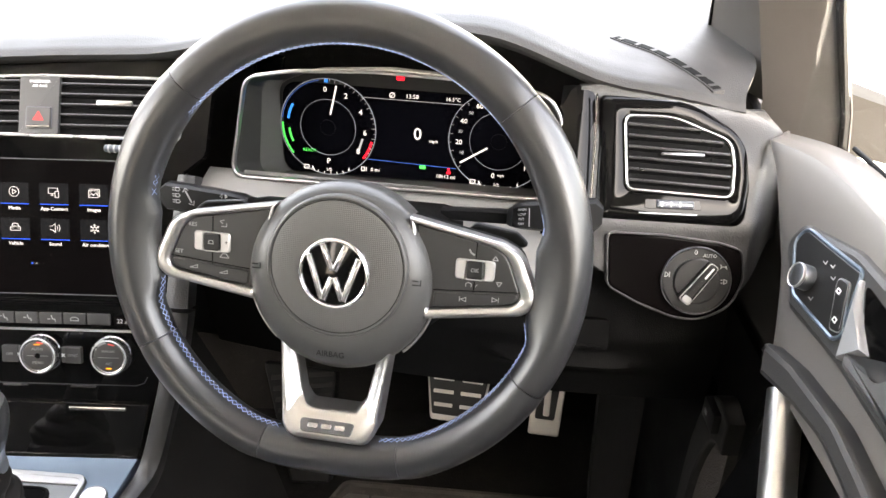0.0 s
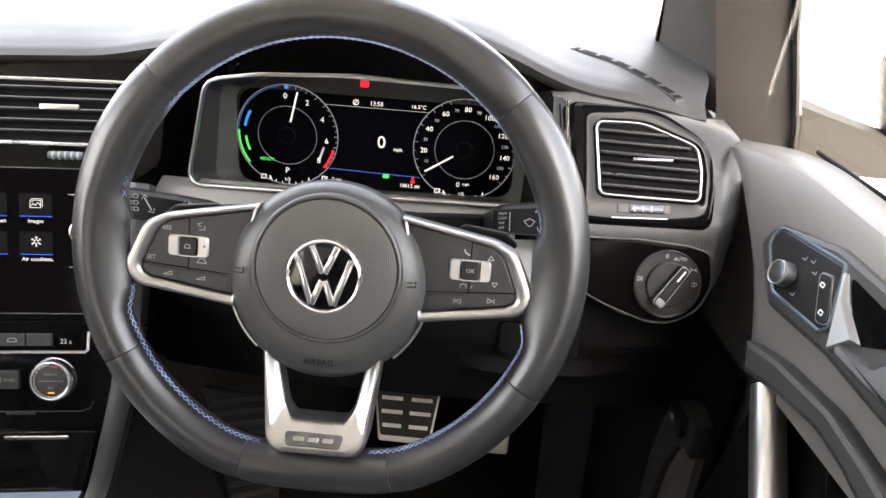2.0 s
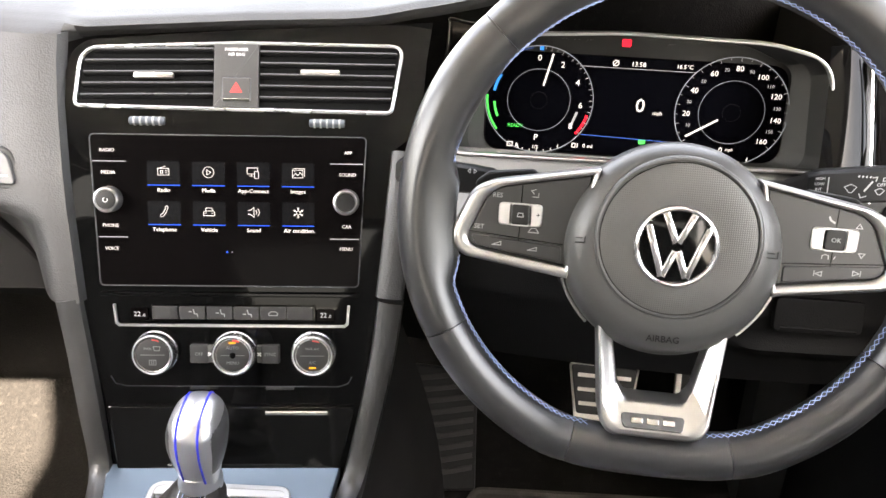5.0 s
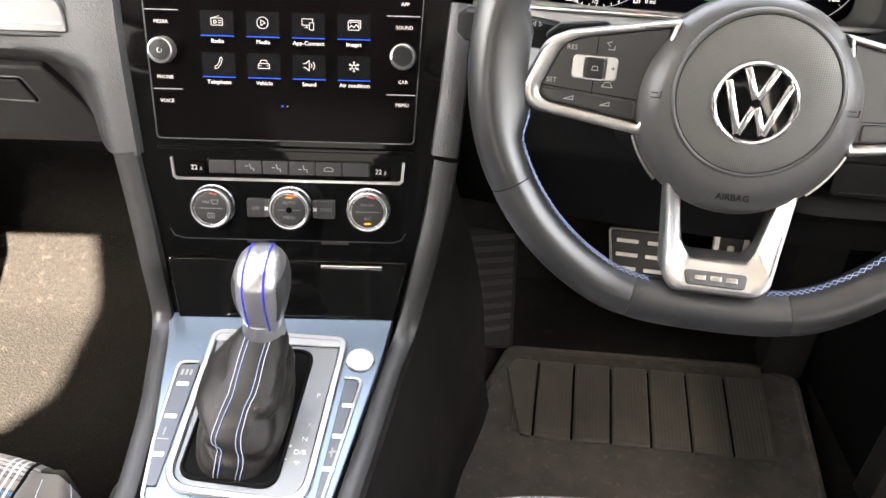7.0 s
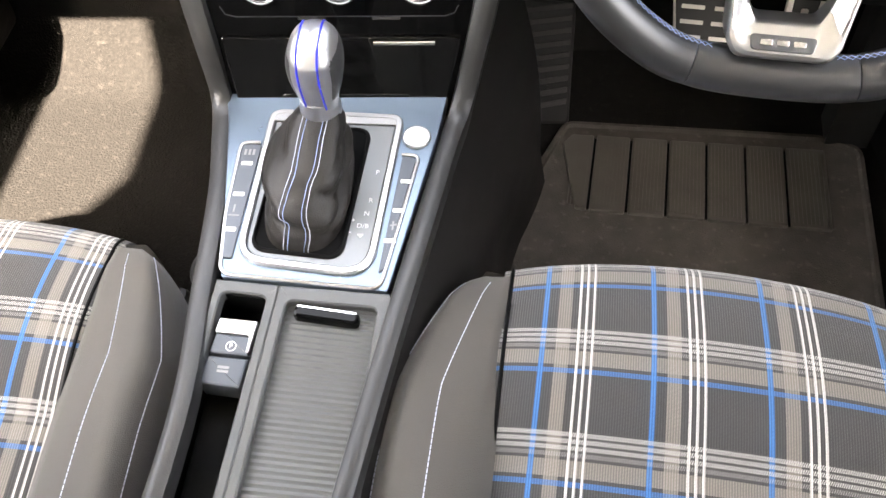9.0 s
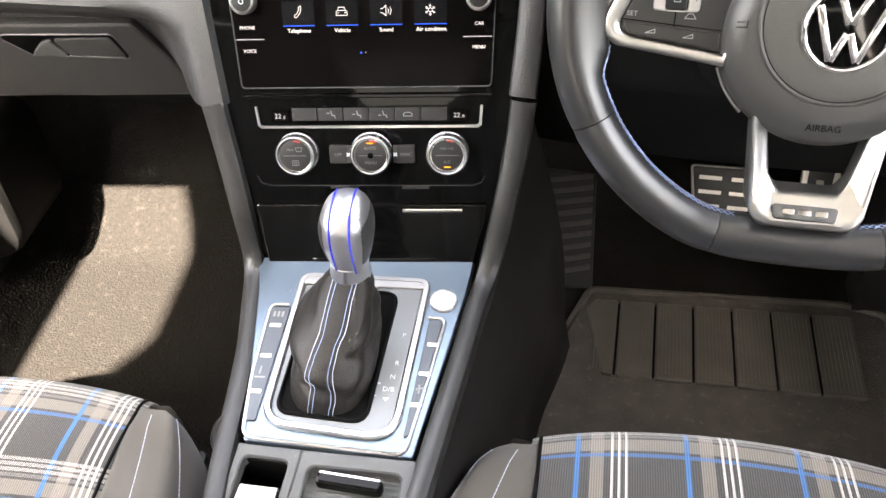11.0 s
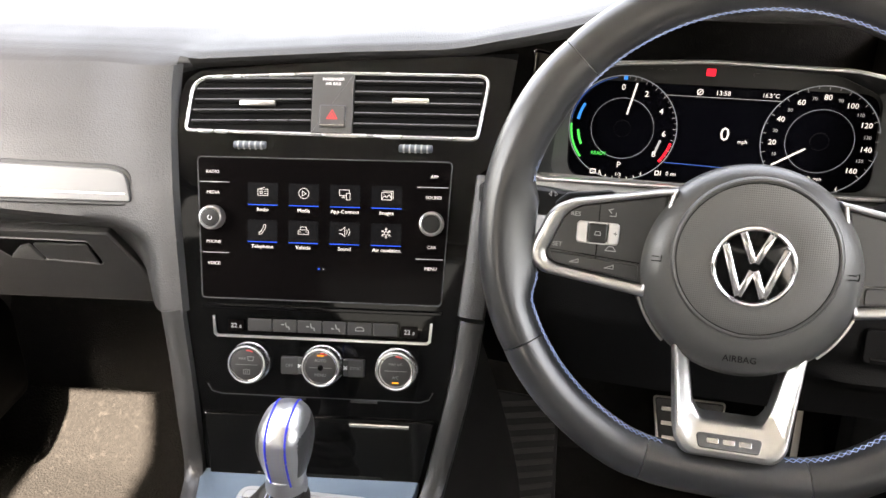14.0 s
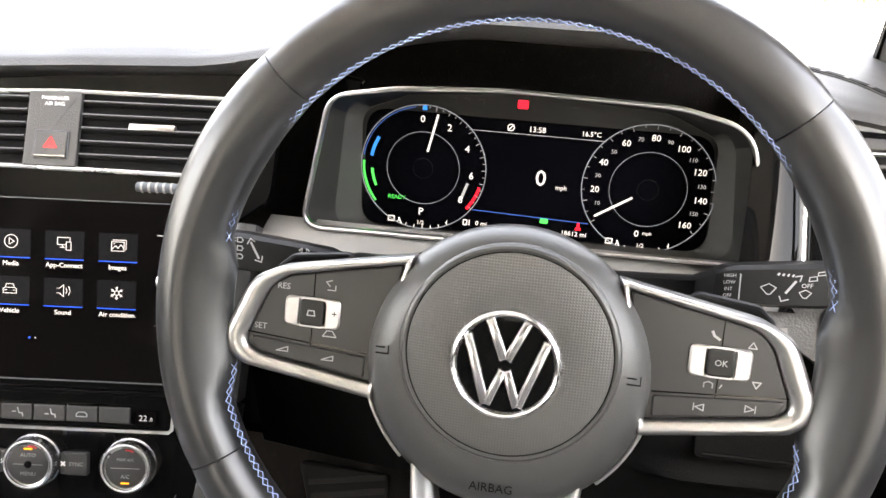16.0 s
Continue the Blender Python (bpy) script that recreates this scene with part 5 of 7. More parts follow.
part("lower_bar", move(prism(rect(0.234, 0.0040, 0, -0.0845, 0.001), -0.004, 0.0030, 0.001), Matrix()), PIANO, inf, "glossy black strip below the glass")
ZT = 0.0018
icons = {
    "Radio": [[(-5, -3), (5, -3), (5, 3), (-5, 3), (-5, -3)], [(-4, 3), (2, 5)], [(-2.6, -1.4), (-0.6, -1.4), (-0.6, 1.0), (-2.6, 1.0), (-2.6, -1.4)], [(1.5, 1), (3.5, 1)], [(1.5, -1), (3.5, -1)]],
    "Media": [[(5 * math.cos(q * math.pi / 10), 5 * math.sin(q * math.pi / 10)) for q in range(21)], [(-1.5, -2.4), (2.4, 0), (-1.5, 2.4), (-1.5, -2.4)]],
    "App-Connect": [[(-5.5, -1), (-5.5, 4.5), (4, 4.5), (4, 1.2)], [(-5.5, -1), (1, -1)], [(1.2, -5), (4.8, -5), (4.8, 1.2), (1.2, 1.2), (1.2, -5)], [(-1.5, -1), (-1.5, -3)], [(-3.5, -3), (0, -3)]],
    "Images": [[(-5, -4), (4.5, -4), (4.5, 3), (-5, 3), (-5, -4)], [(-4, 4.4), (6, 4.4), (6, -3)], [(-5, -3), (-2, 0), (0, -2), (2, 1), (4.5, -2)], [(-3.4, 1.6), (-2.6, 1.6)]],
    "Telephone": [[(-3.2, -5), (-0.6, -4.2), (2.0, -0.5), (3.4, 3.6), (2.6, 5.2), (0.9, 4.2), (1.0, 2.0), (-1.2, -1.8), (-3.4, -2.8), (-3.2, -5)]],
    "Vehicle": [[(-5, -3.5), (-5, 0), (-3.4, 0.8), (-2.6, 3.6), (2.6, 3.6), (3.4, 0.8), (5, 0), (5, -3.5), (-5, -3.5)], [(-3.6, 0.8), (3.6, 0.8)], [(-4, -1.2), (-2.4, -1.2)], [(2.4, -1.2), (4, -1.2)]],
    "Sound": [[(-5, -1.8), (-3, -1.8), (0.2, -4.6), (0.2, 4.6), (-3, 1.8), (-5, 1.8)], [(2.0, -2), (2.8, 0), (2.0, 2)], [(4.0, -3.4), (5.2, 0), (4.0, 3.4)]],
    "Air condition.": [[(1.8 * math.cos(q * math.pi / 6), 1.8 * math.sin(q * math.pi / 6)) for q in range(13)]]
    + [[(1.8 * math.cos(q * math.pi / 3 + 0.52), 1.8 * math.sin(q * math.pi / 3 + 0.52)), (5 * math.cos(q * math.pi / 3 + 0.52), 5 * math.sin(q * math.pi / 3 + 0.52))] for q in range(6)]
    + [[(4.2 * math.cos(q * math.pi / 3 + 0.30), 4.2 * math.sin(q * math.pi / 3 + 0.30)), (3.0 * math.cos(q * math.pi / 3 + 0.52), 3.0 * math.sin(q * math.pi / 3 + 0.52)), (4.2 * math.cos(q * math.pi / 3 + 0.74), 4.2 * math.sin(q * math.pi / 3 + 0.74))] for q in range(6)],
}
for k, (txt, lines) in enumerate(icons.items()):
    x = -0.0577 + 0.0399 * (k % 4)
    y = 0.0255 if k < 4 else -0.0100
    tile = part("tile", prism(rect(0.0290, 0.0205, x, y, 0.0006), ZT - 0.0004, ZT + 0.0001), TILE, gl, "dark menu tile")
    part("icon", move(strokes([[(px * 0.00098, py * 0.00098) for px, py in ln] for ln in lines], 0.00040, ZT + 0.0001, 0.0002), Matrix.Translation((x, y + 0.0010, 0))), INK, gl, "white line icon")
    part("underline", strokes([[(x - 0.0142, y - 0.0110), (x + 0.0142, y - 0.0110)]], 0.0007, ZT, 0.0003), BLUE, gl, "blue line")
    lettering(txt, 0.0050, x + (0.001 if k == 7 else 0), y - 0.0155, ZT + 0.0002, gl, INK)
part("page_dot", prism(circle(0.0009, 12, -0.0022, -0.0453), ZT, ZT + 0.0003), BLUE, gl)
part("page_dot", prism(circle(0.0006, 12, 0.0022, -0.0453), ZT, ZT + 0.0003), DIM, gl)
for sx, words in ((-1, (("RADIO", 0.0451), ("MEDIA", 0.0253), ("PHONE", -0.0222), ("VOICE", -0.0430))), (1, (("APP", 0.0452), ("SOUND", 0.0256), ("CAR", -0.0213), ("MENU", -0.0417)))):
    for txt, y in words:
        lettering(txt, 0.0043, sx * (0.1060 + 0.02 * (y - 0.0)), y, ZT + 0.0002, gl, LABEL)
    for y in (0.0354, -0.0325):
        part("divider", strokes([[(sx * (0.1195 + (y - 0.03) * 0.05), y), (sx * 0.0910, y)]], 0.0007, ZT, 0.0002), DIM, gl)
    kn = part("rotary_knob", move(lathe([(0.0115, 0.0), (0.0115, 0.009), (0.0107, 0.0110), (0.0096, 0.0115), (0.0090, 0.0106), (0.0085, 0.0104)], 40), Matrix.Translation((sx * 0.1055, 0.0015, ZT))), SATIN, inf, "knurled silver rotary knob")
    part("cap", move(lathe([(0.0086, 0.010), (0.0084, 0.0112), (0.001, 0.0116)], 32), Matrix.Translation((sx * 0.1055, 0.0015, ZT))), BUTTON, kn)
    if sx < 0:
        part("power_sign", strokes([[(-0.1055 + 0.002 * math.cos(q), 0.0015 + 0.002 * math.sin(q)) for q in (1.9 + i * 0.55 for i in range(10))]], 0.0005, ZT + 0.0116), PRINT, kn)

# ---------------------------------------------------------------- climate controls
CF = con_frame(0.0163, 0.36, 0.50)
cc = thing("climate_panel", CF, "black climate control panel with three round dials and a key row", "climate control")
zc = 0.0010
part("bracket", strokes([[(-0.1055, 0.0016), (-0.1042, -0.0150), (-0.1015, -0.0172), (0.1032, -0.0172), (0.1060, -0.0150), (0.1073, 0.0016)]], 0.0023, 0.0004, 0.0022), SATIN, cc, "bright chrome bracket line")
row = part("key_bed", prism(rect(0.150, 0.0145, 0.002, -0.0052, 0.002), -0.002, 0.0012, 0.0006), PIANO, cc)
for i in range(6):
    x = -0.0595 + 0.0245 * i
    key = part("key", prism(rect(0.0236, 0.0120, x, -0.0052, 0.001), 0.0, 0.0032, 0.0008), GLOVE, cc, "dark grey key")
    if 0 < i < 4:
        part("seat_sign", strokes([[(x + 0.001, -0.002), (x + 0.002, -0.0060), (x + 0.0045, -0.0060), (x + 0.0048, -0.0085)], [(x - 0.003, -0.003 - 0.001 * i), (x - 0.0005, -0.003 - 0.001 * i)]], 0.0007, 0.0032), FAINT, key)
    elif i == 4:
        part("recirculate_sign", strokes([[(x - 0.004, -0.007), (x - 0.004, -0.005), (x - 0.002, -0.0035), (x + 0.002, -0.0035), (x + 0.004, -0.005), (x + 0.004, -0.007), (x - 0.004, -0.007)]], 0.0006, 0.0032), FAINT, key)
for x in (-0.0835, 0.0860):
    disp = part("temperature_display", prism(rect(0.016, 0.0110, x, -0.0070, 0.001), -0.001, 0.0016), DARKGLASS, cc)
    lettering("22", 0.0064, x - 0.0018, -0.0070, 0.0018, disp, DIM)
    lettering(".0", 0.0042, x + 0.0040, -0.0079, 0.0018, disp, DIM)
for j, x in enumerate((-0.0701, 0.0023, 0.0748)):
    y = -0.0430
    kn = part("dial", move(lathe([(0.0222, 0.0), (0.0218, 0.003), (0.0206, 0.0042), (0.0204, 0.0125), (0.0196, 0.0140), (0.0180, 0.0142), (0.0176, 0.0132), (0.0170, 0.0130)], 56), Matrix.Translation((x, y, -0.002))), DIALRIM, cc, "black knurled climate dial with a silver rim")
    part("rim", move(ring(circle(0.0197, 48), circle(0.0184, 48), 0.010, 0.0146, 0.0004), Matrix.Translation((x, y, -0.002))), SATIN, kn, "bright silver rim")
    ribs = []
    for i in range(48):
        a = 2 * math.pi * i / 48
        ribs.append([(x + 0.0203 * math.cos(a), y + 0.0203 * math.sin(a)), (x + 0.0208 * math.cos(a), y + 0.0208 * math.sin(a))])
    part("knurling", strokes(ribs, 0.0010, 0.003, 0.0085), DIALRIM, kn)
    face = part("face", move(lathe([(0.0172, 0.008), (0.0171, 0.0128), (0.014, 0.0134), (0.001, 0.0134)], 40), Matrix.Translation((x, y, -0.002))), GLOVE, kn, "dark grey dial face")
    zf = 0.0116
    part("line", strokes([[(x - 0.0115, y), (x + 0.0115, y)]], 0.0005, zf), KEYPRINT, kn)
    if j == 1:
        lettering("AUTO", 0.0045, x, y + 0.0075, zf, kn, KEYPRINT)
        lettering("MENU", 0.0045, x, y - 0.0078, zf, kn, KEYPRINT)
        part("lamp", strokes([[(x - 0.003, y + 0.0128), (x + 0.003, y + 0.0128)]], 0.0012, zf), AMBER, kn, "amber lamp, lit")
        part("centre_dot", prism(circle(0.0030, 20, x, y), zf - 0.0003, zf + 0.0006, 0.0003), PIANO, kn)
    elif j == 2:
        lettering("MAX A/C", 0.0034, x, y + 0.0070, zf, kn, KEYPRINT)
        lettering("A/C", 0.0043, x, y - 0.0070, zf, kn, KEYPRINT)
        part("lamp", strokes([[(x - 0.0028, y - 0.0122), (x + 0.0028, y - 0.0122)]], 0.0012, zf), AMBER, kn, "amber lamp, lit")
    else:
        lettering("MAX", 0.0034, x - 0.0045, y + 0.0062, zf, kn, KEYPRINT)
        part("demist_sign", strokes([[(x + 0.001, y + 0.0085), (x + 0.0078, y + 0.0085), (x + 0.0068, y + 0.0045), (x + 0.002, y + 0.0045), (x + 0.001, y + 0.0085)]], 0.0007, zf), KEYPRINT, kn)
        part("rear_demist_sign", strokes([[(x - 0.0032, y - 0.0100), (x + 0.0032, y - 0.0100), (x + 0.0032, y - 0.0052), (x - 0.0032, y - 0.0052), (x - 0.0032, y - 0.0100)], [(x - 0.001, y - 0.009), (x - 0.001, y - 0.0062)], [(x + 0.001, y - 0.009), (x + 0.001, y - 0.0062)]], 0.0006, zf), KEYPRINT, kn)
    part("red_arc", strokes([[(x + 0.0152 * math.cos(q), y + 0.0152 * math.sin(q)) for q in (1.15 + i * 0.08 for i in range(6))]], 0.0012, zf), REDPRINT, kn)
    kn.matrix_basis = Matrix.Translation((x, y, 0)) @ Matrix.Diagonal((0.93, 0.93, 0.92, 1)) @ Matrix.Translation((-x, -y, 0))
for x, txt in ((-0.0300, "OFF"), (0.0350, "SYNC")):
    pb = part("push_key", prism(rect(0.0170, 0.0175, x, -0.0440, 0.0015), -0.001, 0.0036, 0.001), GLOVE, cc, "dark grey push key")
    lettering(txt, 0.0043, x, -0.0440, 0.0038, pb, KEYPRINT)
    xx = -0.0200 if x < 0 else 0.0250
    fk = part("fan_key", prism(rect(0.0045, 0.0165, xx, -0.0440, 0.001), -0.001, 0.0030, 0.0008), GREY, cc)
    part("fan_sign", strokes([[(xx - 0.0013, -0.0453), (xx + 0.0013, -0.0427)], [(xx - 0.0013, -0.0427), (xx + 0.0013, -0.0453)]], 0.0012, 0.0031), PRINT, fk)
part("lower_line", strokes([[(-0.1120, -0.0660), (-0.1080, -0.0730), (-0.098, -0.0755), (0.098, -0.0755), (0.1065, -0.0725), (0.1100, -0.0660)]], 0.0007, 0.0004, 0.0009), GUN, cc, "fine satin lower line")
# Two bars modelled in place of glints on the black panel.
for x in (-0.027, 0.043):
    part("glint_bar", prism(rect(0.026, 0.0022, x, -0.0775, 0.0005), 0.0, 0.0016, 0.0004), SLAT, cc, "short dark bar standing in for a glint")

# ---------------------------------------------------------------- gear selector and console top
PL = face_frame((0.0, -0.061, 0.355), (math.cos(radians(7)), math.sin(radians(7)), 0), (-math.sin(radians(7)), math.cos(radians(7)), 0.08))
gs = thing("gear_surround", PL, "blue-grey brushed console plate with silver shift surround and switch rows", "gear surround")
base = rnd([(-0.072, -0.186), (0.072, -0.194), (0.102, -0.020), (0.108, 0.030), (-0.112, 0.024), (-0.101, -0.020)], 0.003)
part("plate", prism(base, -0.012, 0.0, 0.001), STEELBLUE, gs, "brushed blue-grey plate")
so = rnd([(-0.0635, -0.172), (0.0575, -0.183), (0.0690, -0.003), (-0.0618, 0.0005)], [0.030, 0.030, 0.014, 0.014], 7)
si = rnd([(-0.0500, -0.158), (0.0480, -0.169), (0.0560, -0.0145), (-0.0475, -0.0155)], [0.018, 0.016, 0.006, 0.006], 7)
si2 = inset(so, 0.0070)
part("surround", ring(so, si2, -0.002, 0.0045, 0.0015), SATIN, gs, "satin silver shift surround")
part("top_band", prism(rnd([(-0.058, -0.0150), (0.064, -0.0165), (0.0655, -0.006), (-0.058, -0.004)], 0.003), -0.001, 0.0040, 0.001), SATIN, gs)
inner = part("shift_panel", prism(inset(si2, 0.0004), -0.002, 0.0016, 0.0006), SHIFTGREY, gs, "satin grey shift panel with gate letters")
# Flat black sheet painted for the shadow between gaiter and frame.
part("gaiter_shadow", prism(rnd([(-0.0495, -0.1570), (0.0268, -0.1635), (0.0365, -0.0230), (-0.0445, -0.0230)], 0.014, 6), 0.0010, 0.0021), VOID, inner)
part("gaiter_frame", ring(rnd([(-0.0525, -0.1600), (0.0300, -0.1670), (0.0400, -0.0200), (-0.0475, -0.0200)], 0.016, 6), rnd([(-0.0490, -0.1565), (0.0262, -0.1630), (0.0360, -0.0235), (-0.0440, -0.0235)], 0.014, 6), 0.001, 0.0045, 0.0015), HARD, inner)
for txt, x, y in (("P", 0.0500, -0.0717), ("R", 0.0475, -0.103), ("N", 0.0455, -0.1175), ("D/B", 0.0435, -0.1305), ("+", 0.0345, -0.125), ("-", 0.0330, -0.1370)):
    lettering(txt, 0.0068, x, y, 0.0018, inner, PRINT)
part("arrow", strokes([[(0.0405, -0.1395), (0.0445, -0.1395), (0.0425, -0.1420), (0.0405, -0.1395)]], 0.0012, 0.0017), PRINT, inner)
# switch rows each side in a silver outline
ml = tube(fillet([(-0.0655, -0.0400, 0.001), (-0.0838, -0.0400, 0.001), (-0.0818, -0.1200, 0.001), (-0.0735, -0.1835, 0.001), (0.0655, -0.1925, 0.001), (0.0868, -0.0498, 0.001), (0.0700, -0.0495, 0.001)], 0.011), 0.0017, 8, flat=0.8)
part("outline", ml, SATIN, gs, "silver line round the switch rows")
for side in (-1, 1):
    pts = [(-0.0660, -0.168), (-0.0775, -0.168), (-0.0815, -0.120), (-0.0815, -0.0430), (-0.0635, -0.0430)] if side < 0 else [(0.0620, -0.178), (0.0680, -0.172), (0.0840, -0.0560), (0.0800, -0.0520), (0.0710, -0.0520)]
    bank = part("switch_bank", prism(rnd(pts[::-1] if side < 0 else pts, 0.002), -0.002, 0.0018, 0.0008), BANK, gs, "dark grey switch bank")
    bars = ((-0.073, -0.066), (-0.0735, -0.101), (-0.0735, -0.139)) if side < 0 else ((0.0775, -0.081), (0.0735, -0.113), (0.0690, -0.145))
    for x, y in bars:
        part("bar_lamp", prism(rect(0.0105, 0.0042, x, y, 0.0008), 0.0016, 0.0024), PRINT, bank, "pale bar marker")
    if side < 0:
        part("sign", strokes([[(-0.077 + i * 0.004, -0.050), (-0.077 + i * 0.004, -0.055)] for i in range(3)], 0.0022, 0.0018), GREYPRINT, bank)
        part("sign", strokes([[(-0.078, -0.124), (-0.069, -0.124)], [(-0.0745, -0.113), (-0.0745, -0.120)]], 0.0016, 0.0018), GREYPRINT, bank)
    else:
        part("sign", strokes([[(0.068, -0.129), (0.0765, -0.127)], [(0.070, -0.125), (0.070, -0.133)]], 0.0016, 0.0018), GREYPRINT, bank)

sb = thing("start_button", PL @ pose(0.082, -0.0285, 0), "round silver engine start button", "start button")
part("bezel", move(lathe([(0.0138, -0.002), (0.0136, 0.002), (0.0131, 0.0026), (0.0128, 0.0018)], 40), Matrix()), SATIN, sb)
part("cap", prism(circle(0.0127, 40), -0.001, 0.0030, 0.0008), BRIGHT, sb, "satin silver cap")

# gear lever with gaiter
lever = thing("gear_lever", PL, "silver gear lever with blue inlays and stitched leather gaiter", "gear lever")
LB, LT = Vector((-0.0090, -0.0930, 0.002)), Vector((0.0045, -0.052, 0.066))


def gaiter(s, t):
    """Loose leather sleeve that leans forward and narrows upwards with soft folds."""
    a = 2 * math.pi * s
    bx, by = 0.0372, 0.0668
    tx, ty = 0.0165, 0.0155
    k = 0.35 * t + 0.65 * t ** 3.2
    sq = lambda c: math.copysign(abs(c) ** (0.68 + 0.32 * k), c)
    env = math.sin(math.pi * min(1, t * 1.05)) if t < 0.95 else 0.1
    fold = 0.0066 * abs(math.sin(t * 7.5 + 1.5 * math.sin(a + 0.6) + 0.5 * a)) ** 0.7 * env + 0.0036 * abs(math.sin(t * 5 - 1.5 * a + 0.8)) ** 0.6 * env + 0.0009 * math.sin(5 * a - 17 * t) * env + 0.0024 * abs(math.sin(t * 15 + 2.2 * math.sin(1.5 * a))) ** 0.6 * env - 0.0075 * env
    x = (bx * (1 - k) + tx * k + fold) * sq(math.cos(a))
    y = (by * (1 - k) + ty * k + fold) * sq(math.sin(a))
    c = LB.lerp(LT, k)
    return (x + c.x + 0.003 * math.sin(t * 9) * env, y + c.y, LB.z + (LT.z - LB.z) * t)


gt = part("gaiter", sheet(gaiter, 72, 36), BOOT, lever, "black creased leather gaiter", 80)
for ox in (-0.0128, -0.0092, 0.0052, 0.0088):
    pts = []
    for i in range(44):
        t = i / 43
        k = 0.35 * t + 0.65 * t ** 3.2
        a = -math.acos(math.copysign((abs(ox) / (0.0372 * (1 - k) + 0.0165 * k)) ** (1 / (0.68 + 0.32 * k)), ox))
        p = gaiter((a / (2 * math.pi)) % 1.0, t)
        pts.append((p[0], p[1] - 0.0005, p[2] + 0.0004))
    part("stitch_line", tube(pts, 0.00033, 5), THREAD if ox in (-0.0092, 0.0052) else PALE, gt, "blue and white seam stitching")
part("collar", move(lathe([(0.0178, 0.060), (0.0182, 0.066), (0.0165, 0.074), (0.0160, 0.080)], 32), Matrix.Translation((0.0050, -0.050, 0))), SATIN, lever, "silver collar")


KT = np.array(spline([(0, 0.0160, 0.0150), (0.12, 0.0172, 0.0160), (0.3, 0.0204, 0.0202), (0.55, 0.0236, 0.0262), (0.75, 0.0230, 0.0276), (0.88, 0.0192, 0.0236), (0.96, 0.0124, 0.0156), (1, 0.0008, 0.0008)], 10))


def knob(s, t):
    a = 2 * math.pi * s
    z = 0.070 + 0.067 * t
    w, d = 0.94 * float(np.interp(t, KT[:, 0], KT[:, 1])), float(np.interp(t, KT[:, 0], KT[:, 2]))
    cy = -0.049 + 0.013 * smooth01(t)
    sq = lambda c: math.copysign(abs(c) ** 0.8, c)
    return (0.0065 + w * sq(math.cos(a)), cy + d * sq(math.sin(a)), z)


kb = part("knob", sheet(knob, 56, 60), KNOB, lever, "satin silver shift knob", 80)
for xc in (-0.0095, 0.0075):      # each line keeps to an upright plane and runs over the crown
    pts = []
    steps = [(t, -1) for t in np.concatenate([np.linspace(0.10, 0.86, 30), np.linspace(0.87, 1.0, 60)])]
    for t, way in steps + [(t, 1) for t, _ in steps[:24:-1]]:
        w = 0.94 * float(np.interp(t, KT[:, 0], KT[:, 1]))
        if w <= abs(xc):
            continue
        a0 = way * math.acos(math.copysign((abs(xc) / w) ** 1.25, xc))
        p = Vector(knob((a0 / (2 * math.pi)) % 1.0, t))
        c = Vector((p.x, -0.042, p.z - 0.012 * t))
        pts.append(p + (p - c).normalized() * 0.0002)
    part("inlay", tube(pts, 0.0010, 6), BLUELINE, kb, "thin blue inlay line")
for sx in (-1, 1):
    cap = sheet(lambda s, t: Vector(knob(((0.0 if sx > 0 else 0.5) + (s - 0.5) * 0.26) % 1.0, 0.22 + 0.60 * t)) + Vector((sx * 0.0012 * (1 - (2 * s - 1) ** 4) * (1 - (2 * t - 1) ** 4), 0, 0)), 10, 12)
    part("side_inlay", cap, GREY, kb, "dark leather cheek")

# rear part of the console: tray, parking brake
top = thing("console_tray", PL, "dark grey console tray with ribbed roller cover and parking brake keys", "console tray")
for cell, hole in (([(-0.0755, -0.1880), (-0.0200, -0.1915), (-0.0400, -0.560), (-0.0900, -0.560)], [(-0.0685, -0.1995), (-0.0290, -0.2025), (-0.0475, -0.550), (-0.0800, -0.550)]),
                   ([(-0.0200, -0.1915), (0.0760, -0.1960), (0.0600, -0.560), (-0.0400, -0.560)], [(-0.0115, -0.2055), (0.0655, -0.2090), (0.0480, -0.550), (-0.0310, -0.550)])):
    part("deck_frame", ring(rnd(cell[::-1], 0.0006, 6), rnd(hole[::-1], 0.007, 6), -0.012, 0.0, 0.0014), DECK, top, "grey console deck with a rounded opening")
part("well", join(prism([(-0.0800, -0.56), (-0.036, -0.56), (-0.020, -0.200), (-0.0700, -0.196)], -0.040, -0.034)), HARD, top)
part("well_wall", prism([(-0.070, -0.2005), (-0.026, -0.2045), (-0.026, -0.198), (-0.070, -0.196)], -0.04, -0.004), HARD, top)


def roller(s, t):
    y = -0.208 - 0.352 * t
    l, r = -0.0115 - 0.0215 * t, 0.0655 - 0.0195 * t
    return (l + (r - l) * s, y + 0.006 * (1 - s) * (1 - t), -0.0085 + 0.0005 * math.cos(y * 2 * math.pi / 0.0052))


part("roller_cover", sheet(roller, 3, 270), DECK, top, "ribbed grey roller cover")
part("cover_handle", move(join(prism(rect(0.056, 0.0115, 0.0, -0.001, 0.005), -0.004, 0.0045, 0.003), tube([(-0.024, 0.0012, 0.0031), (0.024, 0.0012, 0.0031)], 0.0008, 6)), pose(0.0235, -0.2165, -0.004, 0, 0, -6)), PIANO, top, "glossy black cover handle")
part("handle_line", move(tube([(-0.025, 0.0030, 0.0040), (0.025, 0.0030, 0.0040)], 0.0016, 6), pose(0.0235, -0.2165, -0.004, 0, 0, -6)), CHROME, top, "thin chrome line")
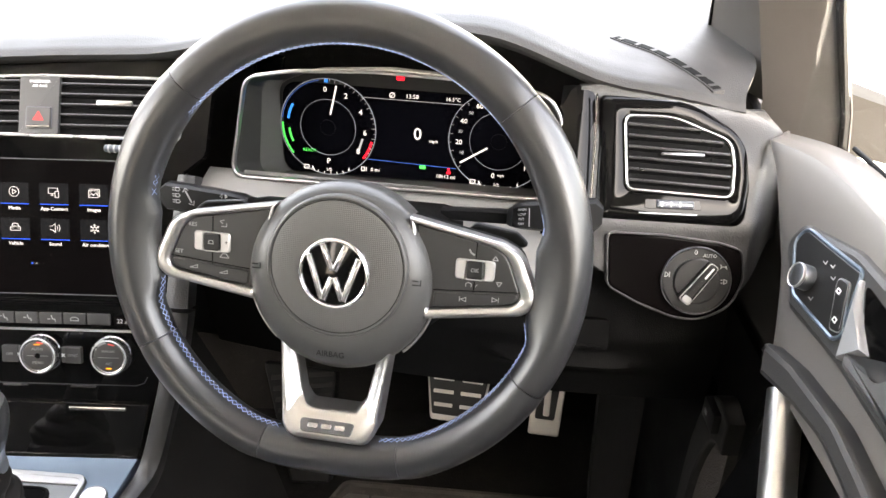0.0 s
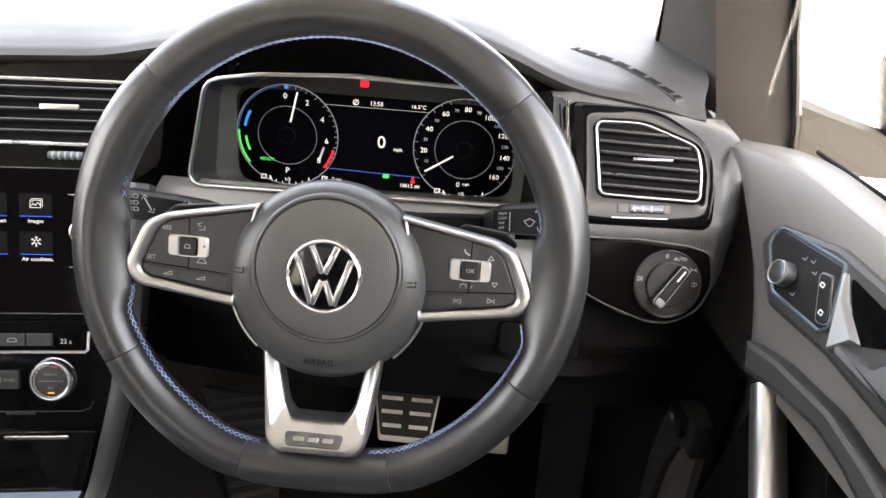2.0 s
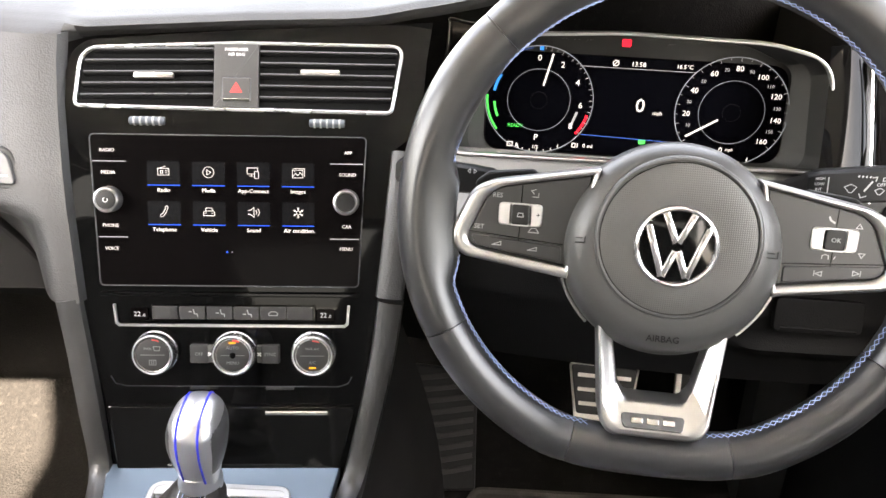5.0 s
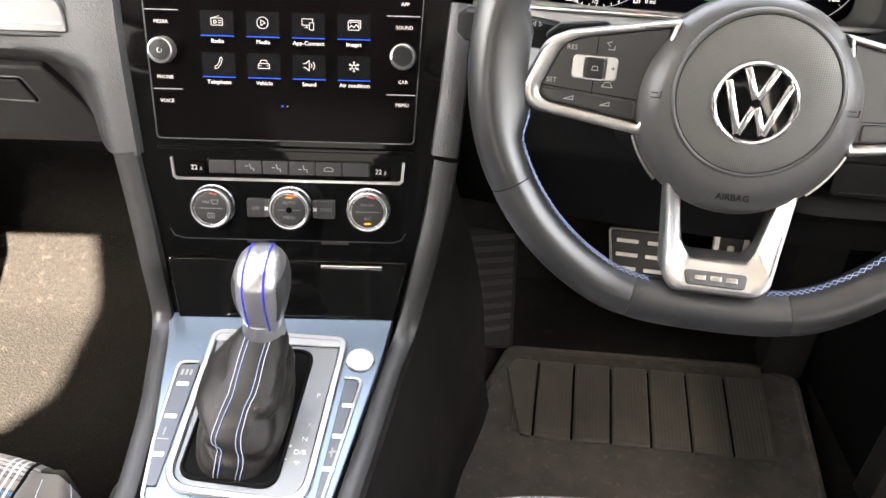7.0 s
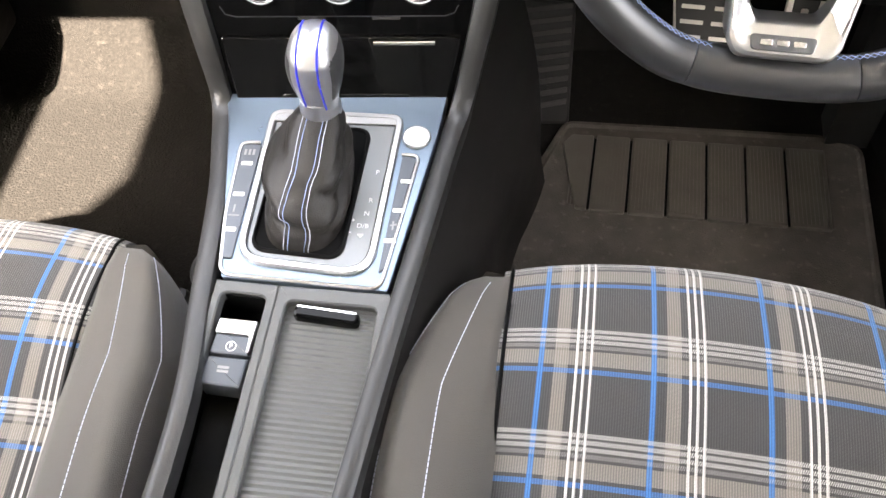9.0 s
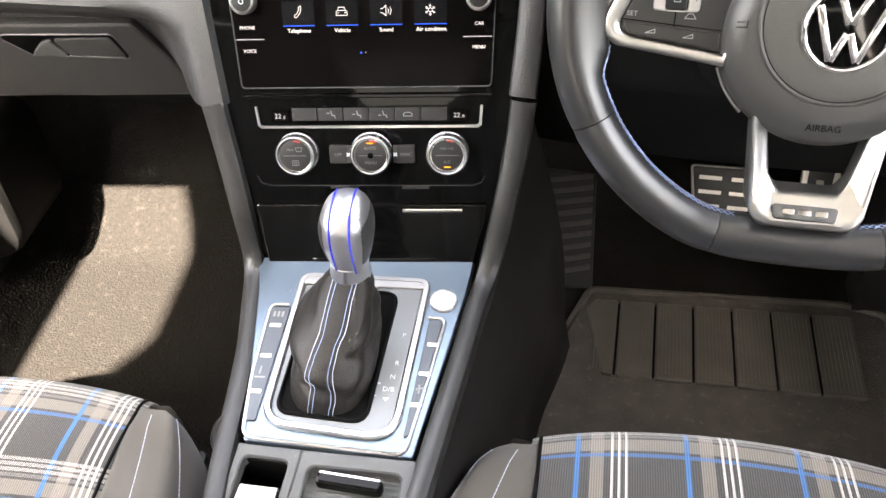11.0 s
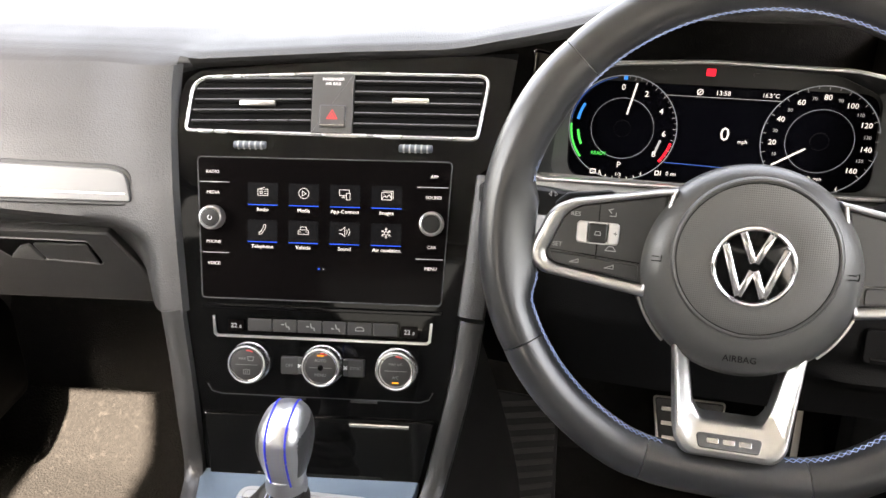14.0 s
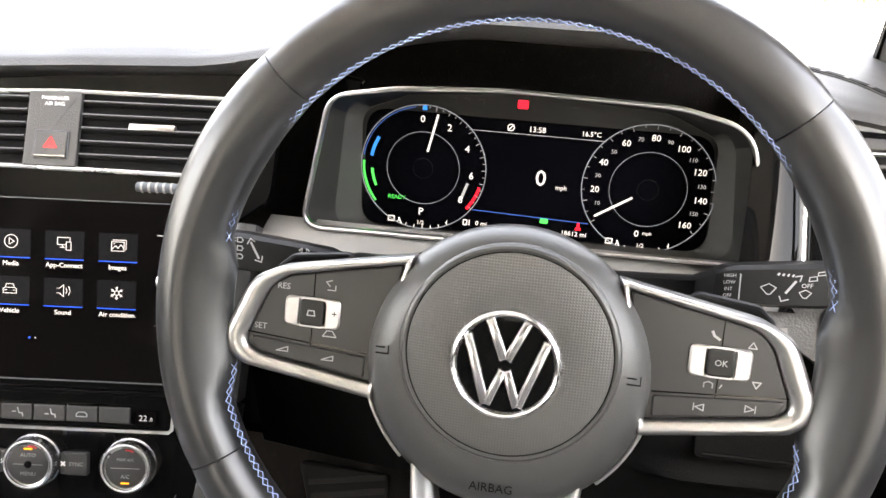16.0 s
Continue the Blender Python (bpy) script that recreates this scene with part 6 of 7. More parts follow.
pk = [(-0.0655, -0.2310), (-0.0330, -0.2330), (-0.0350, -0.2560), (-0.0690, -0.2540)]
part("brake_key", prism(rnd(pk[::-1], 0.002), -0.030, -0.004, 0.002), BANK, top, "blue-grey parking brake key")
part("brake_key_cap", prism(rnd([(-0.0650, -0.2235), (-0.0325, -0.2255), (-0.0345, -0.2545), (-0.0375, -0.2540), (-0.0372, -0.2390), (-0.0665, -0.2370)][::-1], 0.002), -0.006, -0.0010, 0.0015), SATIN, top, "silver key edge")
part("hold_key", prism(rnd([(-0.0690, -0.2555), (-0.0352, -0.2575), (-0.0375, -0.2830), (-0.0730, -0.2800)][::-1], 0.002), -0.030, -0.006, 0.002), BANK, top, "blue-grey auto hold key")
lettering("P", 0.0060, -0.0510, -0.2480, -0.0036, top, PRINT)
part("brake_ring", strokes([[(-0.0510 + 0.0042 * math.cos(q * 0.5), -0.2480 + 0.0042 * math.sin(q * 0.5)) for q in range(14)]], 0.0006, -0.0040), PRINT, top)
part("hold_sign", strokes([[(-0.058, -0.2655), (-0.050, -0.2660)], [(-0.058, -0.2690), (-0.050, -0.2695)]], 0.0022, -0.0060), GREYPRINT, top)

# ---------------------------------------------------------------- driver's side vent, light switch
dv = thing("driver_side_vent", VF, "side air vent with black slats in a chrome frame", "air vent")
sur = rnd([(-0.0755, -0.063), (0.060, -0.066), (0.064, -0.030), (0.060, 0.016), (0.010, 0.048), (-0.0735, 0.052)], [0.004, 0.014, 0.03, 0.045, 0.08, 0.006], 9)
fo = rnd([(-0.0480, -0.0355), (0.0475, -0.0400), (0.0490, -0.010), (0.0455, 0.0130), (-0.008, 0.0335), (-0.0525, 0.0335)], [0.008, 0.009, 0.03, 0.022, 0.07, 0.009], 9)
fi = inset(fo, 0.0022)
dome = [[(ax + (bx - ax) * f, ay + (by - ay) * f, h) for (ax, ay), (bx, by) in zip(sur, fo)] for f, h in
        ((0, -0.012), (0, -0.0035), (0.06, -0.0006), (0.16, 0.0014), (0.32, 0.0029), (0.5, 0.0036), (0.68, 0.0036), (0.86, 0.0028), (1, 0.0014), (1, -0.004))]
part("surround", loft(dome, False, False), PIANO, dv, "glossy black surround", 50)
part("frame", ring(fo, fi, -0.002, 0.0055, 0.0012), SATIN, dv, "bright chrome outline")
part("cavity", prism(fi, 0.0, 0.0018), VOID, dv)
for i in range(6):
    y = -0.0295 + i * 0.0101
    xr = float(np.interp(y, [-0.035, 0.0, 0.012, 0.024], [0.0440, 0.0440, 0.0360, 0.0100]))
    xl = float(np.interp(y, [-0.035, 0.035], [-0.0455, -0.0495]))
    # Body is black with the duct's shade, front edge paler as if lit.
    bm = box(xl, xr, y - 0.0012, y + 0.0014, -0.004, 0.0050, 0.0005)
    for v in bm.verts:
        v.co.y += v.co.z * 0.6 - 0.05 * (v.co.x - xl)
    sl_ = part("slat", bm, VOID, dv, "black horizontal slat")
    ye = y + 0.0052 * 0.6 + 0.0004
    part("slat_edge", tube([(xl, ye, 0.0054), (xr, ye - 0.05 * (xr - xl), 0.0054)], 0.0013, 8), SLAT, sl_)
for i in range(4):
    x = -0.038 + i * 0.022
    part("vane", box(x - 0.0008, x + 0.0008, -0.032, 0.025 - 0.006 * i, 0.0016, 0.0024), VOID, dv)
part("slider", join(box(-0.018, 0.020, -0.0030, -0.0004, 0.003, 0.0080, 0.001)), GUN, dv, "chrome slider tab")
part("shutter_slot", prism(rect(0.050, 0.0085, -0.006, -0.0470, 0.002), 0.001, 0.0046, 0.0005), BUTTON, dv)
part("shutter_wheel", prism(rect(0.034, 0.0078, -0.004, -0.0470, 0.002), 0.001, 0.0068, 0.0024), BANK, dv, "grey shutter thumbwheel")
part("shutter_mark", strokes([[(-0.016 + i * 0.008, -0.0495), (-0.016 + i * 0.008, -0.0450)] for i in range(3)], 0.0014, 0.0068), FAINT, dv)
# Thin bar modelled in place of a glint under the thumbwheel.
part("lower_glint", prism(rect(0.052, 0.0012, -0.010, -0.0555, 0.0003), 0.001, 0.0042), GUN, dv)

LF = face_frame((0.634, 0.0765, 0.596), (1, 0.12, 0), (0, 0.33, 1))
lsw = thing("light_switch_panel", LF, "round headlight rotary switch in a glossy black panel", "light switch")
po = rnd([(-0.0764, 0.0301), (-0.0731, -0.0189), (-0.0463, -0.0325), (-0.0127, -0.0450), (0.0121, -0.0475), (0.0385, -0.0336), (0.0484, -0.0087), (0.0448, 0.0183), (0.0252, 0.0241), (-0.0240, 0.0293)],
         [0.006, 0.012, 0.05, 0.04, 0.04, 0.03, 0.03, 0.008, 0.05, 0.05], 4)
part("panel", prism(po, -0.008, 0.0026, 0.002), DARKGLASS, lsw, "glossy black panel")
part("outline", ring(inset(po, -0.0016), po, -0.006, 0.0030, 0.0005), GREY, lsw)
kx, ky = 0.0055, -0.0100
part("dial_ring", move(lathe([(0.0356, 0.0), (0.0354, 0.0062), (0.0346, 0.0070), (0.0336, 0.0062), (0.0240, 0.0062)], 64), Matrix.Translation((kx, ky, 0))), BUTTON, lsw, "black dial ring with white symbols")
part("dial_edge", move(ring(circle(0.0359, 64), circle(0.0352, 64), 0.002, 0.0070, 0.0002), Matrix.Translation((kx, ky, 0))), GUN, lsw)
part("knob_disc", move(lathe([(0.0242, 0.004), (0.0240, 0.0085), (0.0225, 0.0095), (0.001, 0.0098)], 48), Matrix.Translation((kx, ky, 0))), BUTTON, lsw, "black rotary disc")
kb2 = part("grip", move(prism(rnd([(-0.0250, -0.0062), (0.0240, -0.0050), (0.0240, 0.0050), (-0.0250, 0.0062)], 0.004), 0.008, 0.0200, 0.003), pose(kx, ky, 0, 0, 0, 54)), BUTTON, lsw, "black grip bar")
part("grip_edge", move(prism(rect(0.008, 0.0095, -0.0205, 0, 0.003), 0.018, 0.0206, 0.001), pose(kx, ky, 0, 0, 0, 54)), SATIN, kb2, "silver grip end")
part("grip_line", move(strokes([[(0.008, 0), (0.020, 0)]], 0.0016, 0.0201), pose(kx, ky, 0, 0, 0, 54)), PRINT, kb2)
part("grip_rim", move(ring(rnd([(-0.0252, -0.0064), (0.0242, -0.0052), (0.0242, 0.0052), (-0.0252, 0.0064)], 0.004), rnd([(-0.0243, -0.0055), (0.0233, -0.0043), (0.0233, 0.0043), (-0.0243, 0.0055)], 0.0035), 0.0165, 0.0180), pose(kx, ky, 0, 0, 0, 54)), SATIN, kb2)
lettering("0", 0.0072, kx - 0.003, ky + 0.0298, 0.0064, lsw, FAINT)
lettering("AUTO", 0.0050, kx + 0.0115, ky + 0.0268, 0.0064, lsw, FAINT)
part("side_lamp_sign", strokes([[(kx + 0.0235, ky + 0.016), (kx + 0.0295, ky + 0.016)], [(kx + 0.023, ky + 0.0140), (kx + 0.025, ky + 0.016), (kx + 0.023, ky + 0.018)], [(kx + 0.030, ky + 0.0140), (kx + 0.028, ky + 0.016), (kx + 0.030, ky + 0.018)]], 0.0008, 0.0062), FAINT, lsw)
part("head_lamp_sign", strokes([[(kx + 0.028, ky - 0.002), (kx + 0.028, ky + 0.003), (kx + 0.031, ky + 0.0015), (kx + 0.031, ky - 0.0005), (kx + 0.028, ky - 0.002)], [(kx + 0.0235, ky + 0.002), (kx + 0.0265, ky + 0.002)], [(kx + 0.0235, ky - 0.001), (kx + 0.0265, ky - 0.001)]], 0.0008, 0.0062), FAINT, lsw)
part("fog_lamp_sign", strokes([[(kx - 0.0325, ky + 0.003), (kx - 0.0325, ky + 0.008), (kx - 0.0295, ky + 0.0065), (kx - 0.0295, ky + 0.0045), (kx - 0.0325, ky + 0.003)], [(kx - 0.028, ky + 0.003), (kx - 0.028, ky + 0.008)]], 0.0008, 0.0062), FAINT, lsw)

TIGHT = Matrix.Translation((kx, ky, 0)) @ Matrix.Diagonal((0.88, 0.88, 1, 1)) @ Matrix.Translation((-kx, -ky, 0))
for ch in lsw.children:
    if ch.name.split(".")[0] not in ("panel", "outline"):
        ch.matrix_basis = TIGHT @ ch.matrix_basis

# ---------------------------------------------------------------- driver's door
DF = face_frame((0.7085, -0.037, 0.6385), (0.17, -0.985, 0), (0.35, 0, 1))
door = thing("driver_door", DF, "dark grey trimmed car door with silver pull handle, shut", "car door")


def eased(v, reach, at, to):
    """A line through the stations with its corners rounded over reach."""
    return float(np.mean(np.interp(np.linspace(v - reach, v + reach, 13), at, to)))


def door_front(b):
    return eased(b, 0.022, [-0.42, -0.12, -0.048, -0.0097, 0.0183, 0.0532, 0.070, 0.10], [0.06, 0.035, -0.030, -0.086, -0.124, -0.1835, -0.2335, -0.28])


def door_top(a):
    return eased(a, 0.05, [-0.25, -0.219, -0.142, -0.095, 0.027, 0.127, 0.8], [0.058, 0.068, 0.087, 0.099, 0.095, 0.092, 0.085])


def door_skin(s, t):
    b = 0.10 - 0.165 * t
    a0 = door_front(b - 0.03 * (1 - t))
    a = a0 + (0.75 - a0) * s ** 1.6
    b = b + (door_top(a) - 0.10) * (1 - t)
    z = -0.020 * (1 - smooth01(t / 0.10)) + 0.006 * math.sin(math.pi * min(1, t * 1.6)) - 0.012 * (1 - math.sqrt(max(0, 1 - (1 - min(1, (a - a0) / 0.03)) ** 2)))
    return (a, b, z)


part("door_panel", sheet(door_skin, 56, 44, 0.003, False, (0, 0, 1)), DOORPAD, door, "grained grey upper door panel")
part("door_lower", sheet(lambda s, t: (door_front(-0.065) + 0.004 + 0.10 * t + (0.74 - door_front(-0.065) - 0.10 * t) * s, -0.062 - 0.40 * t, -0.030 + 0.05 * t), 30, 14, 0.01, False, (0, 0, 1)), PIANO, door, "black lower door with deep pocket")
part("window_seal", tube([(-0.106, 0.098, -0.024), (0.027, 0.097, -0.022), (0.127, 0.094, -0.022), (0.7, 0.088, -0.022)], 0.0022, 8), HARD, door, "black window seal")
part("outer_skin", box(-0.08, 0.75, 0.070, 0.085, -0.075, -0.026, 0.004), WHITECAR, door, "white painted outer sill")
band = rnd([(-0.062, 0.019), (-0.056, 0.041), (0.020, 0.0585), (0.100, 0.0575), (0.32, 0.048), (0.32, -0.016), (0.175, -0.013), (0.065, -0.0085), (-0.012, -0.014)], [0.012, 0.012, 0.05, 0.05, 0, 0, 0.02, 0.02, 0.012], 5)
part("handle_band", prism(band[::-1], -0.004, 0.0110, 0.005), DOORDARK, door, "raised grey band round switches and handle")
plate = rnd([(-0.0475, 0.0275), (-0.043, 0.0400), (0.0363, 0.0492), (0.0560, 0.0095), (0.051, 0.0040), (-0.0125, -0.0005)], [0.010, 0.011, 0.004, 0.004, 0.004, 0.010], 7)
swp = part("switch_plate", prism(plate[::-1], 0.006, 0.0125, 0.0008), BUTTON, door, "black switch plate")
part("plate_edge", ring(inset(plate[::-1], -0.003), plate[::-1], 0.008, 0.0134, 0.0010), STEELBLUE, door, "thin blue-grey metallic edge")
mk = part("mirror_knob", move(lathe([(0.0098, 0.0), (0.0097, 0.008), (0.0090, 0.0105), (0.0075, 0.0112), (0.001, 0.0112)], 32), Matrix.Translation((-0.0075, 0.0160, 0.012))), GUN, door, "round mirror adjuster knob")
part("knob_rim", move(ring(circle(0.0098, 32), circle(0.0088, 32), 0.0092, 0.0116, 0.0004), Matrix.Translation((-0.0075, 0.0160, 0.012))), SATIN, mk)
for x, y in ((-0.002, 0.0340), (0.0075, 0.0365), (0.0155, 0.0310), (0.0080, 0.0075)):
    part("mirror_sign", strokes([[(x - 0.002, y), (x + 0.002, y), (x + 0.002, y + 0.0025)]], 0.0007, 0.0125), FAINT, swp)
lkp = rnd([(0.0210, 0.0360), (0.0355, 0.0392), (0.0575, 0.0110), (0.0455, 0.0065)], 0.005)
lk = part("lock_key", prism(lkp[::-1], 0.011, 0.0145, 0.0012), BUTTON, door, "black door lock keys")
part("key_edge", ring(inset(lkp[::-1], -0.0007), lkp[::-1], 0.011, 0.0136), SATIN, lk)
for x, y in ((0.0320, 0.0300), (0.0460, 0.0145)):
    part("lock_sign", strokes([[(x - 0.002, y - 0.0015), (x + 0.002, y - 0.0015), (x + 0.002, y + 0.0012), (x - 0.002, y + 0.0012), (x - 0.002, y - 0.0015)]], 0.0008, 0.0146), PRINT, lk)
rec = rnd([(0.046, 0.0475), (0.1255, 0.0425), (0.113, 0.016), (0.086, 0.012)], [0.003, 0.004, 0.006, 0.004])
part("handle_bowl", prism(rec[::-1], 0.0095, 0.0118), PIANO, door, "dark handle recess")
part("pull_fin", loft([[(0.0405, 0.0470, 0.010), (0.0440, 0.0475, 0.010), (0.060, 0.0330, 0.010), (0.092, 0.0170, 0.010), (0.0710, -0.0020, 0.010)],
                       [(0.0410, 0.0462, 0.0128), (0.0436, 0.0466, 0.0126), (0.058, 0.0322, 0.0132), (0.089, 0.0165, 0.0125), (0.0713, -0.0010, 0.0160)],
                       [(0.0425, 0.0440, 0.0140), (0.0440, 0.0442, 0.0138), (0.056, 0.0300, 0.0155), (0.082, 0.0155, 0.0150), (0.0722, 0.0010, 0.0178)]]), PULL, door, "bright silver front fin of the pull")
gp2 = [(0.071, 0.0090), (0.1115, 0.0150), (0.1302, 0.0420), (0.1590, -0.0015), (0.0780, -0.0020)]
part("pull_grip", prism(rnd(gp2[::-1], [0.006, 0.003, 0.003, 0.006, 0.003]), 0.010, 0.0165, 0.004), PULL, door, "satin metallic pull grip")
part("grip_edge", tube([(0.1290, 0.0390, 0.0155), (0.1425, 0.0195, 0.0160), (0.1550, 0.0005, 0.0155)], lambda q: 0.0016 - 0.0009 * q, 8), SATIN, door, "bright edge of the grip")
part("window_switch", prism(rnd([(0.160, -0.0035), (0.168, 0.0005), (0.31, 0.0015), (0.31, -0.0120), (0.188, -0.0095)][::-1], 0.002), 0.008, 0.0150, 0.002), GREY, door, "grey window switch block")
arm = rnd([(-0.006, -0.044), (0.038, -0.034), (0.105, -0.0285), (0.155, -0.034), (0.30, -0.060), (0.30, -0.085), (0.140, -0.051), (0.104, -0.047), (0.054, -0.054), (0.012, -0.064)], [0.003, 0.05, 0.08, 0.08, 0, 0, 0.08, 0.08, 0.05, 0.003], 5)
part("arm_rail", prism(arm[::-1], -0.03, 0.016, 0.005), DOORDARK, door, "grey padded arm rail")
part("pocket_trim", tube([(0.026, -0.064, -0.004), (0.052, -0.088, -0.004), (0.080, -0.112, -0.004), (0.150, -0.172, -0.004)], 0.0135, 14), SATIN, door, "upright silver trim")

# mirror triangle, pillars, mirror
tri = thing("mirror_triangle", ROOM, "grey-brown trim panel between pillar and side window", "trim panel")


def bar4(rows):
    """A panel through rows of (left, right, height), 14 mm thick."""
    return loft([[(a[0], a[1], z), (b[0], b[1], z), (b[0] + 0.012, b[1] + 0.012, z), (a[0] + 0.012, a[1] + 0.012, z)] for a, b, z in rows])


part("panel", bar4([((0.706, 0.253, 0), (0.784, 0.224, 0), 0.660), ((0.704, 0.251, 0), (0.774, 0.218, 0), 0.706), ((0.678, 0.231, 0), (0.742, 0.199, 0), 0.80), ((0.600, 0.09, 0), (0.66, 0.06, 0), 1.0), ((0.53, -0.10, 0), (0.59, -0.13, 0), 1.17)]), PILLAR, tri, "fabric-grained trim")
part("window_channel", tube([(0.786, 0.222, 0.655), (0.776, 0.216, 0.706), (0.744, 0.197, 0.80), (0.662, 0.058, 1.0), (0.592, -0.132, 1.17)], 0.005, 8), PIANO, tri, "black glass channel")
# Upper rows widened outwards out of view to keep sun off the pillar's foot.
rowsp = [((0.664, 0.420), (0.716, 0.290), 0.690), ((0.662, 0.411), (0.712, 0.285), 0.736), ((0.654, 0.377), (0.694, 0.262), 0.809), ((0.595, 0.20), (0.715, 0.14), 1.0), ((0.50, -0.12), (0.66, -0.14), 1.18)]
for sx in (1, -1):
    ap = thing("a_pillar", ROOM, "grey-brown windscreen pillar trim", "pillar", "windscreen pillars")
    loops = []
    for a, b, z in rowsp:
        q = [Vector((*a, z)), Vector((*b, z)), Vector((b[0] + 0.02, b[1] + 0.05, z)), Vector((a[0] + 0.02, a[1] + 0.06, z))]
        if sx < 0:      # mirrored in the cabin's own axes
            inv = CAR.inverted()
            q = [CAR @ Vector((-(inv @ v).x, (inv @ v).y, v.z)) for v in q]
        loops.append(q)
    part("trim", loft(loops), PILLAR, ap)
    if sx > 0:
        part("vent_slot", loft([[(0.660, 0.402, 0.742), (0.668, 0.403, 0.742), (0.668, 0.412, 0.742), (0.660, 0.41, 0.742)], [(0.655, 0.377, 0.80), (0.663, 0.378, 0.80), (0.663, 0.388, 0.80), (0.655, 0.386, 0.80)]]), HARD, ap)
mir = thing("wing_mirror", pose(0.965, 0.285, 0.730, 0, 0, -4), "door mirror, its shell painted in shade, with black inner rim", "door mirror")
mo = rnd([(-0.050, -0.088), (0.100, -0.086), (0.108, 0.056), (-0.060, 0.059), (-0.080, 0.028)], [0.035, 0.03, 0.03, 0.035, 0.05], 6)
TO_BACK = Matrix(((1, 0, 0, 0), (0, 0, -1, 0), (0, 1, 0, 0), (0, 0, 0, 1)))
part("housing", move(loft([[(x * 0.55, y * 0.6, -0.085) for x, y in mo], [(x * 0.9, y * 0.92, -0.05) for x, y in mo], [(x, y, -0.01) for x, y in mo], [(x, y, 0.012) for x, y in mo], [(x, y, 0.013) for x, y in inset(mo, 0.024)]]), TO_BACK), MIRRORSHADE, mir, "mirror shell with its shade painted in")
part("rim", move(ring(inset(mo, 0.022), inset(mo, 0.028), 0.004, 0.016, 0.002), TO_BACK), PIANO, mir)
part("glass", move(prism(inset(mo, 0.028), 0.002, 0.0142), TO_BACK), MIRROR, mir, "silvered mirror glass")
part("foot", loft([[(-0.180, 0.015, -0.075), (-0.180, 0.015, -0.012), (-0.180, -0.045, -0.012), (-0.180, -0.045, -0.075)], [(-0.11, 0.02, -0.090), (-0.11, 0.02, -0.034), (-0.11, -0.03, -0.034), (-0.11, -0.03, -0.090)], [(-0.035, 0.03, -0.096), (-0.035, 0.03, -0.056), (-0.035, -0.01, -0.056), (-0.035, -0.01, -0.096)]]), MIRRORSHADE, mir)

# kick panel by the pedals
kick = thing("kick_panel", CAR, "dark grey plastic kick panel beside the pedals with a release button", "kick panel")
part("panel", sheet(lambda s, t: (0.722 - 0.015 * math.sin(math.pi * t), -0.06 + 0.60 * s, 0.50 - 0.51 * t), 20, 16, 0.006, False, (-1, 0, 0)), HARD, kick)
TO_SIDE = Matrix(((0, 0, -1, 0), (1, 0, 0, 0), (0, 1, 0, 0), (0, 0, 0, 1)))      # outline in (y, z), facing the cabin
arch_in = spline([(-0.056, 0.400, 0), (-0.036, 0.398, 0), (-0.020, 0.378, 0), (-0.004, 0.330, 0), (0.002, 0.27, 0), (-0.002, 0.16, 0), (-0.004, 0.02, 0)], 6)
arch_out = spline([(-0.056, 0.440, 0), (-0.024, 0.446, 0), (0.006, 0.420, 0), (0.024, 0.360, 0), (0.030, 0.29, 0), (0.028, 0.16, 0), (0.026, 0.02, 0)], 6)
part("arch_panel", move(prism([(p.x, p.y) for p in arch_in] + [(p.x, p.y) for p in arch_out[::-1]], -0.712, -0.694, 0.003), TO_SIDE), CONSOLE, kick, "grey panel arched round the speaker")
part("speaker", move(prism([(p.x, p.y) for p in arch_in] + [(-0.056, 0.02)], -0.712, -0.702), TO_SIDE), SPEAKER, kick, "brown speaker mesh")
part("release_button", box(0.686, 0.700, -0.040, -0.006, 0.412, 0.436, 0.003), BUTTON, kick, "small black flap release button")
part("button_sign", box(0.6850, 0.6864, -0.022, -0.016, 0.422, 0.427), FAINT, kick)
post = thing("footwell_post", ROOM, "dark grey plastic footwell side pillar", "trim panel")
part("cover", loft([[(0.600, 0.34, 0.0), (0.660, 0.34, 0.0), (0.665, 0.40, 0.0), (0.600, 0.40, 0.0)], [(0.590, 0.37, 0.42), (0.660, 0.37, 0.42), (0.665, 0.43, 0.42), (0.590, 0.43, 0.42)]]), GLOVE, post)

# ---------------------------------------------------------------- pedals, footrest, mats
bp = thing("brake_pedal", face_frame((0.386, 0.356, 0.180), (1, 0, 0), (0, 0.6, 1)), "steel brake pedal with black rubber bars", "pedal", "pedals")
bpo = rnd([(-0.0375, -0.040), (0.0395, -0.040), (0.0500, 0.0425), (-0.0500, 0.0405)], 0.006, 4)
part("plate", prism(bpo, -0.004, 0.0020, 0.002), PEDAL, bp, "brushed steel plate")
part("pad", prism(rnd([(-0.035, -0.031), (0.037, -0.031), (0.047, 0.040), (-0.047, 0.038)], 0.004), 0.001, 0.0050, 0.0015), BUTTON, bp, "black rubber pad")
for y in (0.024, 0.004, -0.016):
    for x in (-0.020, 0.021):
        part("tread", prism(rect(0.031 - 0.003 * (y < 0), 0.0056, x * (1 + y * 3), y, 0.001), 0.004, 0.0062, 0.0006), PEDAL, bp, "steel tread bar")
part("arm", loft([[(-0.008, 0.02, -0.004), (0.008, 0.02, -0.004), (0.008, 0.02, -0.02), (-0.008, 0.02, -0.02)], [(0.0, 0.12, 0.0), (0.014, 0.12, 0.0), (0.014, 0.12, -0.016), (0.0, 0.12, -0.016)], [(0.004, 0.24, 0.03), (0.018, 0.24, 0.03), (0.018, 0.24, 0.014), (0.004, 0.24, 0.014)]]), HARD, bp)
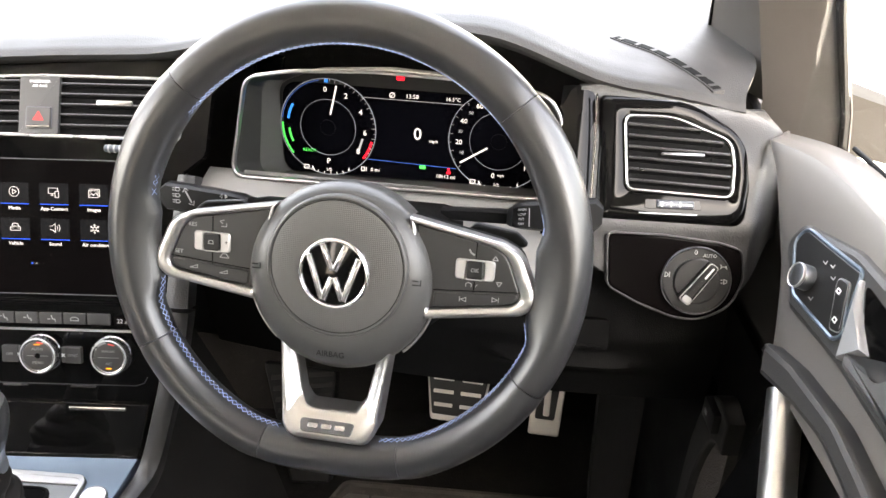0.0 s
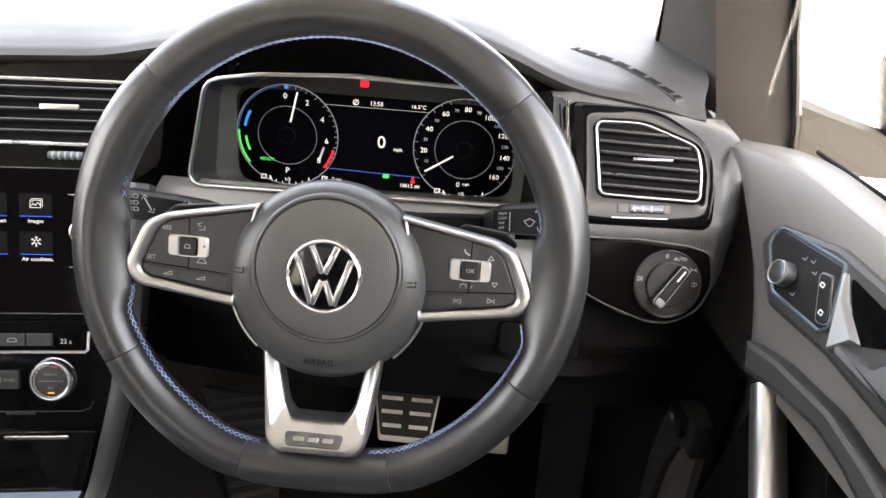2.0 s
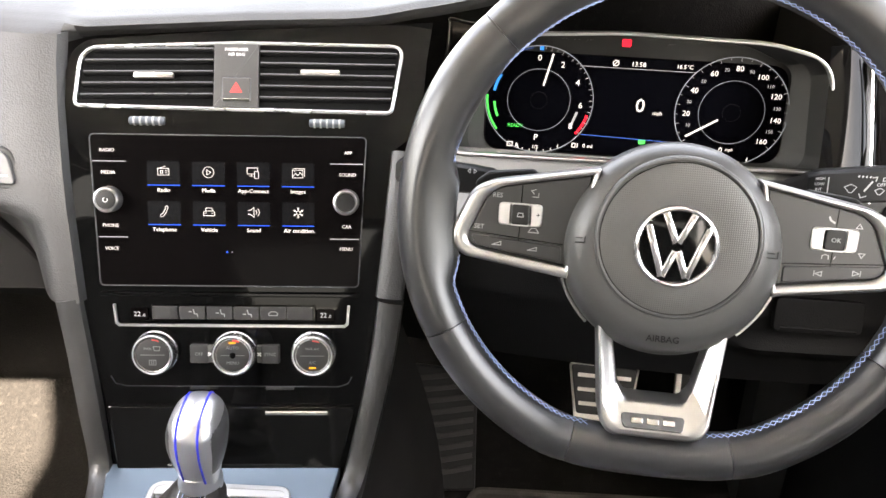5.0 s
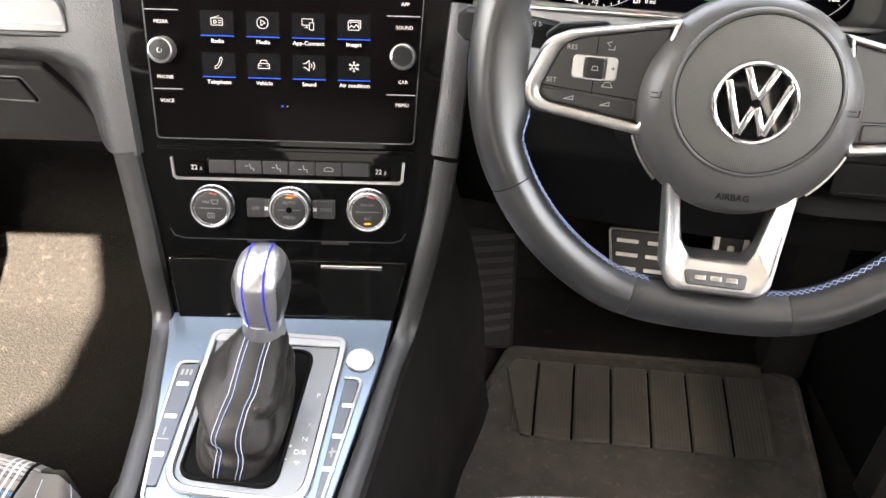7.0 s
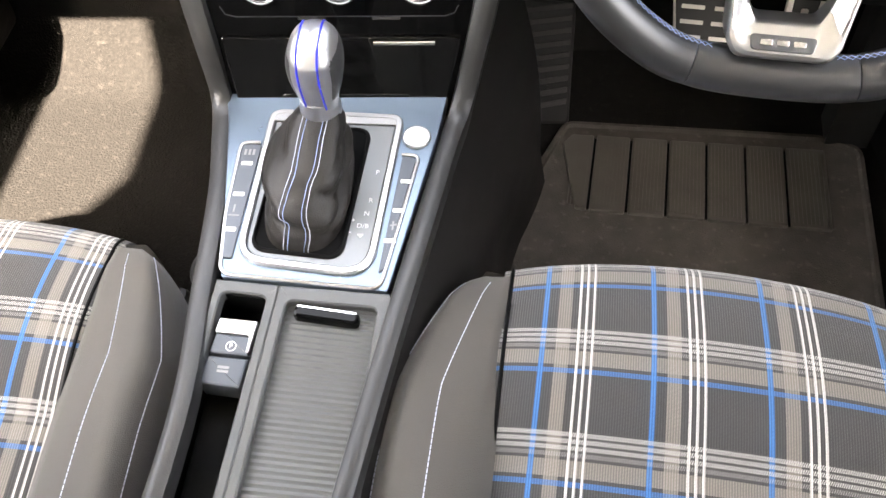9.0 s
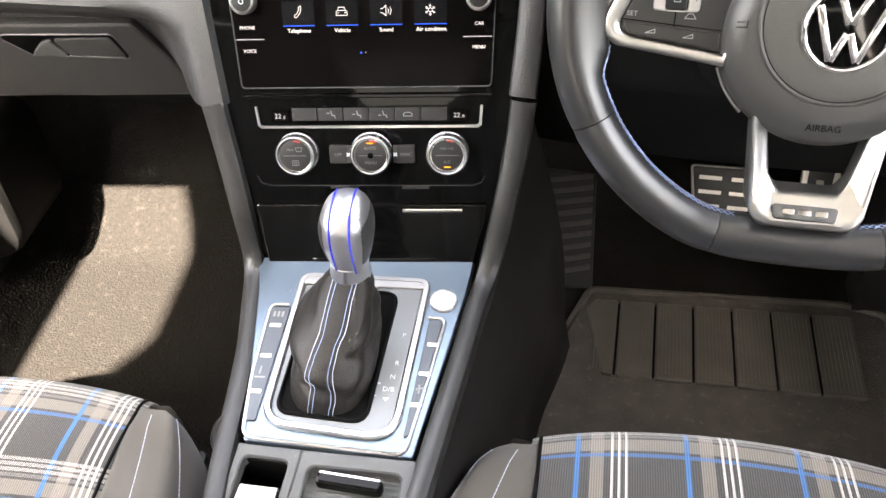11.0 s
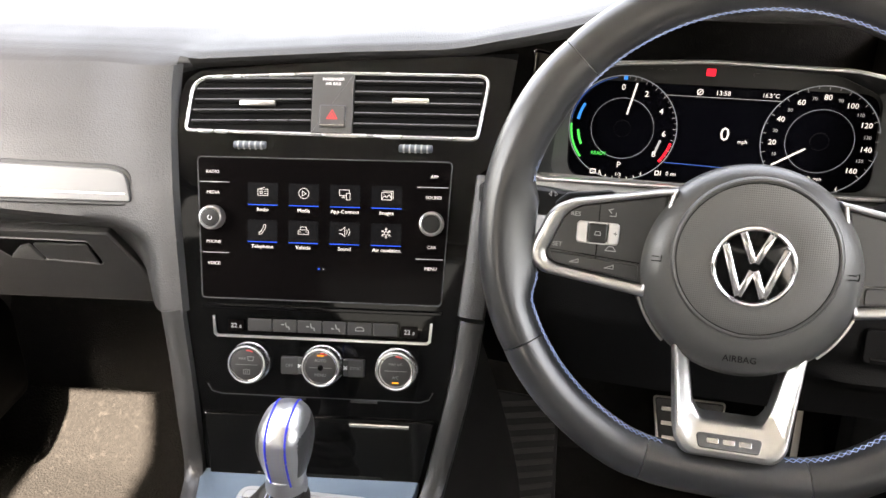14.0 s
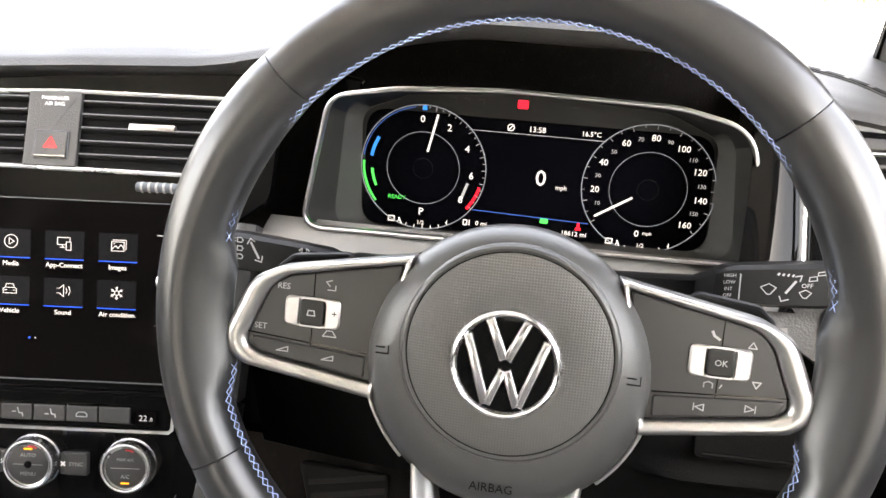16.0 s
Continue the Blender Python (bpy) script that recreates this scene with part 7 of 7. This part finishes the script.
ac = thing("accelerator_pedal", face_frame((0.520, 0.402, 0.140), (1, 0, 0), (0, 0.6, 1)), "tall steel accelerator pedal with rubber inlay", "pedal", "pedals")
part("plate", prism(rnd([(-0.024, -0.043), (0.024, -0.043), (0.030, 0.062), (-0.022, 0.062)], 0.005), -0.006, 0.0030, 0.002), PEDAL, ac, "brushed steel plate")
part("inlay", prism(rnd([(-0.015, -0.018), (0.015, -0.018), (0.021, 0.056), (-0.014, 0.056)], 0.004), 0.002, 0.0050, 0.001), BUTTON, ac, "black rubber inlay")
part("tread", prism(rect(0.010, 0.052, 0.002, 0.014, 0.003), 0.004, 0.0080, 0.001), PEDAL, ac, "steel rib")
part("arm", loft([[(-0.008, 0.04, -0.006), (0.012, 0.04, -0.006), (0.012, 0.04, -0.022), (-0.008, 0.04, -0.022)], [(0.01, 0.24, 0.02), (0.03, 0.24, 0.02), (0.03, 0.24, 0.0), (0.01, 0.24, 0.0)]]), HARD, ac)
fr = thing("footrest", ROOM, "ribbed dark grey footrest against the centre console", "footrest")
fpm = face_frame((0.175, 0.275, 0.155), (1, 0.1, 0), (0.0, 0.72, 1))
part("pad", prism(rnd([(-0.018, -0.085), (0.040, -0.082), (0.038, 0.080), (-0.074, 0.090)], 0.006), -0.03, 0.0, 0.004), CONSOLE, fr).matrix_basis = fpm
for i in range(9):
    y = -0.066 + i * 0.016
    l = float(np.interp(y, [-0.085, 0.085], [-0.015, -0.066]))
    part("rib", move(prism(rnd([(l, y), (0.034, y + 0.012), (0.034, y + 0.019), (l, y + 0.007)], 0.001), -0.001, 0.0030, 0.0008), Matrix()), DUST, fr).matrix_basis = fpm

mat = thing("driver_floor_mat", ROOM, "black carpet floor mat with a ribbed rubber heel pad, dusty", "floor mat")
mp = rnd([(0.150, -0.42), (0.645, -0.42), (0.650, 0.335), (0.590, 0.350), (0.215, 0.320), (0.190, 0.240), (0.150, 0.10)], 0.02)
part("carpet", prism(mp, -0.012, 0.0, 0.002), MAT, mat)
part("mat_edge", tube([(x, y, 0.0) for x, y in rnd([(0.150, -0.42), (0.645, -0.42), (0.650, 0.335), (0.590, 0.350), (0.215, 0.320), (0.190, 0.240), (0.150, 0.10)], 0.02)], 0.0055, 6, True), MAT, mat)
part("heel_pad_base", prism(rnd([(0.246, 0.154), (0.596, 0.172), (0.596, 0.318), (0.228, 0.292), (0.220, 0.276)], 0.004), -0.001, 0.0018), HARD, mat)
XS = [0.212, 0.262, 0.316, 0.371, 0.427, 0.483, 0.540, 0.600]
for i in range(7):
    a, b = XS[i] + 0.0022, XS[i + 1] - 0.0022
    yb0, yb1 = 0.150 + 0.055 * (a - 0.26), 0.150 + 0.055 * (b - 0.26)
    yt0, yt1 = 0.298 + 0.07 * (a - 0.26), 0.298 + 0.07 * (b - 0.26)
    if i == 0:
        pts = [(a + 0.030, yb0 + 0.004), (b, yb1), (b, yt1), (a + 0.012, yt0), (a, yt0 - 0.02)]
    else:
        pts = [(a, yb0), (b, yb1), (b, yt1), (a, yt0)]
    tilep = part("heel_pad_panel", prism(rnd(pts, 0.003, 2), 0.0, 0.0055, 0.0016), RUBBER, mat)
    n = 10
    for k in range(1, n):
        x = a + (b - a) * k / n
        if i == 0 and k < 4:
            continue
        part("groove_rib", box(x - 0.0009, x + 0.0009, yb0 + 0.008, yt0 - 0.006, 0.0050, 0.0066), RUBBER, tilep)
mat2 = thing("passenger_floor_mat", CAR, "black carpet floor mat in the passenger footwell", "floor mat")
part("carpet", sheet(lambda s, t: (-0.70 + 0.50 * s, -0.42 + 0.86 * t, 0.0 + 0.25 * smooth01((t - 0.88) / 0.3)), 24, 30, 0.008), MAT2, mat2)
pd = thing("passenger_door_pocket", CAR @ pose(0.03, 0, 0), "dark grey moulded door pocket on the passenger side", "door pocket")
pkp = []
for i in range(25):
    t = i / 24
    y = 0.44 - 0.25 * t
    bulge = 0.136 * smooth01((t + 0.01) / 0.22) * smooth01((1.01 - t) / 0.25)
    pkp.append([(x, y, z) for x, z in rnd([(-0.775, 0.09), (-0.765 + bulge, 0.10), (-0.765 + bulge * 1.05, 0.30), (-0.775, 0.31)], [0, 0.05, 0.05, 0], 7)])
part("pocket", loft(pkp), HARD, pd)
# Top swelled inward, out of view, to set the sun patch's outer edge.
part("door_skin", sheet(lambda s, t: (-0.765 + 0.038 * math.exp(-((t - 0.08) / 0.16) ** 2), 0.45 - 1.3 * s, 0.70 - 0.68 * t), 10, 10, 0.01, False, (1, 0, 0)), SOFT, pd)

# ---------------------------------------------------------------- seats
def stitches(pts, on, off, r):
    """A row of short threads along a line."""
    bm = bmesh.new()
    run, nxt = 0.0, 0.0
    for p, q in zip(pts, pts[1:]):
        d = q - p
        while nxt < run + d.length:
            a = p + d * ((nxt - run) / d.length)
            b = a + d.normalized() * on
            u = d.cross(Vector((0, 0, 1))).normalized() * r
            w = d.cross(u).normalized() * r
            va, vb = ([bm.verts.new(c + e) for e in (u, w, -u, -w)] for c in (a, b))
            for k in range(4):
                bm.faces.new((va[k], va[(k + 1) % 4], vb[(k + 1) % 4], vb[k]))
            nxt += on + off
        run += d.length
    return bm


def seat(name, cx, y0, turn, cloth, blue_y, label):
    st = thing(name, pose(cx, y0, 0, 0, 0, turn), label, "car seat", "front seats")
    L = 0.52

    def half(d):
        return 0.176 - 0.004 * smooth01(d / 0.3)

    def cushion(s, t):
        """Front roll, then the flat; t runs from below the front edge to the back."""
        x = (2 * s - 1)
        if t < 0.28:
            k = t / 0.28
            a = radians(-80 + 170 * k)
            y, z = -0.030 + 0.030 * math.cos(a), 0.262 + 0.032 * math.sin(a)
            if k < 0.18:
                z -= 0.09 * (0.18 - k) / 0.18
        else:
            d = (t - 0.28) / 0.72
            y = -0.030 - (L - 0.03) * d
            z = 0.294 - 0.030 * smooth01(d * 1.4) + 0.010 * math.sin(math.pi * min(1, d * 3))
        w = half(-y)
        zz = z - 0.006 * (abs(x) ** 6) + 0.002 * math.cos(x * 2)
        y += 0.008 + 0.020 * (1 - x * x) * (1 if t < 0.28 else 0.12 + 0.88 * math.exp(-(t - 0.28) * 14))
        return (x * w, y, zz)

    mid = [Vector(cushion(0.5, j / 60)) for j in range(61)]
    run = [0.0]
    for p, q in zip(mid, mid[1:]):
        run.append(run[-1] + (q - p).length)
    at_blue = float(np.interp(-blue_y, [-p.y for p in mid[17:]], run[17:]))
    part("cushion", sheet(cushion, 36, 60, 0.02, (cloth, at_blue + 0.0025)), CLOTH, st, "tartan cloth cushion with blue lines")

    def bolster(side):
        def f(s, t):
            d = t * L
            y = 0.0 - d - 0.012
            grow = smooth01((d + 0.03) / 0.24)
            inner = half(d) - 0.010
            outer = inner + 0.030 + 0.068 * math.sqrt(min(1, (d + 0.001) / 0.13))
            top = 0.296 - 0.030 * smooth01(d / L * 1.4) + 0.042 * grow
            if t == 0:
                top -= 0.004
            a = s
            if a < 0.5:
                k = a / 0.5
                x = inner + (outer - inner) * 0.75 * k
                z = (0.298 - 0.03 * smooth01(d / L * 1.4)) + (top - (0.298 - 0.03 * smooth01(d / L * 1.4))) * math.sin(k * math.pi / 2)
                z -= 0.006 * (1 - smooth01(k * 5))
            else:
                k = (a - 0.5) / 0.5
                x = inner + (outer - inner) * (0.75 + 0.25 * math.sin(min(1, k * 1.8) * math.pi / 2))
                z = top - 0.20 * k ** 1.7
            if t < 0.06:
                z -= 0.010 * (1 - t / 0.06)
            return (side * x, y, z)
        bm = sheet(f, 26, 40, 0.01)
        return bm, f

    for side in (-1, 1):
        bm, f = bolster(side)
        bo = part("bolster", bm, BOLSTER, st, "plain grey side bolster", 60)
        frontp = [Vector(f(i / 26, 0)) for i in range(27)]
        bf = bmesh.new()
        base_v = [bf.verts.new((p.x, p.y + 0.008 * math.sin(math.pi * i / 26), p.z - 0.004)) for i, p in enumerate(frontp)]
        low_v = [bf.verts.new((p.x, p.y + 0.004, 0.10)) for p in frontp]
        for i in range(26):
            bf.faces.new((base_v[i], base_v[i + 1], low_v[i + 1], low_v[i]))
        part("bolster_front", bf, BOLSTER, st)
        for off in (0.33, 0.62):
            pts = [Vector(f(off - 0.06 * (1 - smooth01(i / 36)), i / 120)) + Vector((side * (0.0006 if off > 0.5 else 0), 0, 0.0005)) for i in range(3, 121)]
            part("seam", stitches(pts, 0.0036, 0.0010, 0.00048), PALE, bo, "pale blue double stitching")
        edge = [Vector(cushion((1 + side * 0.958) / 2, 0.20 + 0.80 * i / 60)) + Vector((0, 0, 0.0006)) for i in range(61)]
        part("piping", tube(edge, 0.0017, 6), HARD, st, "dark seam beside the cushion")

    def back(z, w, y, d):
        return [(x, y + yy, z) for x, yy in rnd([(-w, -d), (w, -d), (w, 0.01), (w * 0.72, 0.045), (w * 0.62, 0.0), (-w * 0.62, 0.0), (-w * 0.72, 0.045), (-w, 0.01)], 0.02, 3)]
    part("backrest", loft([back(0.27, 0.235, -L - 0.06, 0.10), back(0.45, 0.25, -L - 0.09, 0.10), back(0.65, 0.235, -L - 0.14, 0.09), back(0.80, 0.17, -L - 0.19, 0.07), back(0.84, 0.13, -L - 0.21, 0.05)]), BOLSTER, st, "plain grey backrest")
    part("headrest", loft([back(0.87, 0.10, -L - 0.22, 0.07), back(0.93, 0.125, -L - 0.23, 0.08), back(1.00, 0.12, -L - 0.24, 0.08), back(1.03, 0.09, -L - 0.25, 0.05)]), BOLSTER, st, "plain grey headrest")
    part("base", box(-0.22, 0.22, -L, -0.06, 0.06, 0.24, 0.01), HARD, st)
    for sx in (-1, 1):
        part("slide_rail", box(sx * 0.20 - 0.015, sx * 0.20 + 0.015, -L, -0.10, -0.012, 0.07, 0.004), PEDAL, st)
    return st


seat("driver_car_seat", 0.360, -0.158, 2, 0.045, -0.0125, "tartan cloth seat with plain grey bolsters and stitching")
seat("passenger_car_seat", -0.358, -0.217, 8, 0.0675, -0.0270, "tartan cloth seat with plain grey bolsters and stitching")

buckle = thing("seat_belt_buckle", pose(-0.172, -0.20, 0.150, 0, 0, 8), "black plastic seat belt buckle beside the passenger seat", "belt buckle")
part("body", loft([[(x * k, y * k, z) for x, y in rect(0.030, 0.050, 0, 0, 0.008, 4)] for k, z in ((0.8, -0.11), (0.9, -0.01), (1.0, 0.0), (1.0, 0.020), (0.9, 0.027))]), BUTTON, buckle)
part("slot", prism(rect(0.018, 0.004, 0, 0.010, 0.001), 0.0265, 0.0275), VOID, buckle)
part("button", prism(rect(0.020, 0.014, 0, -0.008, 0.003), 0.0255, 0.0285, 0.001), GLOVE, buckle, "dark release button")
loop = thing("seat_release_loop", pose(-0.170, -0.128, 0.140, 20, 0, 8), "grey plastic seat release loop beside the console", "seat lever")
part("loop", tube([(0.014 * math.cos(q), 0.020 * math.sin(q), 0) for q in (2 * math.pi * i / 24 for i in range(24))], 0.0045, 8, True), GREY, loop)
part("stem", tube([(0, -0.020, 0), (0, -0.050, -0.06), (-0.01, -0.06, -0.152)], 0.005, 8), HARD, loop)
